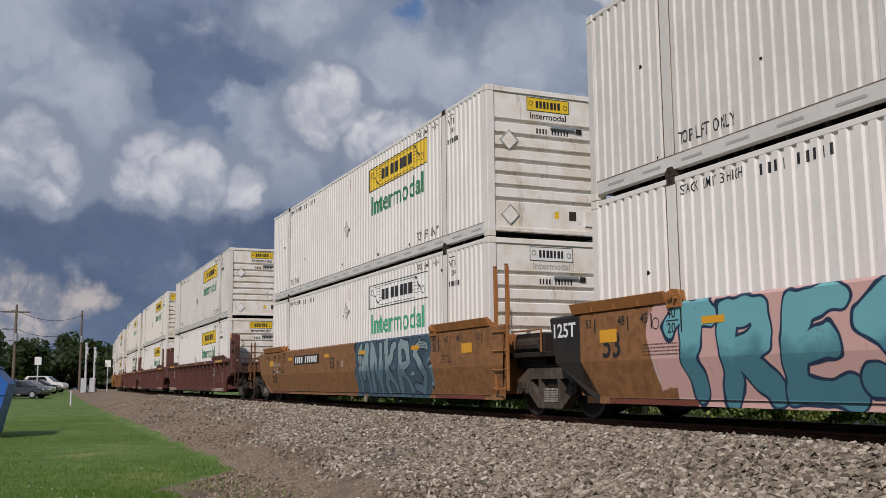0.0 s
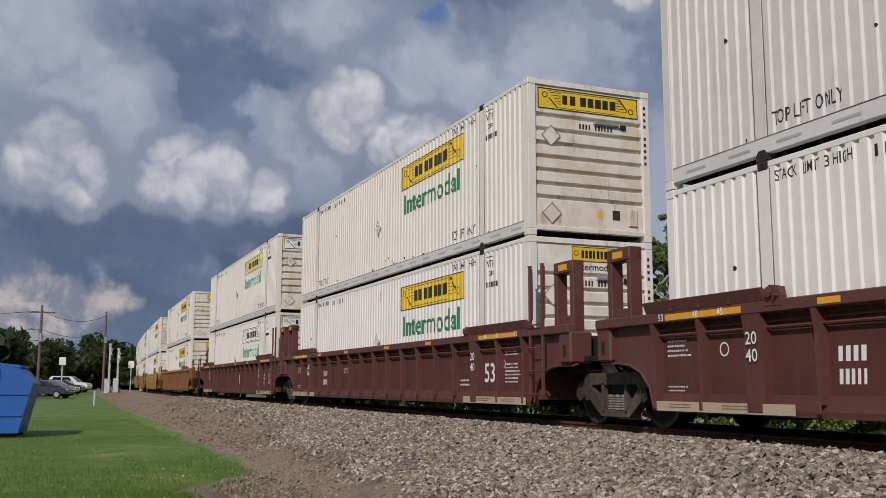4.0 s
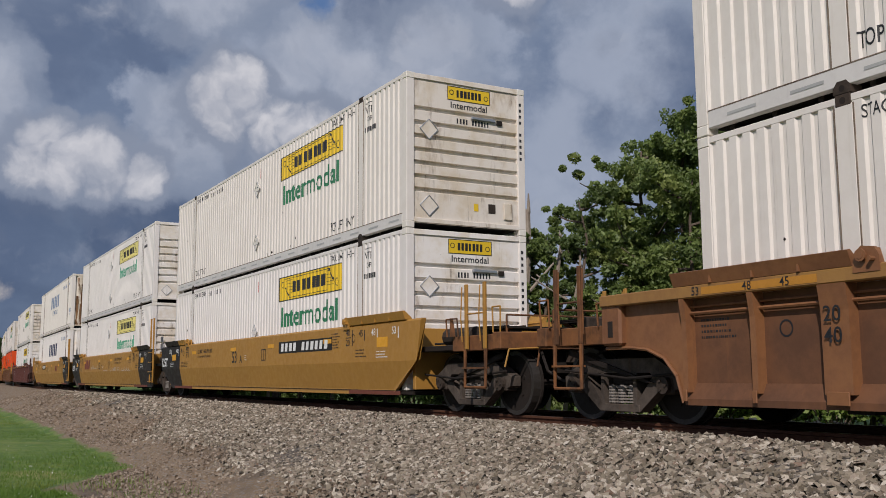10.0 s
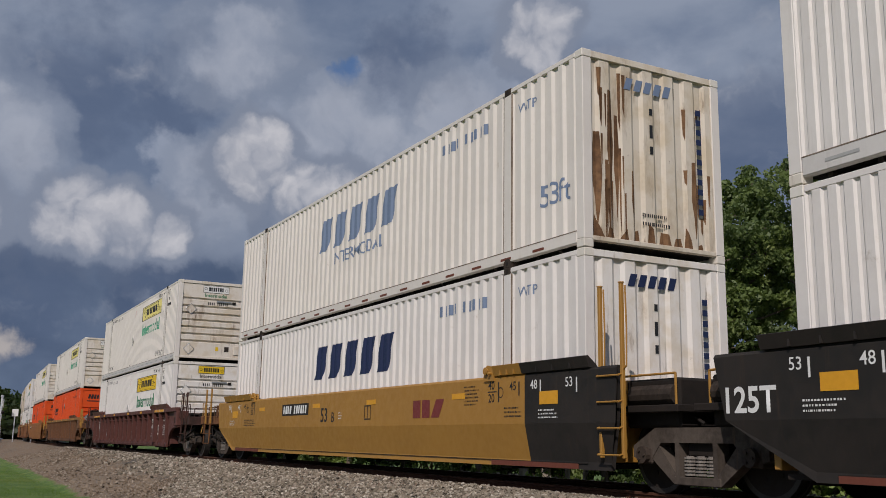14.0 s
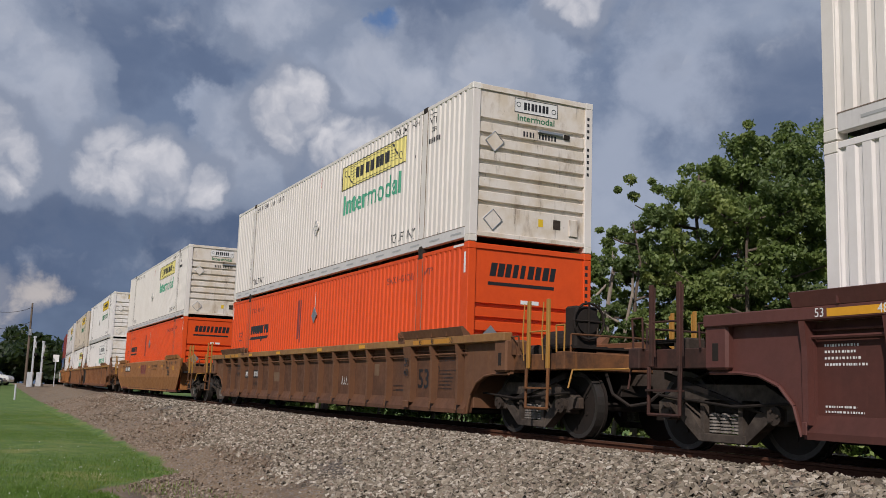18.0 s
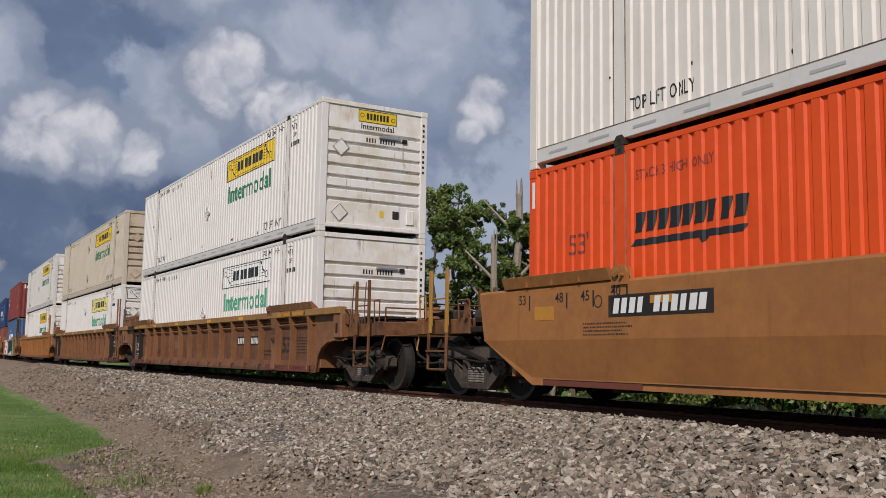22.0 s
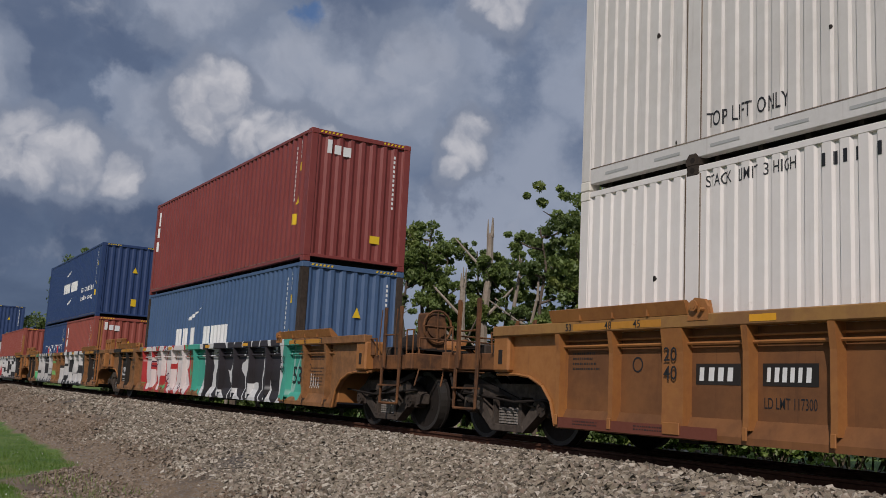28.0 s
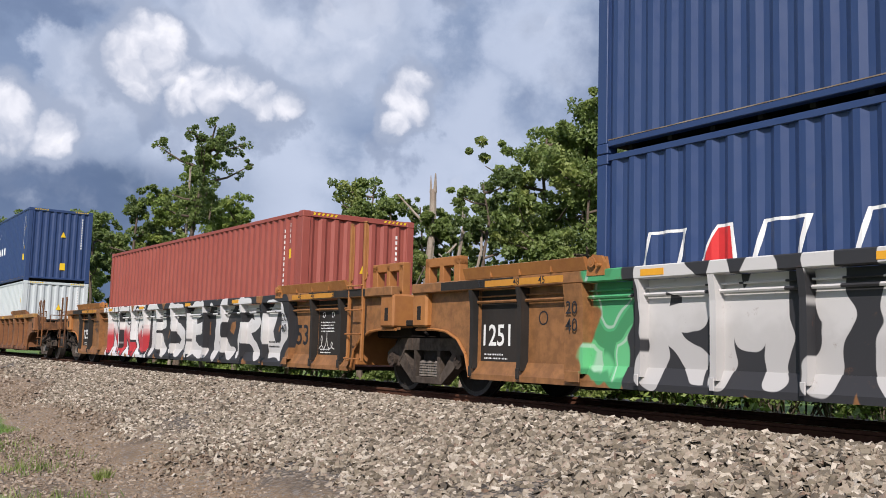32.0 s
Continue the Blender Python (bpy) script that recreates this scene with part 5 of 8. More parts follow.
def swift_container(seed, faded):
    length, width, height = 16.154, 2.591, 2.896
    hl, hw = length / 2, width / 2
    lab = "soiled white container with rust running down" if faded else "white container with a dark slanted block logo"
    c = tagged(new("white_container"), lab + ", on a yellow railcar", "shipping container", "stacked containers")
    end = soiled_material("rust_streaked_end_paint", (0.70, 0.63, 0.53), 1.9) if faded else END_CLEAN
    frame_parts(c, length, width, height, CREAM if faded else WHITE, 0.17, (-6.096, 6.096), 0.24, CREAM, END_W)
    half = hw - 0.008
    pt = CREAM if faded else WHITE
    wave = Wave(0.277, 0.10, 0.05, 0.036)
    for s in (-1, 1):
        part("side_wall", wall_mesh("side_wall", wave, -hl + 0.16, hl - 0.16, half, 0.24, height - 0.08, s, pt), pt, c, "corrugated side wall")
    ribbed_end(c, length, width, height, end, Wave(0.40, 0.17, 0.06, 0.04, -0.18))
    rear_doors(c, length, width, height, pt)
    x0, z0 = -2.1, 1.55
    logo = bmesh.new()
    for i in range(5):
        x = x0 + i * 0.84
        poly(logo, [(x, z0), (x + 0.52, z0), (x + 0.80, z0 + 0.72), (x + 0.24, z0 + 0.72)])
    if faded:
        logo = joined(logo, moved(word_bm("INTERMODAL", 0.26, 0.004, 2.6), -1.2, 1.15))
    mark("logo_block", on_side(logo, wave, half, 0.004), FADED_INK if faded else BLUE_INK, c, "row of slanted blue blocks")
    mark("number_mark", on_side(joined(one(bars, 3.9, 5.5, 2.35, 2.53, 10, seed, 0, 0.6, (4,)), moved(word_bm("53ft", 0.34, 0.004), 7.0, 0.75), moved(word_bm("WTP", 0.15, 0.003), 6.4, 2.4)), wave, half, 0.004), FADED_INK, c)
    bm = bmesh.new()
    for i in range(17):
        rect(bm, -7.6 + i * 0.9, -7.3 + i * 0.9, 0.11, 0.15)
    mark("red_tape", on_plane(bm, -hw - 0.002), RED_STRIPE, c, "red reflective stickers on the bottom rail")
    logo = bmesh.new()
    for i in range(5):
        poly(logo, [(-0.55 + i * 0.18, 2.42), (-0.43 + i * 0.18, 2.42), (-0.37 + i * 0.18, 2.60), (-0.49 + i * 0.18, 2.60)])
    if faded:
        rng = random.Random(5)
        runs = bmesh.new()
        for k in range(26):
            y = rng.choice((rng.gauss(-0.85, 0.12), rng.gauss(-0.62, 0.06), rng.uniform(-1.05, 1.05), rng.gauss(0.9, 0.1)))
            y = max(-1.1, min(1.05, y))
            top_, wd = rng.uniform(0.6, 2.7), rng.uniform(0.02, 0.07)
            n_ = rng.uniform(0.3, 1.5) if y < -0.5 else rng.uniform(0.1, 0.6)
            poly(runs, [(y, top_), (y + wd, top_), (y + wd * 0.7, max(0.17, top_ - n_)), (y + wd * 0.2, max(0.17, top_ - n_ * 0.8))])
        for y, wd, top_, n_ in ((-0.84, 0.10, 2.35, 1.8), (-0.70, 0.07, 2.0, 1.6), (-1.08, 0.11, 1.7, 1.4), (0.72, 0.09, 1.5, 1.2), (-0.42, 0.05, 1.2, 0.9)):
            poly(runs, [(y, top_), (y + wd * 0.8, top_), (y + wd * 1.15, top_ - n_ * 0.45), (y + wd * 0.8, top_ - n_ * 0.8), (y + wd * 0.5, top_ - n_), (y + wd * 0.2, top_ - n_ * 0.7), (y - wd * 0.2, top_ - n_ * 0.5)])
        for k in range(9):
            y, wd = -1.12 + k * 0.24, rng.uniform(0.1, 0.22)
            poly(runs, [(y, 0.16), (y + wd, 0.16), (y + wd * 0.8, 0.2 + rng.uniform(0.0, 0.2)), (y + wd * 0.2, 0.2 + rng.uniform(0.0, 0.3))])
        wave_ = Wave(0.40, 0.17, 0.06, 0.04, -0.18)
        for b_ in wave_.breaks(-1.13, 1.13):
            bmesh.ops.bisect_plane(runs, geom=runs.verts[:] + runs.edges[:] + runs.faces[:], plane_co=(b_, 0, 0), plane_no=(1, 0, 0))
        for v in runs.verts:
            v.co = Vector((hl - 0.02 + wave_.at(v.co.x) + 0.003, v.co.x, v.co.z))
        mark("rust_stain", runs, RUST_RUN, c, "dark rust running down the end")
    mark("logo_block", on_front(logo, hl - 0.012), FADED_INK if faded else BLUE_INK, c)
    bm = bmesh.new()
    for i in range(11):
        rect(bm, 0.82, 0.92, 2.25 - i * 0.155, 2.34 - i * 0.155)
    mark("number_mark", on_front(bm, hl - 0.012), BLUE_INK, c)
    bm = joined(one(rect, -0.08, -0.02, 2.1, 2.2), one(rect, -0.08, -0.02, 1.75, 1.95), one(rect, -0.08, -0.02, 1.5, 1.62), one(lines, -0.25, 0.35, 0.35, 0.6, 2, 3))
    mark("number_mark", on_front(bm, hl - 0.012), INK, c)
    return c


def swoosh(bm, x, z, w_, h_, flip=1):
    pts = []
    for i in range(9):
        t = i / 8
        pts.append((x + w_ * t, z + flip * h_ * t ** 1.7))
    back = [(px - 0.06 * w_ * (1 - i / 8), pz + flip * 0.20 * h_ * math.sin(math.pi * min(1, i / 8 + 0.25))) for i, (px, pz) in enumerate(pts)][::-1]
    return poly(bm, pts + back) if flip > 0 else poly(bm, (pts + back)[::-1])


def iso_container(name, label, length, height, paint, style, seed):
    width = 2.438
    hl, hw = length / 2, width / 2
    c = tagged(new(name), label, "shipping container", "stacked containers")
    frame_parts(c, length, width, height, paint, 0.16, (), 0.15, paint, paint, GREASE if style == "cma_low" else None)
    half = hw - 0.012
    for s in (-1, 1):
        part("side_wall", wall_mesh("side_wall", ISO_WAVE, -hl + 0.15, hl - 0.15, half, 0.15, height - 0.08, s, paint), paint, c, "corrugated side wall")
    ribbed_end(c, length, width, height, paint, Wave(0.27, 0.075, 0.06, 0.036))
    rear_doors(c, length, width, height, paint)
    side, front = (lambda b, e=0.004: on_side(b, ISO_WAVE, half, e)), (lambda b: on_front(b, hl - 0.016))
    top = height - 0.25
    # number column near the front edge, caution marks
    bm = bmesh.new()
    for i in range(12):
        rect(bm, hl - 0.775, hl - 0.73, top - 0.12 - i * 0.105, top - 0.055 - i * 0.105)
        if i < 4:
            rect(bm, hl - 0.55, hl - 0.505, top - 0.02 - i * 0.105, top + 0.045 - i * 0.105)
    mark("number_mark", side(bm), WHITE_INK, c)
    bm = bmesh.new()
    for i in range(12):
        rect(bm, hw - 0.415, hw - 0.37, top - 0.12 - i * 0.105, top - 0.055 - i * 0.105)
    mark("number_mark", front(bm), WHITE_INK, c)
    bm = bmesh.new()
    for i in range(6):
        poly(bm, [(-hw + 0.2 + i * 0.09, height - 0.075), (-hw + 0.245 + i * 0.09, height - 0.075), (-hw + 0.27 + i * 0.09, height - 0.03), (-hw + 0.225 + i * 0.09, height - 0.03)])
        poly(bm, [(hw - 0.7 + i * 0.09, height - 0.075), (hw - 0.655 + i * 0.09, height - 0.075), (hw - 0.63 + i * 0.09, height - 0.03), (hw - 0.675 + i * 0.09, height - 0.03)])
    mark("hazard_tape", on_front(bm, hl + 0.001), YELLOW_SIGN, c, "yellow hazard stripes on the header")
    yel = joined(one(rect, hl - 0.62, hl - 0.46, top - 0.62, top - 0.44), one(poly, [(hl - 0.70, top - 1.35), (hl - 0.46, top - 1.35), (hl - 0.58, top - 1.10)]), one(rect, hl - 0.80, hl - 0.54, top - 1.80, top - 1.56))
    mark("caution_plate", side(yel), YELLOW_SIGN, c, "yellow caution stickers")
    mark("caution_plate", front(one(rect, 0.32, 0.56, 0.55, 0.72) if style == "tex_tall" else joined(one(poly, [(0.02, top - 0.85), (0.22, top - 0.85), (0.12, top - 0.62)]), one(rect, 0.06, 0.26, 0.48, 0.76))), YELLOW_SIGN, c, "yellow caution plate")
    if style.startswith("tex"):
        bm = bmesh.new()
        for i, (wd, ht) in enumerate(((0.17, 0.44), (0.26, 0.30), (0.28, 0.30))):
            z = height - 0.50 - i * 0.44
            poly(bm, [(-hl + 0.42 - wd / 2, z - ht / 2), (-hl + 0.42 + wd / 2, z - ht / 2), (-hl + 0.42 + wd / 2, z + ht / 2), (-hl + 0.42 - wd / 2, z + ht / 2)])
        mark("logo_block", side(bm), WHITE_INK, c, "three white blocks one above another")
        mark("logo_block", front(joined(one(rect, -0.83, -0.72, top - 0.25, top + 0.05), one(rect, -0.66, -0.50, top - 0.25, top - 0.05), one(rect, -0.45, -0.26, top - 0.27, top - 0.06))), WHITE_INK, c, "three white blocks")
    if style == "cma_low":
        bm = one(bars, -2.75, -0.9, 1.20, 1.72, 3, 4, 0, 0.86)
        mark("logo_block", side(joined(bm, one(bars, -0.35, 1.75, 1.20, 1.72, 3, 8, 0, 0.86), one(swoosh, -1.75, 1.92, 1.3, 0.45))), WHITE_INK, c, "white blocks and a swoosh")
    if style == "cma_high":
        bm = joined(one(bars, -1.85, -0.25, 1.30, 1.72, 3, 4, 0, 0.86), one(bars, 0.05, 1.65, 1.30, 1.72, 3, 8, 0, 0.86), one(swoosh, -1.25, 2.05, 1.3, 0.42), one(swoosh, -0.6, 0.75, 1.3, 0.42))
        mark("logo_block", side(bm), WHITE_INK, c, "white blocks between two swooshes")
        bm = joined(moved(word_bm("eco container", 0.26, 0.016, 2.5), 2.5, 1.12), moved(word_bm("bamboo flooring", 0.26, 0.004, 2.3), 2.55, 0.72))
        mark("lettering", side(bm), WHITE_INK, c, "white words eco container bamboo flooring")
    if style == "wan":
        for i, x in enumerate((-2.35, -1.55, -0.85, 0.25, 0.9, 1.6)):
            red = i in (1, 4)
            q = [(x, 1.15), (x + 0.55, 1.15), (x + 0.70, 1.62), (x + 0.15, 1.62)] if not red else [(x, 1.15), (x + 0.55, 1.15), (x + 0.50, 1.62), (x + 0.28, 1.62)]
            mark("logo_edge", side(one(poly, q)), WHITE_INK, c)
            cx, cz = sum(p[0] for p in q) / 4, sum(p[1] for p in q) / 4
            mark("logo_block", side(one(poly, [(cx + (a - cx) * 0.80, cz + (b - cz) * 0.86) for a, b in q]), 0.007), RED_INK if red else NAVY, c)
    if style == "swirl":
        mark("logo_block", side(joined(one(swoosh, -1.0, 1.9, 1.2, 0.4), one(bars, -1.2, 1.4, 1.3, 1.6, 6, 4))), WHITE_INK, c, "white blocks and a swoosh")
    return c

# ---- trucks ----
AXLE, WHEEL_R, JOINT = 0.915, 0.4825, 9.905
WHEELSETS = []


def wheelset_bm():
    bm = bmesh.new()
    tube(bm, (0, -1.05, 0), (0, 1.05, 0), 0.075, 10)
    for s in (-1, 1):
        tube(bm, (0, s * 0.70, 0), (0, s * 0.83, 0), WHEEL_R, 28)
        tube(bm, (0, s * 0.66, 0), (0, s * 0.70, 0), WHEEL_R + 0.025, 28)
        tube(bm, (0, s * 0.832, 0), (0, s * 0.855, 0), 0.13, 14)
        for i in range(6):
            a = i * math.pi / 3
            tube(bm, (math.cos(a) * 0.25, s * 0.832, math.sin(a) * 0.25), (math.cos(a) * 0.25, s * 0.842, math.sin(a) * 0.25), 0.03, 6)
    return bm


def tyre_bm():
    bm = bmesh.new()
    n = 28
    for s in (-1, 1):
        for i in range(n):
            a, b = 2 * math.pi * i / n, 2 * math.pi * (i + 1) / n
            r0, r1 = WHEEL_R - 0.06, WHEEL_R + 0.001
            for y0, y1, ra, rb in ((0.832, 0.832, r0, r1), (0.832, 0.70, r1, r1)):
                bm.faces.new([bm.verts.new((math.cos(q) * r, s * y, math.sin(q) * r)) for q, r, y in ((a, ra, y0), (b, ra, y0), (b, rb, y1), (a, rb, y1))])
    return bm


def side_frame_bm():
    """A cast side frame: arched top, two windows, jaws over the axle boxes."""
    bm = bmesh.new()
    h = 0.09
    prism(bm, [(-1.15, 0.58), (-1.15, 0.44), (-1.02, 0.40), (-0.80, 0.42), (-0.62, 0.62), (0.62, 0.62), (0.80, 0.42), (1.02, 0.40), (1.15, 0.44), (1.15, 0.58), (0.72, 0.80), (-0.72, 0.80)], -h, h)
    prism(bm, [(-0.82, 0.44), (-0.66, 0.58), (-0.34, 0.24), (-0.40, 0.14)], -h * 0.9, h * 0.9)
    prism(bm, [(0.82, 0.44), (0.40, 0.14), (0.34, 0.24), (0.66, 0.58)], -h * 0.9, h * 0.9)
    box(bm, -0.40, 0.40, -h, h, 0.13, 0.23, 0.01)
    box(bm, -0.36, -0.29, -h, h, 0.2, 0.64)
    box(bm, 0.29, 0.36, -h, h, 0.2, 0.64)
    return bm


CAST = material("dusty_cast_side_frame", (0.105, 0.084, 0.068), 0.82, 0.0, (0.042, 0.033, 0.027), 9, 1.0, 0.4, (0.15, 0.09, 0.055))
SPRING = material("dusty_spring_steel", (0.30, 0.27, 0.24), 0.7, 0.1, (0.12, 0.10, 0.085), 12, 0.7)


def springs_bm():
    bm = bmesh.new()
    for x in (-0.19, 0.0, 0.19):
        for i in range(6):
            z = 0.245 + i * 0.038
            tube(bm, (x, 0, z), (x, 0, z + 0.022), 0.078, 10)
        tube(bm, (x, 0, 0.24), (x, 0, 0.47), 0.052, 8)
    return bm


def axle_box_bm():
    bm = one(box, -0.13, 0.13, -0.10, 0.10, 0.36, 0.56, 0.02)
    tube(bm, (0, -0.10, 0.47), (0, -0.16, 0.47), 0.105, 12)
    for i in range(3):
        a = i * 2.094
        tube(bm, (math.cos(a) * 0.06, -0.16, 0.47 + math.sin(a) * 0.06), (math.cos(a) * 0.06, -0.18, 0.47 + math.sin(a) * 0.06), 0.018, 6)
    return bm


def add_truck(car, x):
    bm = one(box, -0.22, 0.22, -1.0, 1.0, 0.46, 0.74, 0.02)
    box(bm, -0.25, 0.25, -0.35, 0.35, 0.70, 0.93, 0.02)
    t = part("truck", shared("truck", lambda: bm, NEAR_BLACK), NEAR_BLACK, car, "two-axle freight truck of dark greasy steel")
    t.matrix_basis = pose(x, 0, 0)
    for s in (-1, 1):
        o = part("side_frame", shared("side_frame", side_frame_bm, CAST), CAST, t)
        o.matrix_basis = pose(0, s * 0.99, 0)
        o = tagged(part("spring_nest", shared("spring_nest", springs_bm, SPRING), SPRING, t), "nest of coil springs", kind="stuff")
        o.matrix_basis = pose(0, s * 0.99, 0)
        for sx in (-1, 1):
            o = part("axle_box", shared("axle_box", axle_box_bm, GREASE), GREASE, t)
            o.matrix_basis = pose(sx * AXLE, s * 0.99, 0, 0, 0, 0 if s < 0 else 180)
    me = shared("wheelset", wheelset_bm, NEAR_BLACK)
    if len(me.materials) == 1:
        extra = tyre_bm()
        src = bmesh.new()
        src.from_mesh(me)
        cut = len(src.faces)
        tmp = bpy.data.meshes.new("tmp")
        extra.to_mesh(tmp)
        extra.free()
        src.from_mesh(tmp)
        src.faces.ensure_lookup_table()
        for f in src.faces[cut:]:
            f.material_index = 1
        src.to_mesh(me)
        src.free()
        bpy.data.meshes.remove(tmp)
        me.materials.append(WHEEL_TREAD)
    for sx in (-1, 1):
        o = part("wheelset", me, NEAR_BLACK, t, "dark steel wheels with bright worn rims")
        o.matrix_basis = pose(sx * AXLE, 0, WHEEL_R)
        WHEELSETS.append((o, sx * AXLE))


# ---- well cars ----
def guide_bm(x0, x1, s):
    """The flared lip over the top chord at each end of the well."""
    sec = [(1.34, 1.57), (1.49, 1.57), (1.545, 1.715), (1.505, 1.725), (1.37, 1.61)]
    bm = bmesh.new()
    a = [bm.verts.new((x0, s * y, z)) for y, z in sec]
    b = [bm.verts.new((x1, s * y, z)) for y, z in sec]
    n = len(sec)
    for i in range(n):
        bm.faces.new((a[i], a[(i + 1) % n], b[(i + 1) % n], b[i]))
    bm.faces.new(a)
    bm.faces.new(b[::-1])
    for i in range(3):
        x = x0 + (x1 - x0) * (0.25 + 0.25 * i)
        box(bm, x - 0.012, x + 0.012, s * 1.47, s * 1.52, 1.575, 1.70)
    return bm


def hook_bm(x, s):
    bm = prism(bmesh.new(), [(x - 0.14, 1.50), (x + 0.15, 1.50), (x + 0.15, 1.64), (x + 0.10, 1.72), (x - 0.04, 1.74), (x - 0.13, 1.65)], s * 1.46, s * 1.50)
    prism(bm, [(x - 0.14, 1.57), (x + 0.10, 1.57), (x + 0.06, 1.72), (x - 0.08, 1.72)], s * 1.36, s * 1.40)
    tube(bm, (x - 0.02, s * 1.34, 1.65), (x - 0.02, s * 1.55, 1.65), 0.035, 10)
    tube(bm, (x + 0.09, s * 1.42, 1.61), (x + 0.09, s * 1.56, 1.61), 0.022, 8)
    tube(bm, (x - 0.02, s * 1.53, 1.65), (x - 0.02, s * 1.545, 1.65), 0.06, 10)
    return bm


def ladder(car, x0, x1, y, z0, z1, zrung, mat, r=0.02):
    """Two uprights with hand grips over the top and rungs below."""
    for x in (x0, x1):
        bm = one(box, x - 0.025, x + 0.025, y - 0.025, y + 0.025, z0, z1, 0.006)
        tube(bm, (x, y, z1), (x, y, z1 + 0.015), 0.04, 6)
        part("ladder_post", bm, mat, car)
        part("grab_iron", one(pipe, [(x + 0.075, y, z1 - 0.04), (x + 0.09, y, (z1 + zrung) / 2), (x + 0.075, y, zrung + 0.1), (x, y, zrung + 0.06)], 0.012), mat, car)
    n = max(2, int((zrung - z0) / 0.32))
    for i in range(n + 1):
        z = z0 + 0.04 + (zrung - z0 - 0.05) * i / n
        part("rung", one(pipe, [(x0, y, z + 0.02), (x0, y - 0.07, z), (x1, y - 0.07, z), (x1, y, z + 0.02)], 0.013), mat, car)


def coupler_end(car, e, mat, brake, tall_mat):
    """Deck, end sill, steps, railings, hoses and coupler past the well's end; e is 1 in front, -1 behind."""
    mat = GRIME_MAROON if mat is MAROON_CAR else GRIME
    tall_mat = tall_mat if tall_mat is YELLOW_CAR else mat
    part("end_deck", one(box, e * 8.5, e * 11.15, -1.28, 1.28, 1.00, 1.09, 0.01), NEAR_BLACK, car, "dark steel end deck")
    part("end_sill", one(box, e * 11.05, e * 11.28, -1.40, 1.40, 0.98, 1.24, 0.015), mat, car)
    part("centre_sill", one(box, e * 8.4, e * 11.1, -0.26, 0.26, 0.62, 1.0, 0.01), NEAR_BLACK, car)
    for s in (-1, 1):
        part("deck_beam", one(box, e * 9.7, e * 11.1, s * 1.18, s * 1.30, 0.98, 1.22, 0.01), mat, car)
        pts = [(e * 10.25, s * 1.38, 1.0), (e * 10.25, s * 1.40, 0.42), (e * 10.85, s * 1.40, 0.42), (e * 10.85, s * 1.38, 1.0)]
        part("sill_step", one(pipe, pts, 0.022), mat, car)
        part("sill_step_tread", one(box, e * 10.25, e * 10.85, s * 1.33, s * 1.45, 0.70, 0.725), mat, car)
        for x in (10.28, 10.82):
            bm = one(box, e * (x - 0.035), e * (x + 0.035), s * 1.36, s * 1.40, 1.0, 2.02, 0.006)
            part("rail_post", bm, tall_mat, car)
            part("grab_iron", one(pipe, [(e * (x - 0.1), s * 1.40, 1.98), (e * (x - 0.11), s * 1.42, 1.5), (e * (x - 0.1), s * 1.40, 1.12)], 0.011), tall_mat, car)
        part("cross_rail", one(pipe, [(e * 10.28, s * 1.38, 1.55), (e * 10.82, s * 1.38, 1.55)], 0.014), tall_mat, car)
    part("deck_rail", one(pipe, [(e * 11.15, -1.2, 1.24), (e * 11.15, -1.2, 1.5), (e * 11.15, 1.2, 1.5), (e * 11.15, 1.2, 1.24)], 0.016), mat, car)
    bm = one(box, e * 11.1, e * 11.75, -0.09, 0.09, 0.78, 0.96, 0.015)
    prism(bm, [(e * 11.70, 0.70), (e * 11.70, 1.02), (e * 11.88, 1.05), (e * 11.98, 0.98), (e * 11.98, 0.72), (e * 11.88, 0.68)], -0.16, 0.14)
    part("coupler", bm, GREASE, car, "rusty steel knuckle coupler")
    part("air_hose", one(pipe, [(e * 11.25, 0.3, 0.9), (e * 11.55, 0.32, 0.62), (e * 11.8, 0.22, 0.42), (e * 11.93, 0.1, 0.50)], 0.022), NEAR_BLACK, car)
    if brake:
        bm = bmesh.new()
        for i in range(16):
            a, b = i * math.pi / 8, (i + 1) * math.pi / 8
            tube(bm, (e * 10.95, -0.75 + math.cos(a) * 0.27, 1.72 + math.sin(a) * 0.27), (e * 10.95, -0.75 + math.cos(b) * 0.27, 1.72 + math.sin(b) * 0.27), 0.02, 6)
        for i in range(4):
            a = i * math.pi / 2
            tube(bm, (e * 10.95, -0.75, 1.72), (e * 10.95, -0.75 + math.cos(a) * 0.27, 1.72 + math.sin(a) * 0.27), 0.014, 5)
        part("brake_wheel", bm, NEAR_BLACK if tall_mat is YELLOW_CAR else mat, car, "round hand-brake wheel")
        bm = one(box, e * 10.6, e * 10.9, -0.95, -0.55, 1.09, 1.95, 0.03)
        tube(bm, (e * 10.9, -0.75, 1.72), (e * 10.94, -0.75, 1.72), 0.19, 16)
        part("brake_housing", bm, NEAR_BLACK if tall_mat is YELLOW_CAR else mat, car, "hand-brake gear housing")
        part("brake_chain", one(pipe, [(e * 10.8, -0.62, 1.5), (e * 10.78, -0.60, 1.25), (e * 10.82, -0.62, 1.0), (e * 10.80, -0.58, 0.75)], 0.02), NEAR_BLACK, car)
        part("brake_cylinder", one(tube, (e * 9.6, -0.5, 1.42), (e * 10.3, -0.5, 1.42), 0.22, 16), NEAR_BLACK, car, "dark brake cylinder")
    else:
        part("brake_valve", one(box, e * 9.7, e * 10.1, -0.7, -0.2, 1.09, 1.4, 0.03), NEAR_BLACK, car)
    bm = one(box, e * 10.45, e * 11.2, -1.2, 1.2, 1.30, 1.325)
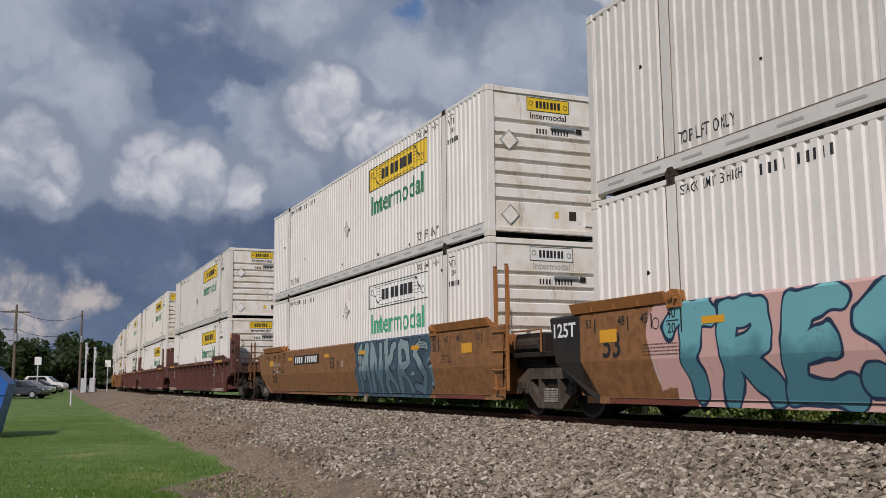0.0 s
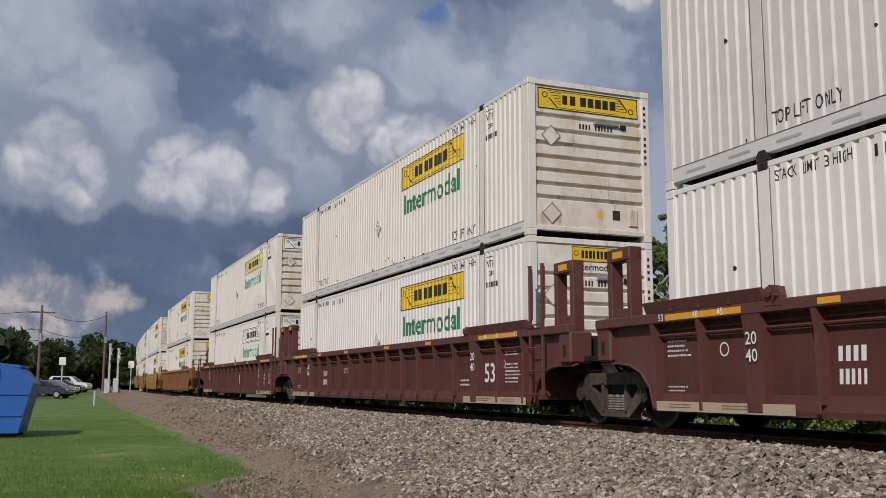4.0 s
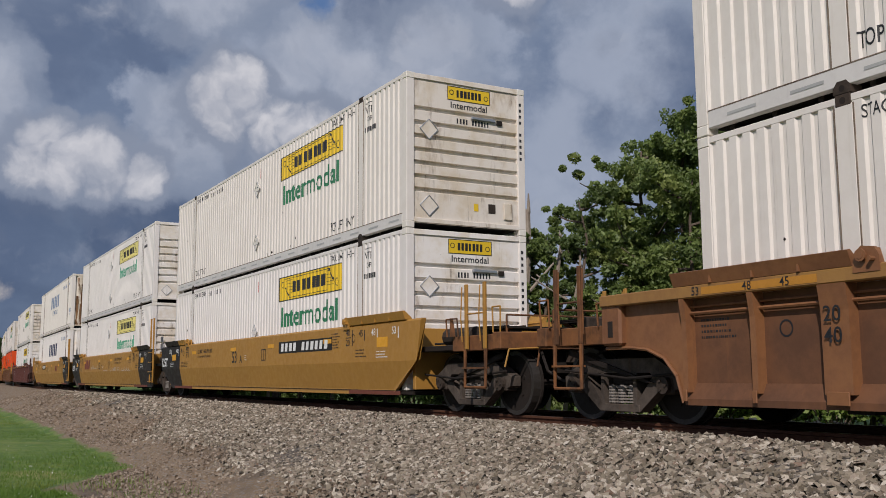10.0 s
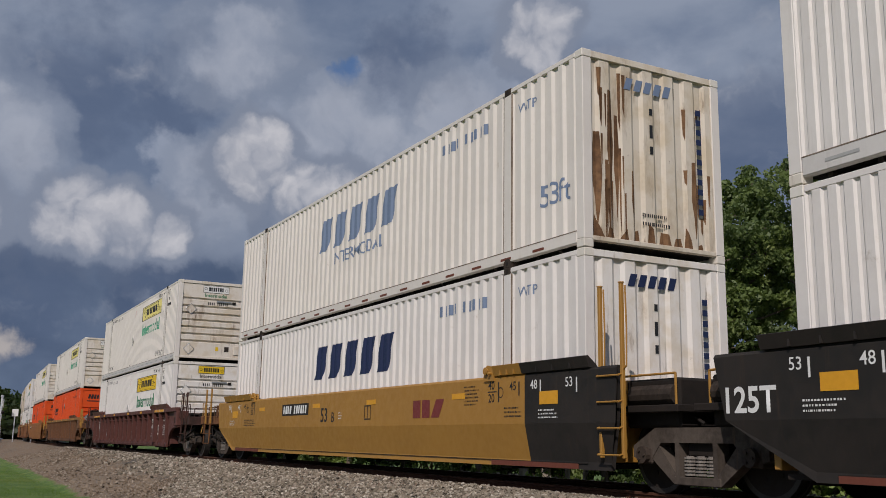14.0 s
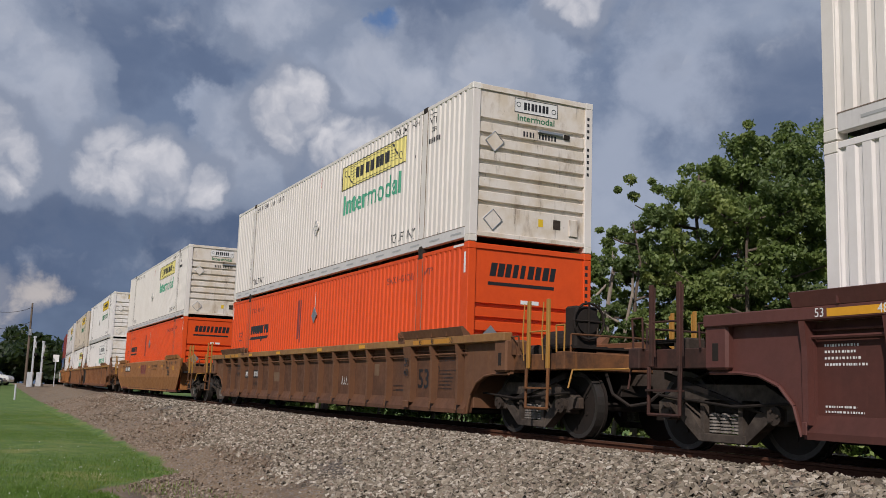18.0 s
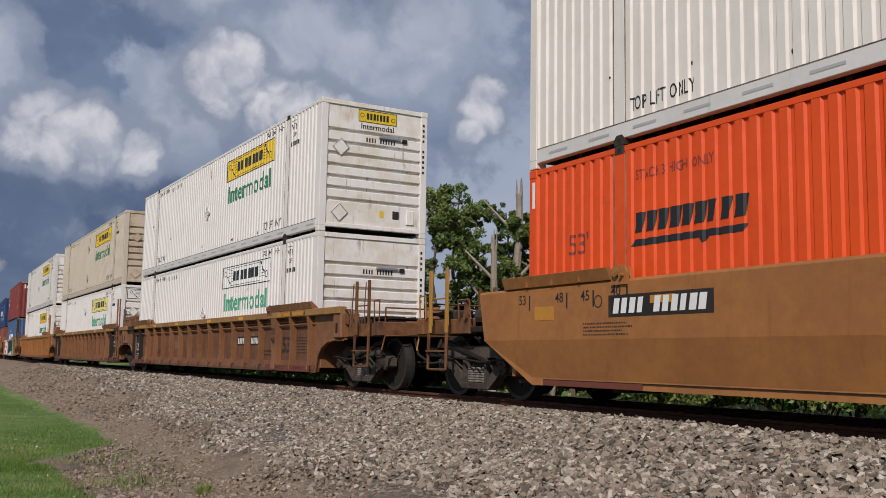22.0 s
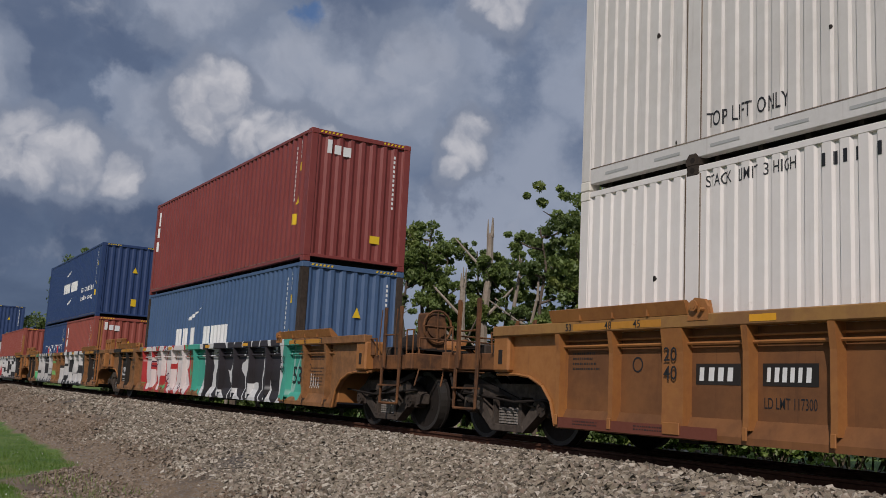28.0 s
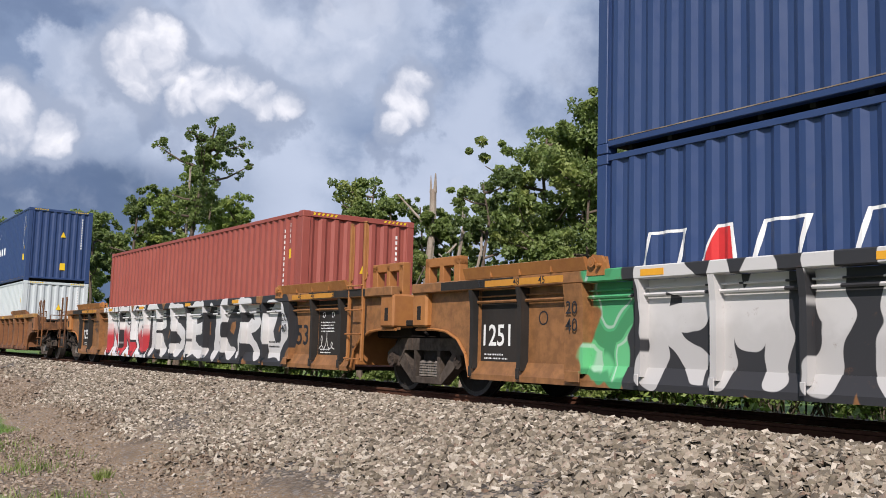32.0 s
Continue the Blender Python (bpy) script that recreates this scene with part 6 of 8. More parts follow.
    for i in range(9):
        box(bm, e * 10.45, e * 11.2, -1.2 + i * 0.3 - 0.012, -1.2 + i * 0.3 + 0.012, 1.325, 1.345)
    part("crossover_walkway", bm, NEAR_BLACK, car, "dark grated walkway over the coupler")
    for s in (-1, 1):
        part("walkway_bracket", one(prism, [(e * 10.5, 1.09), (e * 10.58, 1.09), (e * 11.1, 1.30), (e * 10.95, 1.30)], s * 1.1, s * 1.06), mat, car)
        part("corner_brace", one(prism, [(e * 9.72, 1.22), (e * 9.80, 1.22), (e * 9.72, 1.52)], s * 1.30, s * 1.36), mat, car)
        part("step_hanger", one(box, e * 10.235, e * 10.275, s * 1.385, s * 1.415, 0.42, 1.0, 0.006), mat, car)
        part("step_hanger", one(box, e * 10.83, e * 10.87, s * 1.385, s * 1.415, 0.42, 1.0, 0.006), mat, car)
    part("cut_lever", one(pipe, [(e * 11.33, -1.36, 0.72), (e * 11.35, -1.30, 0.98), (e * 11.36, -0.5, 1.02), (e * 11.5, -0.15, 1.06), (e * 11.6, -0.05, 1.1)], 0.014), tall_mat, car, "bent uncoupling lever")
    part("hand_loop", one(pipe, [(e * 11.22, -1.36, 1.24), (e * 11.24, -1.37, 1.62), (e * 11.02, -1.37, 1.62), (e * 11.02, -1.36, 1.24)], 0.013), tall_mat, car)
    part("hand_loop", one(pipe, [(e * 9.95, -1.34, 1.22), (e * 9.95, -1.36, 1.5), (e * 9.6, -1.36, 1.5), (e * 9.6, -1.34, 1.22)], 0.013), mat, car)
    part("air_reservoir", one(tube, (e * 9.0, -0.95, 1.24), (e * 9.9, -0.95, 1.24), 0.15, 12), GREASE, car, "dark air tank on the deck")
    part("valve_box", one(box, e * 10.35, e * 10.62, -1.2, -0.92, 1.09, 1.36, 0.02), GREASE, car)
    part("slack_lever", one(prism, [(e * 9.2, 0.5), (e * 9.32, 0.5), (e * 10.9, 0.86), (e * 10.9, 0.95)], -1.12, -1.08), NEAR_BLACK, car)
    part("brake_rod", one(pipe, [(e * 8.5, -1.15, 0.62), (e * 9.6, -1.16, 0.55), (e * 11.0, -1.12, 0.66)], 0.018), NEAR_BLACK, car)
    part("hose_loop", one(pipe, [(e * 11.2, -0.62, 0.98), (e * 11.4, -0.64, 0.66), (e * 11.62, -0.5, 0.5), (e * 11.8, -0.32, 0.55), (e * 11.92, -0.2, 0.7)], 0.024), NEAR_BLACK, car, "black rubber air hose")
    rng = random.Random(int(e) + 5)
    for i in range(3):
        y = -1.0 + i * 0.35
        part("brake_pipe", one(pipe, [(e * 8.6, y, 1.14 + i * 0.05), (e * 9.6, y, 1.14 + i * 0.05), (e * 10.2, y + 0.15, 1.0), (e * 11.0, y + 0.2, 0.75 + rng.uniform(0, 0.1))], 0.02), NEAR_BLACK, car)


def joint_end(car, e, mat, style, front):
    """Deck and castings where two platforms share a truck."""
    part("end_deck", one(box, e * 8.5, e * 9.75, -1.22, 1.22, 0.98, 1.07, 0.01), NEAR_BLACK, car, "dark steel end deck")
    part("end_frame", one(box, e * 8.62, e * 9.62, -1.06, 1.06, 0.80, 1.40, 0.03), NEAR_BLACK, car, "dark steel end frame over the shared truck")
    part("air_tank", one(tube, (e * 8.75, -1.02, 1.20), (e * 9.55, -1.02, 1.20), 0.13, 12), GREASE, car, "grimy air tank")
    part("joint_casting", one(box, e * 8.5, e * (9.86 if front else 9.6), -0.35, 0.35, 0.72, 0.99, 0.03), NEAR_BLACK, car)
    if front:
        part("joint_pin", one(tube, (e * JOINT, 0, 0.95), (e * JOINT, 0, 1.16), 0.2, 14), GREASE, car)
    if style == "tall":
        for s in (-1, 1):
            x = 9.32
            bm = one(box, e * (x - 0.33), e * (x - 0.23), s * 1.12, s * 1.32, 1.07, 2.60, 0.01)
            box(bm, e * (x + 0.18), e * (x + 0.30), s * 1.12, s * 1.32, 1.07, 2.60, 0.01)
            box(bm, e * (x - 0.33), e * (x + 0.30), s * 1.11, s * 1.33, 2.42, 2.62, 0.015)
            box(bm, e * (x - 0.33), e * (x + 0.30), s * 1.13, s * 1.31, 1.07, 1.72, 0.01)
            part("stack_guide", bm, mat, car, "tall steel guide with an open middle")
            part("reflector", one(box, e * (x - 0.15), e * (x + 0.12), s * 1.331, s * 1.336, 2.47, 2.57), AMBER, car)
    else:
        for s in (-1, 1):
            bm = bmesh.new()
            for x0, x1, z0, z1 in ((8.80, 8.95, 1.07, 1.92), (9.22, 9.32, 1.5, 1.92), (9.58, 9.70, 1.07, 1.92), (8.80, 9.70, 1.82, 1.95), (8.80, 9.70, 1.07, 1.52)):
                box(bm, e * x0, e * x1, s * 1.14, s * 1.28, z0, z1, 0.008)
            tube(bm, (e * 9.08, s * 1.21, 1.34), (e * 9.08, s * 1.36, 1.34), 0.12, 10)
            if style == "low":
                part("stack_guide", bm, mat, car, "low steel guide with open windows")
            else:
                bm.free()
            part("deck_rail", one(pipe, [(e * 8.6, s * 1.1, 1.07), (e * 8.6, s * 1.1, 1.45), (e * 9.6, s * 1.1, 1.45), (e * 9.6, s * 1.1, 1.07)], 0.016), mat, car)
    for i in range(3):
        y = -0.9 + i * 0.3
        part("brake_pipe", one(pipe, [(e * 8.55, y, 1.12), (e * 9.2, y, 1.16), (e * 9.75, y + 0.1, 0.85)], 0.022), NEAR_BLACK, car)


def common_well(car, mat):
    for e in (-1, 1):
        part("bulkhead", one(box, e * 8.36, e * 8.46, -1.32, 1.32, 0.36, 1.42, 0.01), mat, car)
    part("well_floor", one(box, -8.3, 8.3, -1.30, 1.30, 0.275, 0.33), NEAR_BLACK, car)
    bm = bmesh.new()
    for x in (-6.1, -2.0, 2.0, 6.1):
        box(bm, x - 0.15, x + 0.15, -1.3, 1.3, 0.22, 0.275)
    tagged(part("floor_beam", bm, NEAR_BLACK, car), kind="stuff")


CHALK = plain("white_chalk", (0.62, 0.60, 0.57), 0.8)
SCRAWLS = {13: (1.2, 1.9, 0.75, 0.3, 4), 25: (6.25, 6.8, 0.42, 0.22, 3), 23: (7.15, 7.6, 0.6, 0.3, 4), 27: (7.15, 7.7, 0.6, 0.3, 3), 15: (2.2, 2.6, 0.7, 0.2, 3)}


def ribbed_car(label, mat, front, rear, joint_style, sides=None, number_seed=1, dark_end=False, tan=None, brake=False, post_mat=None):
    car = tagged(new("well_car"), label, "railway car", "well cars of the train")
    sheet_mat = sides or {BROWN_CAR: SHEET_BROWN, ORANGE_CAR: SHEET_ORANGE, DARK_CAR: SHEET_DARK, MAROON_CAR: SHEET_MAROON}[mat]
    chord_mat = sides or (mat if mat is MAROON_CAR else CHORD_YELLOW)
    side_mat = sides or mat
    post_mat = post_mat or mat
    common_well(car, mat)
    xs = [8.077 - 1.02 * k for k in range(17)]
    for s in (-1, 1):
        m = side_mat if s < 0 else mat
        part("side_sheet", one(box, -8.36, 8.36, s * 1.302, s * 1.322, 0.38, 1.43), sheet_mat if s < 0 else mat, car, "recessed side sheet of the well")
        part("top_chord", one(box, -9.72, 9.72, s * 1.33, s * 1.492, 1.43, 1.57, 0.012), chord_mat if s < 0 else mat, car, "square top chord")
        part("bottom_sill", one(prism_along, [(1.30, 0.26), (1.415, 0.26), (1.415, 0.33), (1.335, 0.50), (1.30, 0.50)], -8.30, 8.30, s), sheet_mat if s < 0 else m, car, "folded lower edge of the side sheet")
        part("air_line", one(tube, (-8.3, s * 1.38, 1.27), (8.3, s * 1.38, 1.27), 0.02, 6), m, car)
        part("air_line", one(tube, (-8.3, s * 1.37, 1.34), (8.3, s * 1.37, 1.34), 0.012, 6), m, car)
        for k, x in enumerate(xs):
            wide = 0.16 if k in (2, 14) else 0.038
            def rib(x=x, wide=wide, s=s):
                bm = bmesh.new()
                prof = [(1.322, 0.40), (1.452, 0.40), (1.448, 0.60), (1.452, 1.18), (1.489, 1.43), (1.322, 1.43)]
                a = [bm.verts.new((-wide, s * y, z)) for y, z in prof]
                b = [bm.verts.new((wide, s * y, z)) for y, z in prof]
                bm.faces.new(a)
                bm.faces.new(b[::-1])
                for i in range(6):
                    bm.faces.new((a[i], a[(i + 1) % 6], b[(i + 1) % 6], b[i]))
                box(bm, -wide * 0.8, wide * 0.8, s * 1.456, s * 1.475, 0.30, 0.43, 0.006)
                return bm
            black = s < 0 and ((dark_end is True and k < 2) or (dark_end and k > 14))
            if black:
                o = part("side_post", shared("side_post%d%d" % (s, wide > 0.1), rib, BLACK_CAR), BLACK_CAR, car, "black painted side post")
                o.matrix_basis = pose(x, 0, 0)
            elif sides and s < 0:
                bm = rib()
                bmesh.ops.translate(bm, vec=(x, 0, 0), verts=bm.verts)
                part("side_post", bm, m, car)
            else:
                o = part("side_post", shared("side_post%d%d" % (s, wide > 0.1), rib, m), m, car)
                o.matrix_basis = pose(x, 0, 0)
        for e in (-1, 1):
            part("container_guide", guide_bm(e * 5.95, e * 8.35, s), mat, car, "flared container guide lip")
            part("locking_hook", hook_bm(e * 5.80, s), mat, car)
            arch = [(e * x, z) for x, z in ((8.20, 0.28), (8.36, 0.28), (8.46, 0.58), (8.66, 0.78), (8.95, 0.89), (9.25, 0.92), (9.72, 0.92), (9.72, 1.34), (9.45, 1.43), (8.20, 1.43))]
            part("end_plate", one(prism, arch, s * 1.30, s * 1.366), m, car, "arched end plate over the truck")
            part("arch_flange", one(pipe, [(e * x, s * 1.385, z) for x, z in ((8.36, 0.28), (8.46, 0.58), (8.66, 0.78), (8.95, 0.89), (9.25, 0.92), (9.72, 0.92))], 0.022), mat, car)
            bm = one(box, e * 9.36, e * 9.74, s * 1.05, s * 1.46, 0.95, 1.46, 0.03)
            part("jacking_post", bm, mat, car)
            part("jacking_slot", one(box, e * 9.50, e * 9.60, s * 1.455, s * 1.464, 1.05, 1.25, 0.004), NEAR_BLACK, car)
            part("reflector", one(box, e * 6.35, e * 7.9, s * 1.492, s * 1.496, 1.455, 1.535), AMBER if mat is MAROON_CAR else DULL_AMBER, car, "amber reflective strip")
    y_sheet, y_chord, y_post = -1.325, -1.4955, -1.479
    for x in (-5.1, -2.4, 0.9, 3.6):
        part("reflector", one(box, x, x + 0.33, -1.492, -1.496, 1.46, 1.53), AMBER, car)
    ink = WHITE_INK if mat is MAROON_CAR else INK
    for e in (-1, 1):
        x = 6.037 if e > 0 else 8.077 - 1.02 * 14
        mark("lettering", on_plane(joined(moved(word_bm("20", 0.15, 0.006), x - 0.11, 1.08), moved(word_bm("40", 0.15, 0.006), x - 0.11, 0.88)), y_post), ink, car, "numbers 20 and 40")
        mark("lettering", on_plane(joined(moved(word_bm("53", 0.09, 0.004), e * 7.95 - 0.1, 1.455), moved(word_bm("48", 0.09, 0.004), e * 7.2 - 0.1, 1.455), moved(word_bm("45", 0.09, 0.004), e * 6.7 - 0.1, 1.455)), y_chord - 0.003), ink, car)
    mark("lettering", on_plane(moved(word_bm("53", 0.36, 0.012), 6.27, 0.66), y_sheet), ink, car, "large number 53")
    mark("small_print", on_plane(joined(one(lines, 7.14, 7.8, 0.62, 1.0, 6, number_seed), one(lines, 7.14, 7.75, 1.12, 1.22, 2, number_seed + 1)), y_sheet), WHITE_INK if dark_end is True else ink, car, "small print")
    mark("small_print", on_plane(joined(one(lines, 5.1, 5.65, 0.55, 0.72, 2, number_seed), one(lines, -8.1, -7.55, 0.95, 1.2, 4, 3), one(ring, -6.9, 1.05, 0.09, 0.02), one(ring, 7.1, 1.0, 0.07, 0.015)), y_sheet), ink, car)
    if mat is MAROON_CAR:
        nx = -5.02
        mark("number_mark", on_plane(joined(one(bars, nx, nx + 0.42, 0.86, 1.02, 4, number_seed, 0.01, 0.6), one(bars, nx, nx + 0.42, 0.62, 0.78, 5, number_seed + 1, 0.01, 0.6)), y_sheet), WHITE_INK, car)
        mark("lettering", on_plane(moved(word_bm("LD LMT", 0.13, 0.003, 0.55), -2.94, 0.95), y_sheet), WHITE_INK, car, "white words LD LMT")
        if number_seed == 5:
            mark("lettering", on_plane(moved(word_bm("A", 0.26, 0.014), 0.28, 0.92), y_sheet), WHITE_INK, car, "white letter A")
            box_ = joined(*[one(rect, *q) for q in ((2.34, 2.80, 0.80, 0.812), (2.34, 2.80, 1.18, 1.192), (2.34, 2.352, 0.80, 1.19), (2.79, 2.80, 0.80, 1.19))])
            mark("chalk_drawing", on_plane(joined(box_, one(ring, 2.50, 0.92, 0.09, 0.012), one(ring, 2.65, 0.91, 0.09, 0.012), one(scrawl, 2.36, 2.82, 0.66, 0.09, 6, 3)), y_sheet - 0.006), CHALK, car, "chalk drawing in a square")
            tally = joined(*[one(rect, 3.40 + 0.045 * i, 3.41 + 0.045 * i, 0.66, 0.80) for i in range(12)], one(rect, 3.38, 3.95, 0.70, 0.71), one(rect, 3.38, 3.95, 0.76, 0.77))
            mark("chalk_drawing", on_plane(joined(tally, one(scrawl, 3.42, 3.85, 0.88, 0.13, 4, 8), one(scrawl, 3.42, 3.75, 1.08, 0.12, 3, 9)), y_sheet - 0.006), CHALK, car, "chalk tally and scrawl")
            mark("label_plate", on_plane(one(rect, 4.5, 4.85, 0.9, 1.14), y_sheet), TAN, car, "tan label plate")
        if number_seed == 9:
            mark("lettering", on_plane(moved(word_bm("B", 0.36, 0.014), 1.14, 0.68), y_sheet), WHITE_INK, car, "white letter B")
    elif number_seed in (21, 15, 17):
        for nx, wd, n_ in ((-5.98, 0.62, 4), (-5.08, 0.66, 6)) if number_seed != 17 else ((3.06, 0.62, 4), (4.07, 0.66, 6)):
            mark("number_patch", on_plane(one(rect, nx, nx + wd, 0.84, 1.06), y_sheet), BLACK_CAR, car, "black patch under a car number")
            mark("number_mark", on_plane(one(bars, nx + 0.05, nx + wd - 0.05, 0.88, 1.02, n_, number_seed, 0.01, 0.6), y_sheet - 0.003), WHITE_INK, car)
    if mat is not MAROON_CAR and not sides:
        mark("lettering", on_plane(moved(word_bm("LD LMT 117300", 0.11, 0.002, 0.62), -5.06, 0.62), y_sheet), INK, car, "faded load limit words")
    if number_seed == 11:
        for x0, x1, z0, z1 in ((3.46, 3.86, 0.76, 1.10), (4.2, 4.62, 0.76, 1.10)):
            mark("logo_block", on_plane(one(rect, x0, x1, z0, z1), y_sheet), TAN, car, "faded pale logo block")
    if number_seed in SCRAWLS:
        x0, x1, z, h, n_ = SCRAWLS[number_seed]
        mark("chalk_scrawl", on_plane(one(scrawl, x0, x1, z, h, n_, number_seed), y_sheet - 0.006), CHALK, car, "white chalk scrawl")
    for px, pw, pz in ((xs[11] + 0.12, 0.5, 0.75), (xs[4] + 0.12, 0.25, 0.9)):
        if sides or mat is MAROON_CAR:
            continue
        mark("label_plate", on_plane(one(rect, px, px + pw, pz, pz + 0.24), y_sheet), DULL_TAN, car, "faded tan label plate")
    if dark_end or mat is MAROON_CAR:
        word = "1251" if rear == "joint" or number_seed % 2 else "125T"
        if dark_end:
            for e in (-1, 1):
                if dark_end == "rear" and e > 0:
                    continue
                mark("black_panel", on_plane(one(rect, 7.113 if e > 0 else -8.187, 8.02 if e > 0 else -7.28, 0.41, 1.42), y_sheet - 0.001), BLACK_CAR, car, "black painted panel")
                mark("black_panel", on_plane(one(rect, 7.0 if e > 0 else -8.94, 8.94 if e > 0 else -7.3, 1.445, 1.558), -1.4935), BLACK_CAR, car, "black painted end of the chord")
                if e > 0:
                    mark("small_print", on_plane(joined(one(lines, 7.2, 7.75, 0.86, 1.06, 4, number_seed), one(lines, 7.2, 7.6, 0.50, 0.60, 2, number_seed + 2), one(ring, 7.3, 1.18, 0.05, 0.012), one(ring, 7.62, 1.18, 0.05, 0.012)), y_sheet - 0.004), WHITE_INK, car)
        if dark_end:
            mark("lettering", on_plane(moved(word_bm("1251", 0.28, 0.014, 0.58), -8.13, 0.70), y_sheet - 0.004), WHITE_INK, car, "white number 1251")
        mark("small_print", on_plane(one(lines, -8.1, -7.6, 0.45, 0.60, 3, number_seed), y_sheet - 0.004), WHITE_INK, car)
    if tan:
        for e in (-1, 1):
            part("jacking_stripe", one(box, e * 5.55, e * 8.2, -1.456, -1.461, 0.275, 0.40), tan, car, "tan jacking stripe with small print")
            mark("small_print", on_plane(joined(one(lines, e * 6.5 - 0.3, e * 6.5 + 0.3, 0.30, 0.37, 2, 2), one(lines, e * 7.6 - 0.3, e * 7.6 + 0.3, 0.30, 0.37, 2, 4)), -1.464), INK, car)
    for e, kind in ((1, front), (-1, rear)):
        if kind == "coupler":
            coupler_end(car, e, mat, brake and e > 0, post_mat)
            if joint_style == "tall":
                for s in (-1, 1):
                    bm = one(box, e * 8.50, e * 8.82, s * 1.02, s * 1.28, 1.57, 2.55, 0.012)
                    box(bm, e * 8.90, e * 9.16, s * 1.02, s * 1.24, 1.57, 2.50, 0.012)
                    g = part("stack_guide", bm, mat, car, "tall steel guide with round holes")
                    for x, z in ((8.66, 1.86), (8.66, 2.2), (9.03, 1.86), (9.03, 2.2)):
                        part("guide_hole", one(tube, (e * x, s * 1.2, z), (e * x, s * 1.285, z), 0.085, 12), NEAR_BLACK, g)
                    part("reflector", one(box, e * 8.54, e * 8.78, s * 1.281, s * 1.286, 2.40, 2.52), AMBER, car)
        else:
            joint_end(car, e, mat, joint_style, e > 0)
    if front == "joint":
        ladder(car, 8.42, 8.86, -1.47, 0.42, 2.62, 1.62, mat)
    add_truck(car, -JOINT)
    if front == "coupler":
        add_truck(car, JOINT)
    return car


def smooth_side(car, s, x0, x1, cut0, cut1, mat, name, label=""):
    """Upper side panel and the lower one that leans in; cut: how far the lower edge falls short at each end."""
    def make():
        bm = bmesh.new()
        ring_ = []
        for (xt, xb) in ((x0, x0 + cut0), (x1, x1 - cut1)):
            xm = xt + (xb - xt) * 0.12
            sec = [(xt, 1.36, 1.57), (xt, 1.44, 1.57), (xt, 1.47, 1.535), (xm, 1.47, 0.86), (xb, 1.365, 0.36), (xb, 1.375, 0.26), (xb, 1.31, 0.26), (xm, 1.40, 0.88)]
            ring_.append([bm.verts.new((x, s * y, z)) for x, y, z in sec])
        a, b = ring_
        n = len(a)
        for i in range(n):
            bm.faces.new((a[i], a[(i + 1) % n], b[(i + 1) % n], b[i]))
        bm.faces.new(a)
        bm.faces.new(b[::-1])
        return bm
    return part(name, make(), mat, car, label)


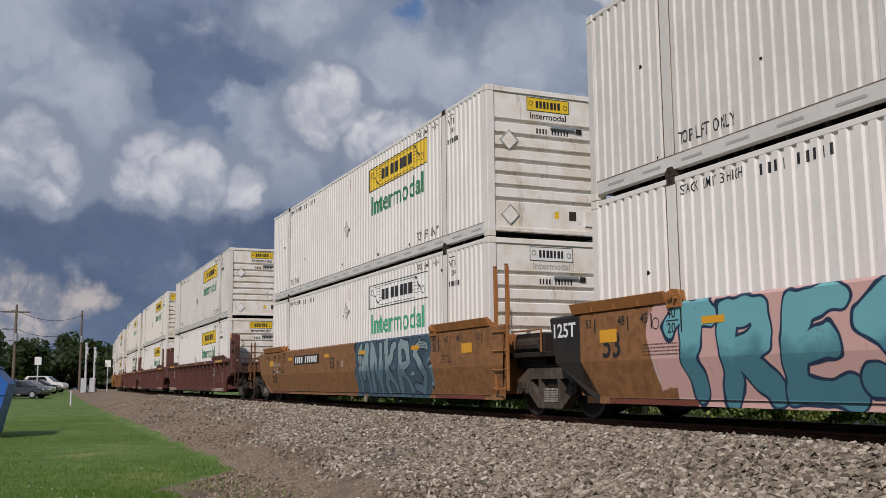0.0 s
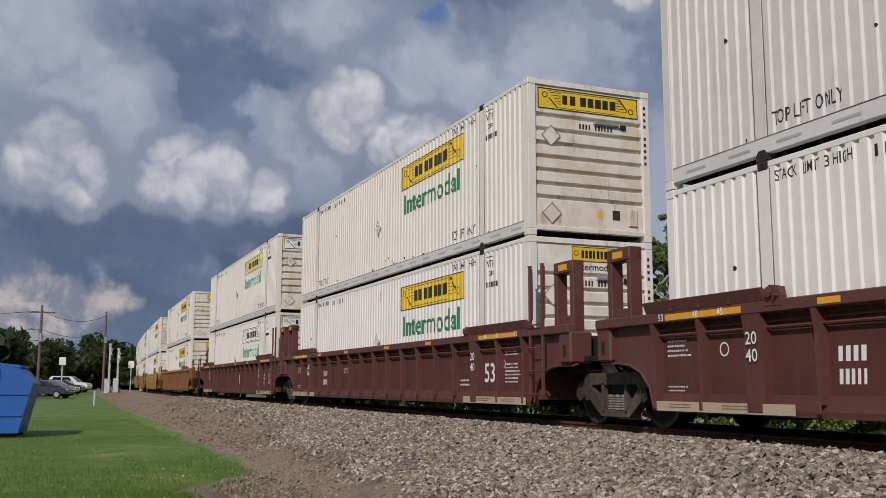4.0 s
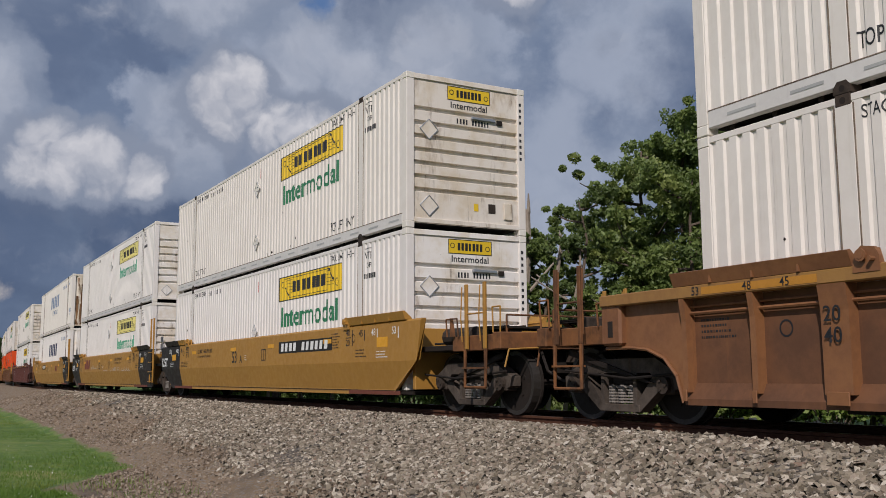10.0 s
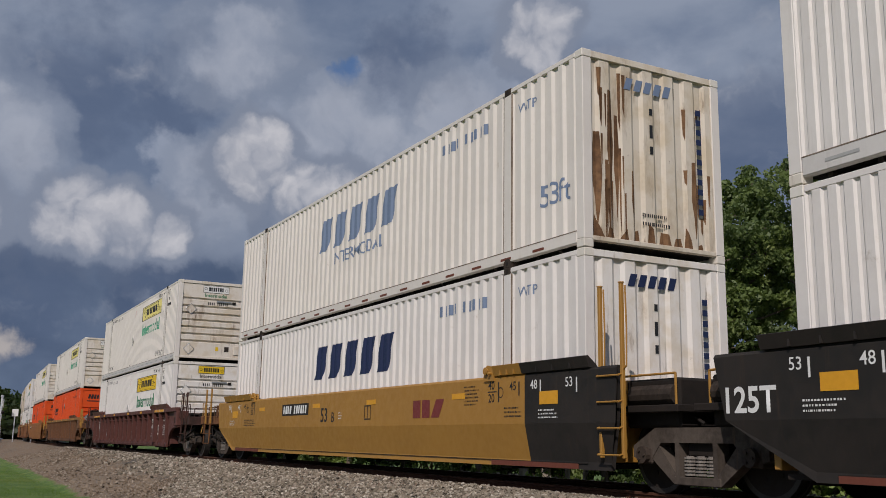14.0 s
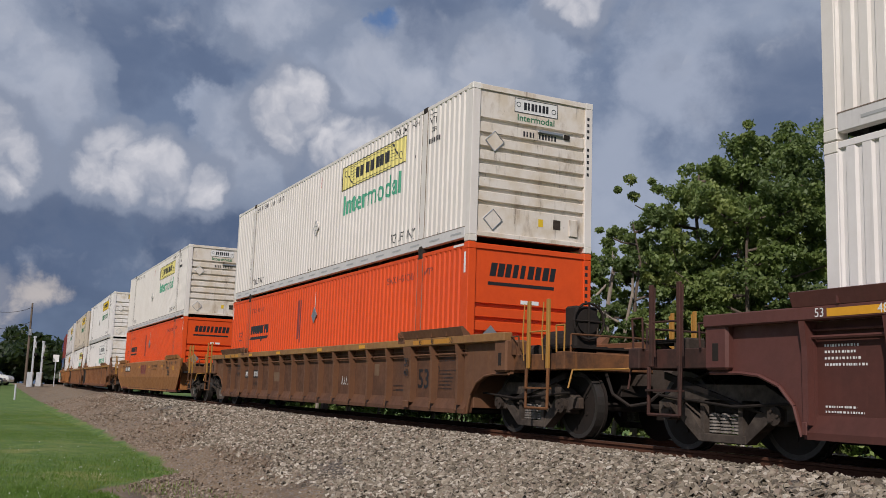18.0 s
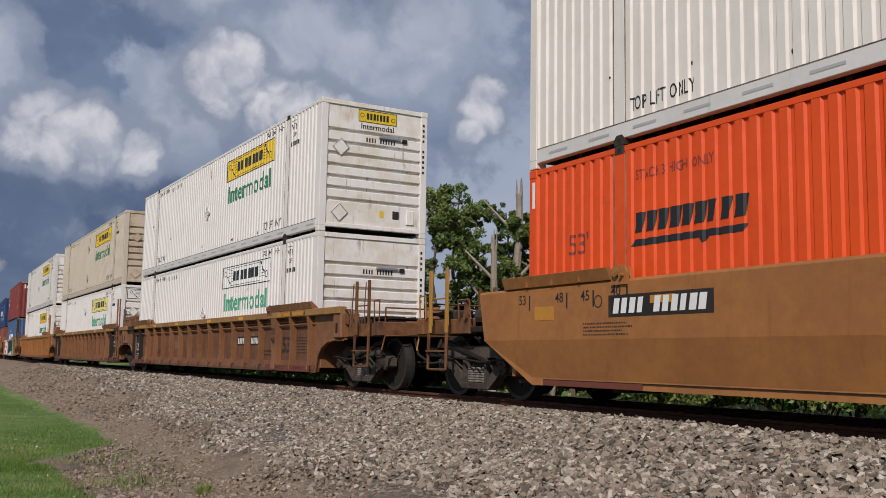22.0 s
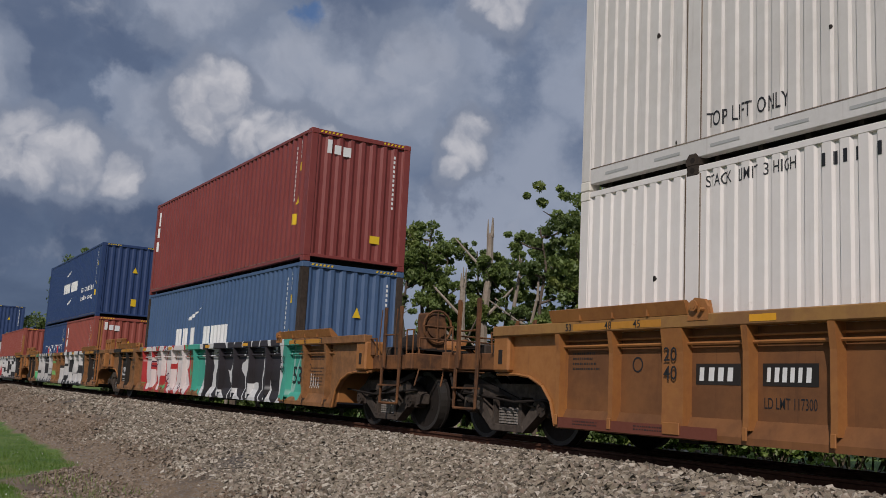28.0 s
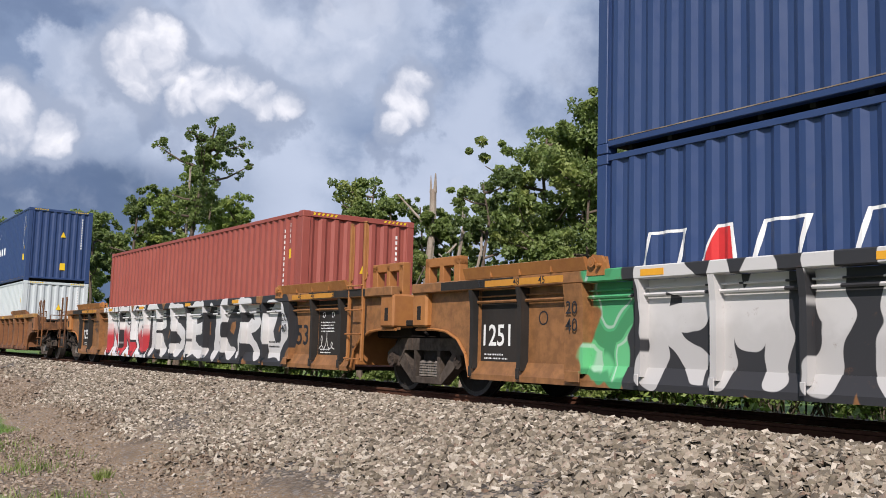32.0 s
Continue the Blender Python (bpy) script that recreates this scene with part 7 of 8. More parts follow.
def smooth_car(label, mat, front, rear, letter, seed, black_ends=False, sides=None, post_mat=None):
    car = tagged(new("well_car"), label, "railway car", "well cars of the train")
    post_mat = post_mat or mat
    common_well(car, mat)
    cf = 0.25 if front == "joint" else 1.25
    cr = 1.25
    xf, xr = 8.93, -9.12
    for s in (-1, 1):
        m = sides if sides and s < 0 else mat
        bf = 6.85 if black_ends and front == "joint" else None
        br = -6.75 if black_ends and rear == "joint" else -8.22 if letter == "G" else None
        smooth_side(car, s, br if br else xr, bf if bf else xf, 0.0 if br else cr, 0.0 if bf else cf, m, "side_panel", "smooth folded side panel")
        if bf:
            smooth_side(car, s, bf, xf, 0.0, cf, BLACK_CAR, "end_panel", "black painted end panel")
        if br:
            smooth_side(car, s, xr, br, cr, 0.0, BLACK_CAR, "end_panel", "black painted end panel")
        part("fold_line", one(box, -7.6, 8.2, s * 1.372, s * 1.384, 0.335, 0.345), NEAR_BLACK, car)
        for e in (-1, 1):
            gm = BLACK_CAR if black_ends and (bf if e > 0 else br) else mat
            if gm is mat:
                part("container_guide", guide_bm(e * 6.05, e * 8.4, s), mat, car, "flared container guide lip")
            else:
                part("container_guide", guide_bm(e * 6.05, e * 6.8, s), mat, car, "flared container guide lip")
                part("container_guide", guide_bm(e * 6.8, e * 8.4, s), BLACK_CAR, car, "black flared container guide lip")
            part("locking_hook", hook_bm(e * 5.88, s), mat, car)
    y = -1.4735
    for e in (-1, 1):
        mx = e * 7.45
        part("reflector", one(box, mx - 0.22, mx + 0.22, -1.47, -1.4745, 1.12, 1.30), DULL_AMBER if letter == "S" else AMBER, car, "amber reflective patch")
    for x in (-5.35, 1.3, 4.7, -1.6):
        part("reflector", one(box, x, x + 0.42, -1.47, -1.4745, 1.26, 1.35), DULL_AMBER if letter == "S" else AMBER, car)
    ink_end = WHITE_INK if black_ends else INK
    for e in (-1, 1):
        bm = joined(moved(word_bm("53", 0.13, 0.006), e * 7.95 - 0.1, 1.34), moved(word_bm("48", 0.13, 0.006), e * 7.1 - 0.1, 1.34), one(rect, e * 7.95 + 0.14, e * 7.95 + 0.17, 1.26, 1.46), one(rect, e * 7.1 + 0.14, e * 7.1 + 0.17, 1.26, 1.46))
        mark("lettering", on_smooth(bm, y), ink_end, car)
        bm = joined(moved(word_bm("45", 0.13, 0.006), e * 6.55 - 0.1, 1.34), one(rect, e * 6.55 + 0.14, e * 6.55 + 0.17, 1.26, 1.46), moved(word_bm("40", 0.13, 0.006), e * 5.95 - 0.1, 1.37), moved(word_bm("20", 0.13, 0.006), e * 5.95 - 0.1, 1.18), one(rect, e * 5.95 - 0.12, e * 5.95 + 0.14, 1.33, 1.345), one(rect, e * 5.95 + 0.18, e * 5.95 + 0.21, 1.18, 1.48), one(ring, e * 6.25 - 0.05, 1.32, 0.08, 0.014))
        mark("lettering", on_smooth(bm, y), INK, car)
    rng = random.Random(seed)
    nx = {"A": 2.05, "B": -3.6 if black_ends else -4.7, "C": 9, "G": 9}.get(letter, -6.1)
    if nx < 8:
        mark("number_patch", on_smooth(one(rect, nx, nx + (3.1 if letter == "A" else 2.6 if letter == "B" and not black_ends else 1.75), 1.12, 1.38), y), BLACK_CAR, car, "black patch under a car number")
        ww = 3.1 if letter == "A" else 2.6 if letter == "B" and not black_ends else 1.75
        mark("number_mark", on_smooth(joined(one(bars, nx + ww * 0.05, nx + ww * 0.38, 1.16, 1.34, 4, seed, 0.03, 0.75), one(bars, nx + ww * 0.46, nx + ww * 0.95, 1.16, 1.34, 6, seed, 0.03, 0.75)), y - 0.004), WHITE_INK, car)
    sx = {"A": -1.45, "B": -1.1, "C": -1.45}.get(letter, 7.1)
    if letter in ("A", "B", "C"):
        mark("lettering", on_smooth(joined(moved(word_bm("53", 0.30, 0.012), sx, 0.95), moved(word_bm(letter, 0.2, 0.006), sx + 0.62, 0.95)), y), INK, car, "black number 53 and a letter")
        mark("small_print", on_smooth(joined(one(lines, sx + 1.0, sx + 1.2, 0.98, 1.14, 3, seed)), y), WHITE_INK, car)
        bm = joined(one(rect, sx + 2.3, sx + 2.32, 0.98, 1.25), one(rect, sx + 2.3, sx + 2.6, 0.98, 1.0), one(rect, sx + 2.3, sx + 2.6, 1.23, 1.25), one(rect, sx + 2.58, sx + 2.6, 0.98, 1.25), one(rect, sx + 2.44, sx + 2.46, 0.98, 1.25))
        mark("small_marking", on_smooth(bm, y), INK, car)
    else:
        mark("lettering", on_smooth(moved(word_bm("53", 0.36, 0.014), 6.2 if letter != "G" else -7.6, 0.9), y), INK, car, "large black number 53")
    if letter in ("C", "S") or (letter == "B" and black_ends):
        lx = {"B": 3.3, "C": -5.2, "S": -0.85}[letter]
        lh = 0.3 if letter == "B" else 0.42
        for x0, slant in ((lx, 0.0), (lx + lh * 1.15, 0.0), (lx + lh * 2.25, 0.18)):
            mark("logo_block", on_smooth(one(rect, x0, x0 + lh * 0.95, 0.98, 0.98 + lh, slant), y), PLUM_INK, car, "maroon logo block")
    if letter in ("C", "A", "S"):
        bm = joined(moved(word_bm("LD LIMIT 119600 PER UNIT", 0.11, 0.003, 1.5), -4.75 if letter == "A" else 2.2, 1.27), moved(word_bm("20 FT CONTAINER LIMIT 57,500 EACH", 0.07, 0.002, 1.3), -4.75 if letter == "A" else 2.2, 1.14))
        mark("lettering", on_smooth(bm, y), INK, car, "load limit words")
    mark("small_print", on_smooth(joined(one(lines, 5.1, 5.55, 1.12, 1.45, 6, seed), one(lines, -6.6, -5.6, 0.88, 1.06, 4, seed + 1), one(lines, 6.3, 6.8, 0.92, 1.1, 3, seed)), y), INK, car)
    if black_ends:
        mark("small_print", on_smooth(joined(one(lines, 7.2, 7.7, 0.9, 1.05, 3, seed), one(lines, -7.9, -7.35, 0.9, 1.05, 3, seed)), y), WHITE_INK, car)
    if rear == "joint":
        up = letter == "G"
        mark("lettering", on_smooth(moved(word_bm("125T", 0.22 if up else 0.28, 0.02, 0.66 if up else 0.72), -9.0 if up else -8.95, 1.24 if up else 0.93), y), WHITE_INK if black_ends or up else INK, car, "number 125T")
    if letter == "B" and not black_ends:
        mark("lettering", on_smooth(moved(word_bm("53", 0.40, 0.014), -7.35, 0.58), y), INK, car, "large black number 53")
        mark("chalk_scrawl", on_smooth(joined(one(scrawl, -7.3, -6.3, 1.12, 0.2, 5, 3), one(scrawl, -7.1, -6.4, 0.92, 0.16, 4, 5)), y - 0.004), CHALK, car, "white chalk scrawl")
    if letter == "C":
        mark("chalk_scrawl", on_smooth(one(scrawl, -3.4, -1.6, 0.98, 0.24, 7, 7), y - 0.004), CHALK, car, "white chalk scrawl")
        mark("chalk_scrawl", on_smooth(one(scrawl, -0.3, 0.7, 0.88, 0.12, 5, 9), y - 0.004), CHALK, car, "white chalk scrawl")
        mark("chalk_lettering", on_smooth(moved(word_bm("25 YEAR'S", 0.15, -0.012, 1.2), 1.4, 0.86), y - 0.004), CHALK, car, "chalk words 25 YEAR'S")
        mark("chalk_lettering", on_smooth(moved(word_bm("OF", 0.14, -0.012, 0.26), 2.95, 0.86), y - 0.004), CHALK, car, "chalk word OF")
        mark("chalk_scrawl", on_smooth(one(scrawl, 3.65, 5.4, 0.86, 0.16, 4, 11), y - 0.004), CHALK, car, "white chalk scrawl")
    part("jacking_stripe", one(box, 5.8, 8.0, -1.377, -1.383, 0.265, 0.335), RED_STRIPE, car, "red jacking stripe")
    part("jacking_stripe", one(box, -7.6, -5.6, -1.377, -1.383, 0.265, 0.335), RED_STRIPE, car, "red jacking stripe")
    for e, kind in ((1, front), (-1, rear)):
        if kind == "coupler":
            coupler_end(car, e, mat, seed % 2 and e > 0, post_mat)
        else:
            joint_end(car, e, mat, "plain", e > 0)
    if front == "joint":
        ladder(car, 8.56, 9.0, -1.42, 0.42, 2.60, 1.45, post_mat)
    add_truck(car, -JOINT)
    if front == "coupler":
        add_truck(car, JOINT)
    return car


# ---- the train: cars and what they carry ----
SILVER, SOOT = (0.60, 0.60, 0.60), (0.025, 0.025, 0.028)
RUSTY = (0.28, 0.128, 0.046)
PINK = (0.60, 0.37, 0.33)
G_TEAL = graffiti_material("teal_pink_graffiti", RUSTY, [(-6.6, -0.6, [PINK, (0.58, 0.35, 0.30), (0.55, 0.33, 0.28)], PINK, 0.5, 0.5, 1.0),
                                                          (-6.15, -0.9, [(0.15, 0.40, 0.44), (0.065, 0.20, 0.25), PINK], (0.012, 0.03, 0.07), "TRESN", 0, 3, (0.165, 0.30, 0.42, 1.42, 0.04))])
TEALS = [(0.06, 0.36, 0.27), (0.07, 0.40, 0.30)]
G_BLUE = graffiti_material("blue_grey_graffiti", RUSTY, [(0.9, 5.7, [(0.06, 0.11, 0.14), (0.17, 0.28, 0.32), (0.22, 0.35, 0.37), (0.10, 0.18, 0.22), (0.28, 0.40, 0.42)], (0.02, 0.03, 0.05), 2.2, 0.6, 4.0),
                                                          (1.2, 5.6, [(0.24, 0.325, 0.34), (0.09, 0.16, 0.20), (0.05, 0.09, 0.12)], (0.012, 0.02, 0.035), "MNKRS", 0, 14, (0.11, 0.20, 0.40, 1.42, 0.035))])
G_RED = graffiti_material("red_white_graffiti", RUSTY, [(-5.6, -0.5, [TEALS[0], (0.08, 0.38, 0.16), RUSTY], (0.08, 0.38, 0.16), 1.1, 0.6, 9.0),
                                                         (-5.1, -0.8, [(0.68, 0.63, 0.61), (0.66, 0.58, 0.56), (0.42, 0.035, 0.035)], (0.42, 0.035, 0.035), "CVCR", 0, 17, (0.245, 0.13, 0.52, 1.44, 0.05)),
                                                         (-4.9, -1.2, [], (0.05, 0.008, 0.03), 7, -1, 5),
                                                         (-0.5, 0.7, TEALS, TEALS[0], 0.6, 0.4, 3.0), (5.4, 6.9, TEALS, TEALS[0], 0.6, 0.4, 5.0),
                                                         (0.45, 5.75, [(0.035, 0.03, 0.036), (0.026, 0.022, 0.024), (0.60, 0.60, 0.59)], (0.62, 0.62, 0.61), "IRKMN", 0, 12, (0.235, 0.22, 0.44, 1.52, 0.055))])
G_CHROME = graffiti_material("silver_black_graffiti", RUSTY, [(-6.05, -4.9, [(0.08, 0.40, 0.17), (0.12, 0.46, 0.20), (0.42, 0.46, 0.12)], (0.05, 0.24, 0.10), 0.9, 0.8, 2.0), (-1.9, -0.4, [(0.08, 0.34, 0.14), RUSTY, (0.20, 0.44, 0.14)], RUSTY, 1.2, 0.8, 6.0),
                                                               (-5.2, -1.5, [(0.54, 0.53, 0.52), (0.44, 0.43, 0.42), SOOT], SOOT, "RMIN", 0, 15, (0.165, 0.24, 0.46, 1.50, 0.06)),
                                                               (0.5, 1.6, [(0.60, 0.59, 0.58), (0.50, 0.49, 0.48), SOOT], (0.62, 0.60, 0.58), "C", 0, 8, (0.17, 0.18, 0.35, 0.70, 0.05)),
                                                               (1.5, 5.9, [(0.60, 0.59, 0.58), (0.52, 0.51, 0.50), SOOT], SOOT, "AGES", 0, 31, (0.175, 0.26, 0.46, 1.50, 0.07))])
G_MIX = graffiti_material("white_red_graffiti", RUSTY, [(-5.4, -1.8, [(0.62, 0.61, 0.60), (0.42, 0.04, 0.05), SILVER], SOOT, "NRO", 0, 21, (0.15, 0.2, 0.45, 1.45, 0.05)), (-1.9, 6.2, [SILVER, (0.5, 0.49, 0.48), SOOT], SOOT, "RSEKRO", 0, 25, (0.14, 0.22, 0.45, 1.45, 0.05))])

TRAIN = []  # (thing, place of its centre along the train, height of its floor)
STACK = []


def stack_label(tone, sign, where):
    s = {"yellow": "a bright yellow sign", "pale": "a faded yellow sign", "outline": "a black-outlined white sign"}[sign]
    return "%s corrugated container with %s, %s" % (tone, s, where)


PAINTS = {"white": (WHITE, END_CLEAN), "soiled": (WEATHERED, END_CLEAN), "cream": (CREAM, END_CREAM), "beige": (BEIGE, END_BEIGE)}
FIRST = {}


def add_container(front, z, kind):
    """Put a container on the train: its front edge, its floor's height, its kind."""
    if kind[0] in PAINTS:
        tone, sign, where, end = (*kind, "small")[:4]
        seed = int(abs(front) * 10) % 97 + 1
        if (tone, sign, end) in FIRST:
            c = copy_thing(FIRST[tone, sign, end], pose(0, 0, 0))
            c["label"] = stack_label(tone, sign, where)
        else:
            c = long_container("white_container" if tone != "beige" else "beige_container", stack_label(tone, sign, where), *PAINTS[tone], sign, seed, end)
            FIRST[tone, sign, end] = c
        half = 8.077
    elif kind[0] == "orange":
        if "orange" in FIRST:
            c = copy_thing(FIRST["orange"], pose(0, 0, 0))
        else:
            c = FIRST["orange"] = orange_container(3)
        half = 8.077
    elif kind[0] == "swift":
        c = swift_container(11, kind[1] == "upper")
        half = 8.077
    else:
        c = iso_container(*kind)
        half = kind[2] / 2
    TRAIN.append((c, front - half, z))
    return c


Z1, Z2 = 0.345, 3.25
on_top, in_well = "stacked on another container", "in a railcar well"
LOADS = [
    (3.75, ("soiled", "yellow", on_top), ("white", "yellow", in_well)),
    (-15.97, ("white", "yellow", on_top), ("white", "outline", in_well)),
    (-39.75, ("soiled", "yellow", on_top), ("white", "yellow", in_well)),
    (-60.05, ("cream", "yellow", on_top, "wide"), ("white", "yellow", in_well)),
    (-79.80, ("cream", "pale", on_top, "wide"), ("cream", "outline", in_well, "wide")),
    (-103.60, ("cream", "yellow", on_top), ("cream", "yellow", in_well)),
    (-127.10, ("cream", "yellow", on_top), ("white", "yellow", in_well)),
    (-146.62, ("white", "pale", on_top), ("white", "pale", in_well)),
    (-166.43, ("swift", "upper"), ("swift", "lower")),
    (-190.40, ("cream", "pale", on_top), ("white", "yellow", in_well)),
    (-214.46, ("cream", "pale", on_top), ("orange",)),
    (-238.45, ("cream", "pale", on_top), ("orange",)),
    (-262.43, ("white", "yellow", on_top), ("white", "outline", in_well, "bare")),
    (-281.90, ("beige", "yellow", on_top), ("white", "pale", in_well, "wide")),
    (-301.60, ("soiled", "yellow", on_top), ("white", "yellow", in_well))]
for front, top, bottom in LOADS:
    add_container(front, Z1, bottom)
    add_container(front, Z2, top)
add_container(-327.05, Z1, ("blue_container", "faded blue container with white block logo, in a graffiti-covered railcar", 12.192, 2.896, STEELBLUE, "cma_low", 31))
add_container(-327.05, Z2, ("red_container", "dark red corrugated container stacked on a blue one", 12.192, 2.896, OXIDE, "tex_tall", 32))
add_container(-347.18, Z1, ("red_container", "short red container beside a short blue one in the well", 6.058, 2.591, BRICKRED, "tex", 33))
add_container(-353.31, Z1, ("blue_container", "short navy container with white and red block letters", 6.058, 2.591, NAVY, "wan", 34))
add_container(-347.18, Z1 + 2.60, ("blue_container", "navy blue container with white swooshes, stacked on two short ones", 12.192, 2.896, NAVY, "cma_high", 35))
add_container(-367.23, Z1, ("red_container", "single faded red container riding low in a railcar", 12.192, 2.80, BRICKRED, "plain", 36))
add_container(-391.48, Z1, ("grey_container", "pale grey container in a railcar well", 12.192, 2.591, PALE, "plain", 37))
add_container(-391.48, Z1 + 2.60, ("blue_container", "navy container stacked on a pale grey one", 12.192, 2.896, NAVY, "swirl", 38))
add_container(-411.3, Z1, ("blue_container", "faded blue container in a railcar well", 12.192, 2.896, STEELBLUE, "plain", 39))
add_container(-411.3, Z2, ("blue_container", "navy container stacked on a faded blue one", 12.192, 2.896, NAVY, "plain", 40))

J, C = "joint", "coupler"
CARS = [
    (3.75, lambda: smooth_car("smooth brown well car with large teal and pink graffiti", ORANGE_CAR, J, J, "G", 2, sides=G_TEAL)),
    (-15.97, lambda: smooth_car("smooth brown well car with grey-blue graffiti", ORANGE_CAR, J, C, "B", 3, sides=G_BLUE)),
    (-39.75, lambda: ribbed_car("maroon ribbed well car with white print, rolling on the track", MAROON_CAR, C, J, "tall", None, 5, False, TAN)),
    (-60.05, lambda: ribbed_car("maroon ribbed well car with tan jacking stripes", MAROON_CAR, J, J, "tall", None, 7, False, TAN)),
    (-79.80, lambda: ribbed_car("maroon ribbed well car with a white number 53", MAROON_CAR, J, C, "tall", None, 9, False, TAN)),
    (-103.60, lambda: ribbed_car("rusty brown ribbed well car with stained side sheets", BROWN_CAR, C, C, "low", None, 11)),
    (-127.10, lambda: smooth_car("yellow smooth-sided well car with a black rear end", YELLOW_CAR, C, J, "A", 4, True)),
    (-146.62, lambda: smooth_car("yellow smooth-sided well car with black ends and chalk marks", YELLOW_CAR, J, J, "C", 6, True)),
    (-166.43, lambda: smooth_car("yellow smooth-sided well car with a black front end", YELLOW_CAR, J, C, "B", 8, True)),
    (-190.40, lambda: ribbed_car("plain dark maroon ribbed well car with a white scrawl", MAROON_CAR, C, C, "low", None, 13)),
    (-214.46, lambda: ribbed_car("dark brown ribbed well car with yellow end railings", DARK_CAR, C, C, "low", None, 15, brake=True, post_mat=YELLOW_CAR)),
    (-238.45, lambda: smooth_car("orange-brown smooth well car with a maroon block logo", ORANGE_CAR, C, C, "S", 10, post_mat=YELLOW_CAR)),
    (-262.43, lambda: ribbed_car("faded brown ribbed well car with a black rear panel", BROWN_CAR, C, J, "low", None, 17, "rear", RED_STRIPE)),
    (-281.90, lambda: ribbed_car("orange-brown ribbed well car with a black end panel", BROWN_CAR, J, J, "low", None, 19, True, RED_STRIPE)),
    (-301.60, lambda: ribbed_car("orange-brown ribbed well car with rust streaks", ORANGE_CAR, J, C, "low", None, 21, False, RED_STRIPE)),
    (-325.07, lambda: ribbed_car("brown ribbed well car with red, white and teal graffiti", ORANGE_CAR, C, J, "low", G_RED, 23, "rear", brake=True)),
    (-345.20, lambda: ribbed_car("brown ribbed well car with silver and black graffiti", ORANGE_CAR, J, J, "low", G_CHROME, 25, True)),
    (-365.25, lambda: ribbed_car("brown ribbed well car with white and red graffiti", ORANGE_CAR, J, C, "low", G_MIX, 27, True)),
    (-389.50, lambda: ribbed_car("plain brown ribbed well car", BROWN_CAR, C, J, "low", None, 29)),
    (-409.30, lambda: ribbed_car("plain brown ribbed well car", BROWN_CAR, J, J, "low", None, 30))]
for front, make in CARS:
    TRAIN.append((make(), front - 8.077, 0.0))

# ---- trees and bushes ----
def limbs_mesh(segs, mat, n=7):
    bm = bmesh.new()
    for p, q, r0, r1 in segs:
        tube(bm, p, q, r0, n, r1)
    return bm


def leaves_mesh(name, centres, radii, per, size, mat, seed, flat=0.8):
    """Many small leaves gathered in clumps."""
    rng = np.random.default_rng(seed)
    c = np.repeat(np.array(centres), per, 0)
    r = np.repeat(np.array(radii), per)
    d = rng.normal(size=c.shape)
    d /= np.linalg.norm(d, axis=1)[:, None]
    pos = c + d * (r * rng.uniform(0.25, 1.0, len(r)) ** 0.6)[:, None] * np.array([1, 1, flat])
    a = rng.normal(size=pos.shape)
    a /= np.linalg.norm(a, axis=1)[:, None]
    b = np.cross(a, rng.normal(size=pos.shape))
    b /= np.linalg.norm(b, axis=1)[:, None]
    s = rng.uniform(0.6, 1.3, len(r))[:, None] * size
    v = np.stack([pos - a * s, pos + b * s * 0.55, pos + a * s, pos - b * s * 0.55], 1).reshape(-1, 3)
    return fast_mesh(name, v, np.arange(len(v)).reshape(-1, 4), mat)


def spot(az, dist):
    a = radians(az)
    return -math.sin(a) * dist, math.cos(a) * dist


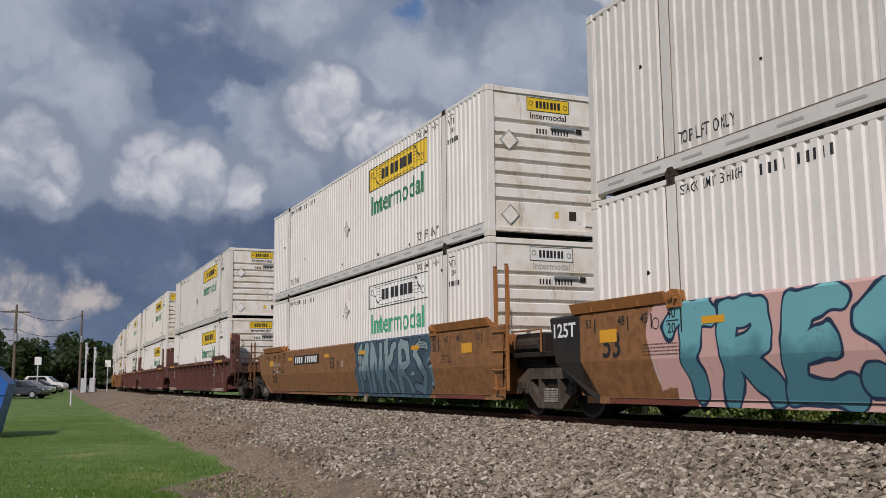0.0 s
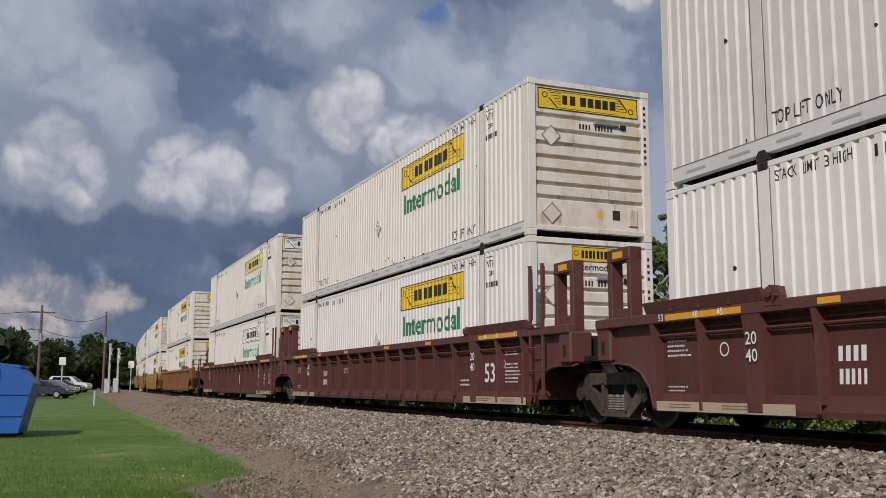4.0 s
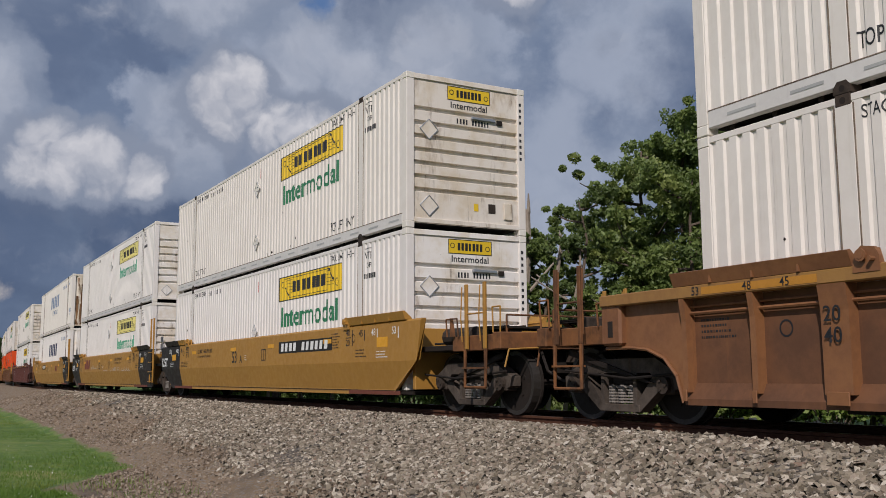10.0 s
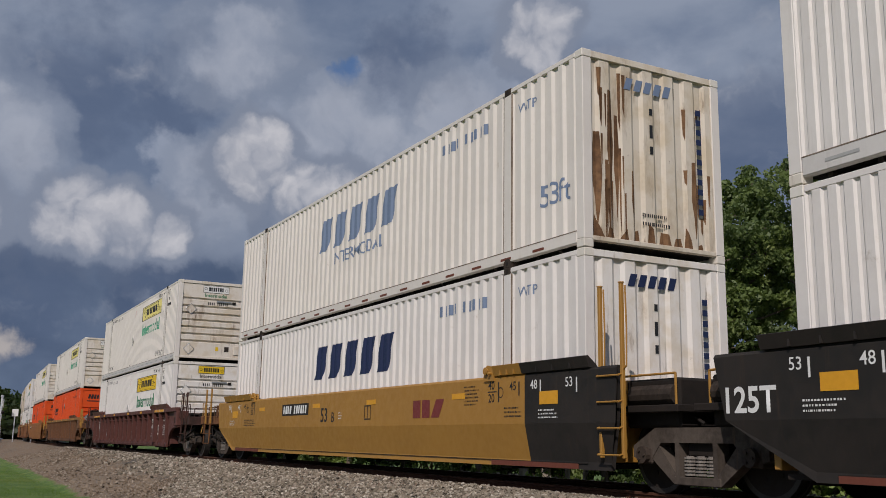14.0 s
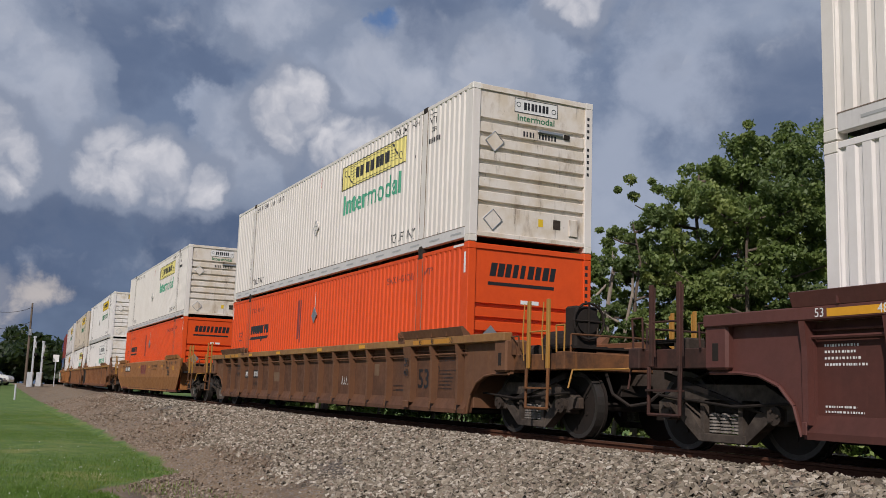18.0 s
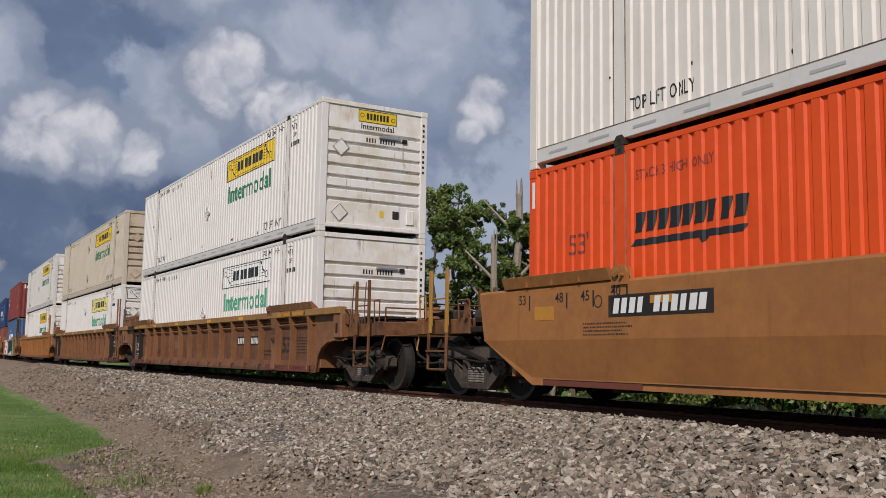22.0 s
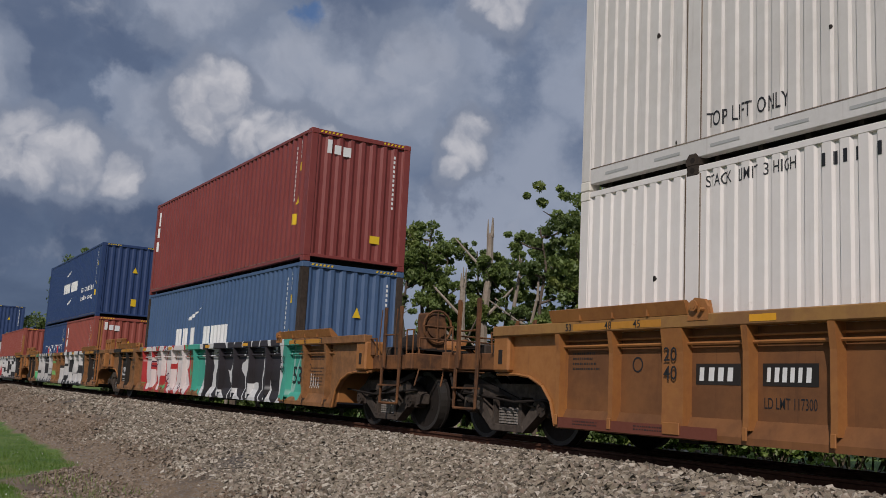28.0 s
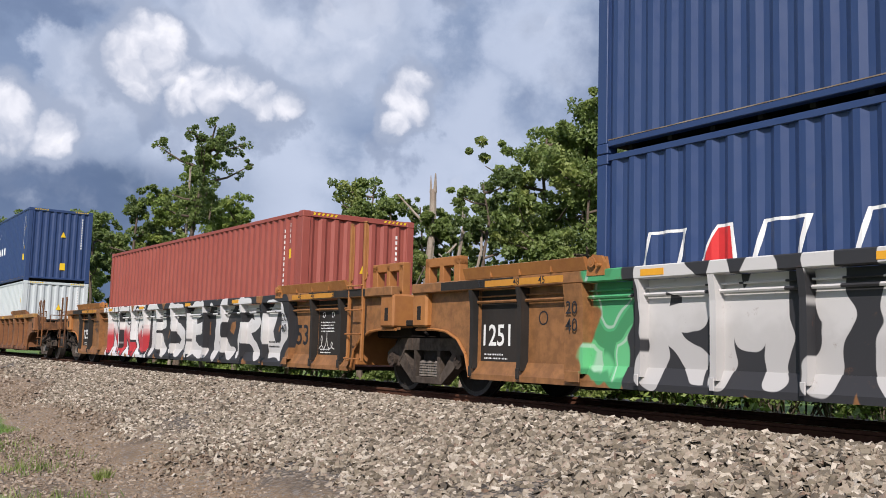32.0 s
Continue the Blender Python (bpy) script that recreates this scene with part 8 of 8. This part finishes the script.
def tree(az, dist, top_el, spread, seed, mat, label, lean=0.0, bare=0.25, leaf=0.17, clumps=70, per=60):
    rng = random.Random(seed)
    x, y = spot(az, dist)
    g = ground_z(x) - 0.1
    h = EYE[2] + dist * math.tan(radians(top_el)) - g
    t = tagged(new("tree"), label, "tree", "trees behind the railway")
    t.matrix_basis = pose(x, y, g)
    segs, centres, radii = [], [], []
    pts = [Vector((0, 0, 0))]
    for i in range(1, 7):
        pts.append(Vector((lean * h * (i / 6) ** 2 + rng.uniform(-0.12, 0.12), rng.uniform(-0.15, 0.15), h * 0.86 * i / 6)))
    for i in range(6):
        segs.append((pts[i], pts[i + 1], 0.014 * h * (1 - i / 7.5), 0.014 * h * (1 - (i + 1) / 7.5)))
    for i in range(16):
        f = bare + (0.97 - bare) * (i + rng.random()) / 16
        k = min(5, int(f * 6))
        base = pts[k].lerp(pts[k + 1], f * 6 - k)
        a = rng.uniform(0, 6.283)
        reach = spread * (0.55 + 0.6 * math.sin(math.pi * min(1.0, (f - bare) / (1 - bare) * 0.9 + 0.12))) * rng.uniform(0.6, 1.1)
        tip = base + Vector((math.cos(a) * reach, math.sin(a) * reach, reach * rng.uniform(0.15, 0.7)))
        mid = base.lerp(tip, 0.5) + Vector((0, 0, -0.08 * reach))
        segs += [(base, mid, 0.005 * h, 0.0035 * h), (mid, tip, 0.0035 * h, 0.012)]
        for j in range(max(1, clumps // 16)):
            q = base.lerp(tip, rng.uniform(0.25, 1.06)) + Vector((rng.gauss(0, 0.27), rng.gauss(0, 0.27), rng.gauss(0.06, 0.27))) * spread * 0.42
            centres.append(q[:])
            radii.append(rng.uniform(0.12, 0.36) * spread * 0.40)
    top = pts[6]
    for j in range(7):
        centres.append((top + Vector((rng.gauss(0, 0.3), rng.gauss(0, 0.3), rng.uniform(-0.2, 0.04) * h * 0.5)))[:])
        radii.append(rng.uniform(0.2, 0.4) * spread * 0.42)
    part("trunk", limbs_mesh(segs, BARK), BARK, t, "grey-brown trunk with spreading limbs")
    part("crown", leaves_mesh("crown", centres, radii, per, leaf, mat, seed), mat, t, "uneven crown of green leaves")
    return t


def snag(az, dist, z0_el, z1_el, r, seed, lean):
    """A broken dead trunk."""
    rng = random.Random(seed)
    x, y = spot(az, dist)
    g = ground_z(x) - 0.1
    h = EYE[2] + dist * math.tan(radians(z1_el)) - g
    t = tagged(new("dead_trunk"), "bleached broken dead tree trunk among the bushes", "dead tree", "broken dead trunks")
    t.matrix_basis = pose(x, y, g)
    segs = []
    p = Vector((0, 0, 0))
    for i in range(5):
        q = Vector((lean * h * (i + 1) / 5 + rng.uniform(-0.08, 0.08), rng.uniform(-0.1, 0.1), h * (i + 1) / 5))
        segs.append((p, q, r * (1 - 0.08 * i), r * (1 - 0.08 * (i + 1))))
        p = q
    part("trunk", limbs_mesh(segs, DEADWOOD), DEADWOOD, t)
    bm = bmesh.new()
    for i in range(5):
        a = rng.uniform(0, 6.28)
        tube(bm, p + Vector((math.cos(a) * r * 0.4, math.sin(a) * r * 0.4, -0.1)), p + Vector((math.cos(a) * r * 0.5, math.sin(a) * r * 0.5, rng.uniform(0.15, 0.6))), r * 0.3, 5, 0.01)
    tagged(part("splinter", bm, DEADWOOD, t), kind="stuff")
    bm = bmesh.new()
    for i in range(3):
        b = segs[rng.randint(2, 4)][0]
        a = rng.uniform(0, 6.28)
        tip = b + Vector((math.cos(a) * 1.2, math.sin(a) * 1.2, rng.uniform(0.5, 1.4)))
        tube(bm, b, tip, r * 0.35, 6, 0.02)
    part("dead_limb", bm, DEADWOOD, t)
    return t


full = "leafy green tree in a tangled row behind the railway"
TREES = [
    (33.5, 30, 17.5, 3.6, LEAF, full), (37.3, 31, 17.3, 3.4, LEAF_LIGHT, "bright green tree with a feathery rounded crown"), (41.0, 27, 16.6, 2.8, LEAF_DARK, full), (44.6, 29, 17.7, 2.9, LEAF_DARK, "tall dark green tree with an uneven crown"),
    (47.2, 25, 13.8, 2.3, LEAF, full), (49.8, 28, 16.0, 2.2, LEAF, "slender tall green tree with gaps in its crown"), (29.0, 30, 17.0, 4.0, LEAF, full), (47.5, 30, 16.5, 2.6, LEAF, full),
    (53.3, 26, 12.6, 1.35, LEAF_DARK, "thin half-bare green tree beside broken trunks"), (51.6, 30, 11.0, 1.7, LEAF, full), (55.6, 29.5, 10.4, 1.5, LEAF, full), (57.3, 30.5, 10.8, 1.4, LEAF_DARK, full),
    (60.5, 28, 12.2, 1.6, LEAF, "leafy green tree with an open crown"), (61.7, 30, 10.4, 1.4, LEAF_DARK, full), (59.0, 30, 10.6, 1.4, LEAF, full), (65.2, 34, 8.2, 1.9, LEAF_DARK, full),
    (68.3, 36, 9.8, 1.9, LEAF_LIGHT, full), (69.9, 40, 10.8, 2.1, LEAF, full), (71.2, 44, 12.9, 2.0, LEAF_LIGHT, "pale feathery tree in a row behind the railway"), (72.6, 46, 10.2, 1.9, LEAF, full),
    (74.1, 45, 10.4, 1.7, LEAF_DARK, "dense dark green tree with a rounded crown"), (76.4, 55, 8.6, 2.6, LEAF, full), (78.6, 70, 7.1, 3.6, LEAF_DARK, full), (80.6, 85, 5.0, 4.0, LEAF_DARK, full)]
for i, (az, dist, el, spread, m, lab) in enumerate(TREES):
    tree(az, dist, el, spread, 20 + i, m, lab, 0.0, 0.05, (0.068 if az < 50.5 else 0.058) + 0.0012 * max(0, dist - 25), int(min(304, 120 + 75 * spread)), 96 if az < 50.5 else 84)
tree(71.4, 38, 14.6, 1.55, 77, LEAF_DARK, "leaning tree with a tufted crown high on a bent trunk", 0.24, 0.62, 0.062, 200, 46)
for i, (az, dist, el, r, lean) in enumerate(((56.9, 29.0, 10.0, 0.17, 0.02), (58.2, 27.0, 7.0, 0.14, 0.03), (55.8, 26.5, 7.6, 0.08, 0.16), (54.8, 26.5, 6.2, 0.07, 0.22), (71.9, 42, 9.6, 0.08, 0.20))):
    snag(az, dist, 0, el, r, 60 + i, lean)


def bush(x, y, h, r, seed, mat):
    rng = random.Random(seed)
    g = ground_z(x)
    b = tagged(new("bush"), "tangled green bush beside the track", "bush", "bushes behind the railway")
    b.matrix_basis = pose(x, y, g)
    segs, cs, rs = [], [], []
    for i in range(9):
        a = rng.uniform(0, 6.28)
        tip = Vector((math.cos(a) * r * rng.uniform(0.2, 1), math.sin(a) * r * rng.uniform(0.2, 0.8), h * rng.uniform(0.45, 0.95)))
        segs.append((Vector((0, 0, 0)), tip, 0.03, 0.01))
        for k in range(4):
            cs.append((tip * rng.uniform(0.45, 1.05))[:])
            rs.append(rng.uniform(0.25, 0.5) * r * 0.6)
    part("stem", limbs_mesh(segs, BARK, 5), BARK, b)
    part("leaves", leaves_mesh("leaves", cs, rs, 80, 0.068, mat, seed), mat, b)


rngb = random.Random(91)
for i in range(60):
    az = 26 + i * 0.88 + rngb.uniform(-0.6, 0.6)
    dist = 19.5 / max(0.28, math.cos(radians(az))) * rngb.uniform(0.86, 1.1)
    bx, by = spot(az, min(dist, 52))
    bush(bx, by, rngb.uniform(1.8, 3.6 if az < 52 else 2.6), rngb.uniform(1.1, 1.9), 300 + i, rngb.choice((LEAF, LEAF_LIGHT, LEAF_DARK)))


def weeds():
    rng = np.random.default_rng(12)
    cs, rs = [], []
    for i in range(620):
        a = rng.uniform(-60, 16)
        o = rng.uniform(3.2, 7.0)
        p = beside(a, o)
        cs.append((p.x, p.y, ground_z(p.x) + rng.uniform(0.15, 0.55)))
        rs.append(rng.uniform(0.18, 0.4))
    tagged(new("trackside_weeds", leaves_mesh("trackside_weeds", cs, rs, 40, 0.075, LEAF_LIGHT, 5, 0.9)), "thick green weeds on the far side of the track", "weeds", kind="stuff")


weeds()


def far_woods():
    rng = np.random.default_rng(44)
    cs, rs = [], []
    for i in range(900):
        az = rng.uniform(78, 100)
        dist = rng.uniform(185, 250)
        x, y = spot(az, dist)
        top = 8.0 + 1.2 * math.sin(az * 1.3) + 0.9 * math.sin(az * 3.7 + 1)
        z = ground_z(x) + rng.uniform(0.1, 1.0) ** 0.7 * top
        cs.append((x, y, z))
        rs.append(rng.uniform(1.4, 2.8))
    for i in range(260):
        az = rng.uniform(85, 100)
        dist = rng.uniform(140, 165)
        x, y = spot(az, dist)
        cs.append((x, y, ground_z(x) + rng.uniform(0.2, 1.0) * (5.0 + 2.2 * math.sin(az * 2.1))))
        rs.append(rng.uniform(0.9, 1.8))
    for i in range(140):
        az = rng.uniform(92.3, 97)
        dist = rng.uniform(100, 118)
        x, y = spot(az, dist)
        cs.append((x, y, ground_z(x) + rng.uniform(0.2, 1.0) * 5.5))
        rs.append(rng.uniform(0.9, 1.8))
    tagged(new("far_woods", leaves_mesh("far_woods", cs, rs, 62, 0.62, LEAF_FAR, 6)), "dark wooded hillside beyond the road crossing", "woods", kind="stuff")


far_woods()


# ---- along the lawn and at the crossing ----
def dumpster():
    d = tagged(new("dumpster"), "blue steel dumpster with a sloped lid, standing on the lawn", "dumpster")
    d.matrix_basis = pose(-32.0, -1.57, ground_z(-32.2), 0, 0, 84)
    bm = prism(bmesh.new(), [(-1.2, 0.12), (0.62, 0.12), (0.78, 0.84), (0.80, 0.90), (0.95, 1.56), (0.56, 2.0), (-1.2, 2.22)], -0.92, 0.92)
    part("body", bm, BIN_BLUE, d)
    for y in (-0.47, 0.47):
        part("lid", one(prism, [(-1.24, 2.23), (0.54, 2.01), (0.60, 2.03), (0.60, 2.08), (-1.24, 2.30)], y - 0.45, y + 0.45), BIN_BLUE, d, "blue plastic lid")
    for y in (-1, 1):
        part("fork_pocket", one(box, -0.95, -0.12, y * 0.92, y * 1.10, 0.66, 0.98, 0.015), BIN_BLUE, d)
        part("skid", one(box, -1.1, 0.55, y * 0.7 - 0.06, y * 0.7 + 0.06, 0.0, 0.12), NEAR_BLACK, d)
        part("level_rib", one(box, -1.2, 0.90, y * 0.915, y * 0.955, 1.22, 1.28, 0.008), BIN_BLUE, d)
        part("level_rib", one(box, -1.2, 0.70, y * 0.915, y * 0.955, 0.60, 0.65, 0.008), BIN_BLUE, d)
        part("stiffener", one(box, 0.02, 0.06, y * 0.915, y * 0.94, 1.28, 1.98, 0.006), BIN_BLUE, d)
    part("pocket_mark", one(box, -0.62, -0.54, -1.101, -1.106, 0.74, 0.90), WHITE_INK, d, "white painted mark on the pocket")


dumpster()


def utility_pole(az, dist, top_el, arm, label):
    x, y = spot(az, dist)
    g = ground_z(x)
    h = EYE[2] + dist * math.tan(radians(top_el)) - g
    p = tagged(new("utility_pole"), label, "utility pole", "poles by the crossing")
    p.matrix_basis = pose(x, y, g)
    part("pole", one(tube, (0, 0, -0.1), (0, 0, h), 0.16, 10, 0.10), POLE_WOOD, p)
    if arm:
        part("crossarm", one(box, -0.08, 0.08, -1.1, 1.1, h - 0.7, h - 0.58), POLE_WOOD, p)
        for yy in (-1.0, -0.5, 0.5, 1.0):
            part("insulator", one(tube, (0, yy, h - 0.58), (0, yy, h - 0.42), 0.05, 8), SILVER_PAINT, p)
    part("transformer", one(tube, (0.25, 0.05, h * 0.60), (0.25, 0.05, h * 0.60 + 0.7), 0.2, 12), GALV, p, "grey can transformer")
    part("street_light", one(pipe, [(0, 0, h * 0.72), (0.3, -0.8, h * 0.74), (0.4, -1.0, h * 0.735)], 0.04), GALV, p)
    return Vector((x, y, g + h - 0.5))


tops = [utility_pole(91.1, 92, 4.75, True, "tall weathered wooden pole with a crossarm"), utility_pole(87.75, 118, 4.5, False, "tall weathered wooden pole beside the crossing"), utility_pole(90.0, 150, 3.0, True, "far wooden pole with a crossarm")]
for dz in (0.0, -1.6, -2.6):
    bm = bmesh.new()
    a, b = tops[0] + Vector((0, 0, dz)), tops[1] + Vector((0, 0, dz))
    far_end = Vector((-150.0, -60.0, a.z + 1.0))
    for p, q in ((far_end, a), (a, b)):
        last = p
        for i in range(1, 9):
            t = i / 8
            n_ = p.lerp(q, t) + Vector((0, 0, -3.2 * t * (1 - t)))
            tube(bm, last, n_, 0.022, 4)
            last = n_
    tagged(new("overhead_wire", mesh_of("overhead_wire", bm, NEAR_BLACK)), "dark overhead wire slung between wooden poles", "wire", "overhead wires")


def crossing_signal(az, dist, h, seed):
    x, y = spot(az, dist)
    g = ground_z(x)
    s = tagged(new("crossing_signal"), "silver railway crossing mast with lights and crossed boards", "crossing signal", "crossing signals")
    s.matrix_basis = pose(x, y, g, 0, 0, 80)
    part("mast", one(tube, (0, 0, 0), (0, 0, h), 0.11, 12), SILVER_PAINT, s)
    part("base", one(box, -0.3, 0.3, -0.3, 0.3, 0, 0.35, 0.03), CONCRETE, s)
    part("housing", one(box, -0.35, 0.2, -0.75, -0.2, 0.0, 1.5, 0.03), SILVER_PAINT, s, "silver equipment cabinet")
    for a in (35, -35):
        bm = one(box, -0.02, 0.02, -0.6, 0.6, -0.1, 0.1)
        bmesh.ops.rotate(bm, verts=bm.verts, matrix=Matrix.Rotation(radians(a), 3, "X"))
        bmesh.ops.translate(bm, vec=(0.14, 0, h * 0.86), verts=bm.verts)
        part("crossbuck_board", bm, WHITE_INK, s)
    for yy in (-0.35, 0.35):
        part("lamp", one(tube, (0.1, yy, h * 0.66), (0.25, yy, h * 0.66), 0.16, 14), NEAR_BLACK, s)
    part("lamp_bar", one(box, 0.05, 0.1, -0.4, 0.4, h * 0.66 - 0.04, h * 0.66 + 0.04), SILVER_PAINT, s)
    part("cap", one(tube, (0, 0, h), (0, 0, h + 0.18), 0.16, 12), SILVER_PAINT, s)


crossing_signal(87.45, 108, 5.0, 1)
crossing_signal(87.0, 111, 4.6, 2)
crossing_signal(85.6, 120, 3.0, 3)


def small_post(az, dist, h, label, sign=False):
    x, y = spot(az, dist)
    g = ground_z(x)
    p = tagged(new("sign_post" if sign else "marker_post"), label, "post")
    p.matrix_basis = pose(x, y, g)
    part("post", one(tube, (0, 0, 0), (0, 0, h), 0.06, 8), SILVER_PAINT, p)
    if sign:
        part("sign_board", one(box, 0.06, 0.09, -0.3, 0.3, h - 0.75, h), WHITE_INK, p)


small_post(88.15, 66, 0.95, "short white marker post on the grass")
small_post(89.9, 100, 3.6, "white sign on a slim post", True)
small_post(86.3, 112, 3.4, "white sign on a slim post", True)
small_post(85.4, 105, 1.0, "short white marker post by the track")


def parked_car(az, dist, turn, paint, label, tall=False):
    x, y = spot(az, dist)
    c = tagged(new("parked_car"), label, "car", "cars parked beyond the lawn")
    c.matrix_basis = pose(x, y, ground_z(x), 0, 0, turn)
    k = 1.18 if tall else 1.0
    low = [(-2.2, 0.35), (2.15, 0.35), (2.25, 0.62), (2.1, 0.82 * k), (1.2, 0.95 * k), (-2.15, 0.98 * k), (-2.28, 0.6)]
    bm = prism(bmesh.new(), low, -0.88, 0.88)
    bmesh.ops.bevel(bm, geom=bm.edges[:], offset=0.06, segments=2, affect="EDGES")
    part("body", bm, paint, c)
    top = [(-2.1, 0.96 * k), (1.15, 0.95 * k), (0.45, 1.42 * k), (-1.7, 1.45 * k)]
    bm = prism(bmesh.new(), top, -0.78, 0.78)
    bmesh.ops.bevel(bm, geom=bm.edges[:], offset=0.05, segments=2, affect="EDGES")
    part("cabin", bm, paint, c)
    for s in (-1, 1):
        for x0, x1 in ((-1.55, -0.65), (-0.55, 0.25)):
            part("side_window", one(prism, [(x0, 1.02 * k), (x1 + 0.25, 1.02 * k), (x1, 1.36 * k), (x0 + 0.1, 1.36 * k)], s * 0.785, s * 0.80), GLASS_DARK, c)
    part("windscreen", one(prism, [(1.10, 1.0 * k), (1.16, 1.0 * k), (0.52, 1.38 * k), (0.46, 1.38 * k)], -0.66, 0.66), GLASS_DARK, c)
    for x_ in (-1.35, 1.4):
        for s in (-1, 1):
            wh = part("wheel", one(tube, (x_, s * 0.70, 0.33), (x_, s * 0.90, 0.33), 0.33, 18), RUBBER, c)
            part("rim", one(tube, (x_, s * 0.895, 0.33), (x_, s * 0.912, 0.33), 0.2, 12), GALV, wh)
    for s in (-1, 1):
        part("headlight", one(box, 2.12, 2.24, s * 0.5, s * 0.8, 0.66, 0.78, 0.02), WHITE_INK, c)
        part("tail_light", one(box, -2.29, -2.2, s * 0.62, s * 0.84, 0.68, 0.92, 0.02), RED_INK, c)


parked_car(89.5, 112, 70, CAR_WHITE, "white parked estate car", True)
parked_car(90.3, 98, 75, CAR_SILVER, "silver parked saloon car")
parked_car(90.7, 88, 65, CAR_DARK, "dark parked saloon car")
parked_car(89.9, 105, 75, CAR_DARK, "dark parked car by the lawn's end")
parked_car(91.4, 95, 70, CAR_WHITE, "white parked pickup-sized car", True)
parked_car(92.3, 100, 72, CAR_SILVER, "silver parked estate car", True)

bm = bmesh.new()
box(bm, -126, -117, -120, 3.4, 0.68, 0.74)
tagged(new("crossing_road", mesh_of("crossing_road", bm, ASPHALT)), "asphalt road up to the railway crossing", "road", kind="structure")


# ---- what moves ----
ALONG = [0.00, 11.21, 22.41, 33.61, 44.80, 55.99, 67.25, 78.35, 89.44, 100.56, 111.50, 122.54, 133.57, 144.57, 155.54, 166.49, 177.42,
         188.36, 199.31, 210.27, 221.23, 232.20, 243.20, 254.20, 265.19, 276.08, 286.92, 297.78, 308.43, 318.68, 329.68, 340.70, 351.37]


def along(t):
    return float(np.interp(t, np.arange(33), ALONG))


def ride(centre, z):
    """Pose of a car whose middle stands at centre on the line."""
    p, q = beside(centre - JOINT, 0), beside(centre + JOINT, 0)
    d = (q - p).normalized()
    side = Vector((0, 0, 1)).cross(d).normalized()
    up = d.cross(side)
    m = Matrix((d, side, up)).transposed().to_4x4()
    m.translation = (p + q) / 2 + up * z
    return m


def car_middle(place):
    best = min((f - 8.077 for f, _ in CARS), key=lambda c: abs(c - place))
    return best


def motions():
    times = [i * 0.5 for i in range(65)]
    for thing, place, z in TRAIN:
        mid = car_middle(place)
        rows = []
        for t in times:
            m = ride(mid + along(t), 0.0)
            rows.append((t, m @ pose(place - mid, 0, z)))
        walk(thing, rows)
    turn = [(k / 15.0, -along(k / 15.0) / WHEEL_R) for k in range(0, 481)]
    for ws, x in WHEELSETS:
        walk(ws, [(t, Matrix.Translation((x, 0, WHEEL_R)) @ Matrix.Rotation(-a, 4, "Y")) for t, a in turn])


motions()
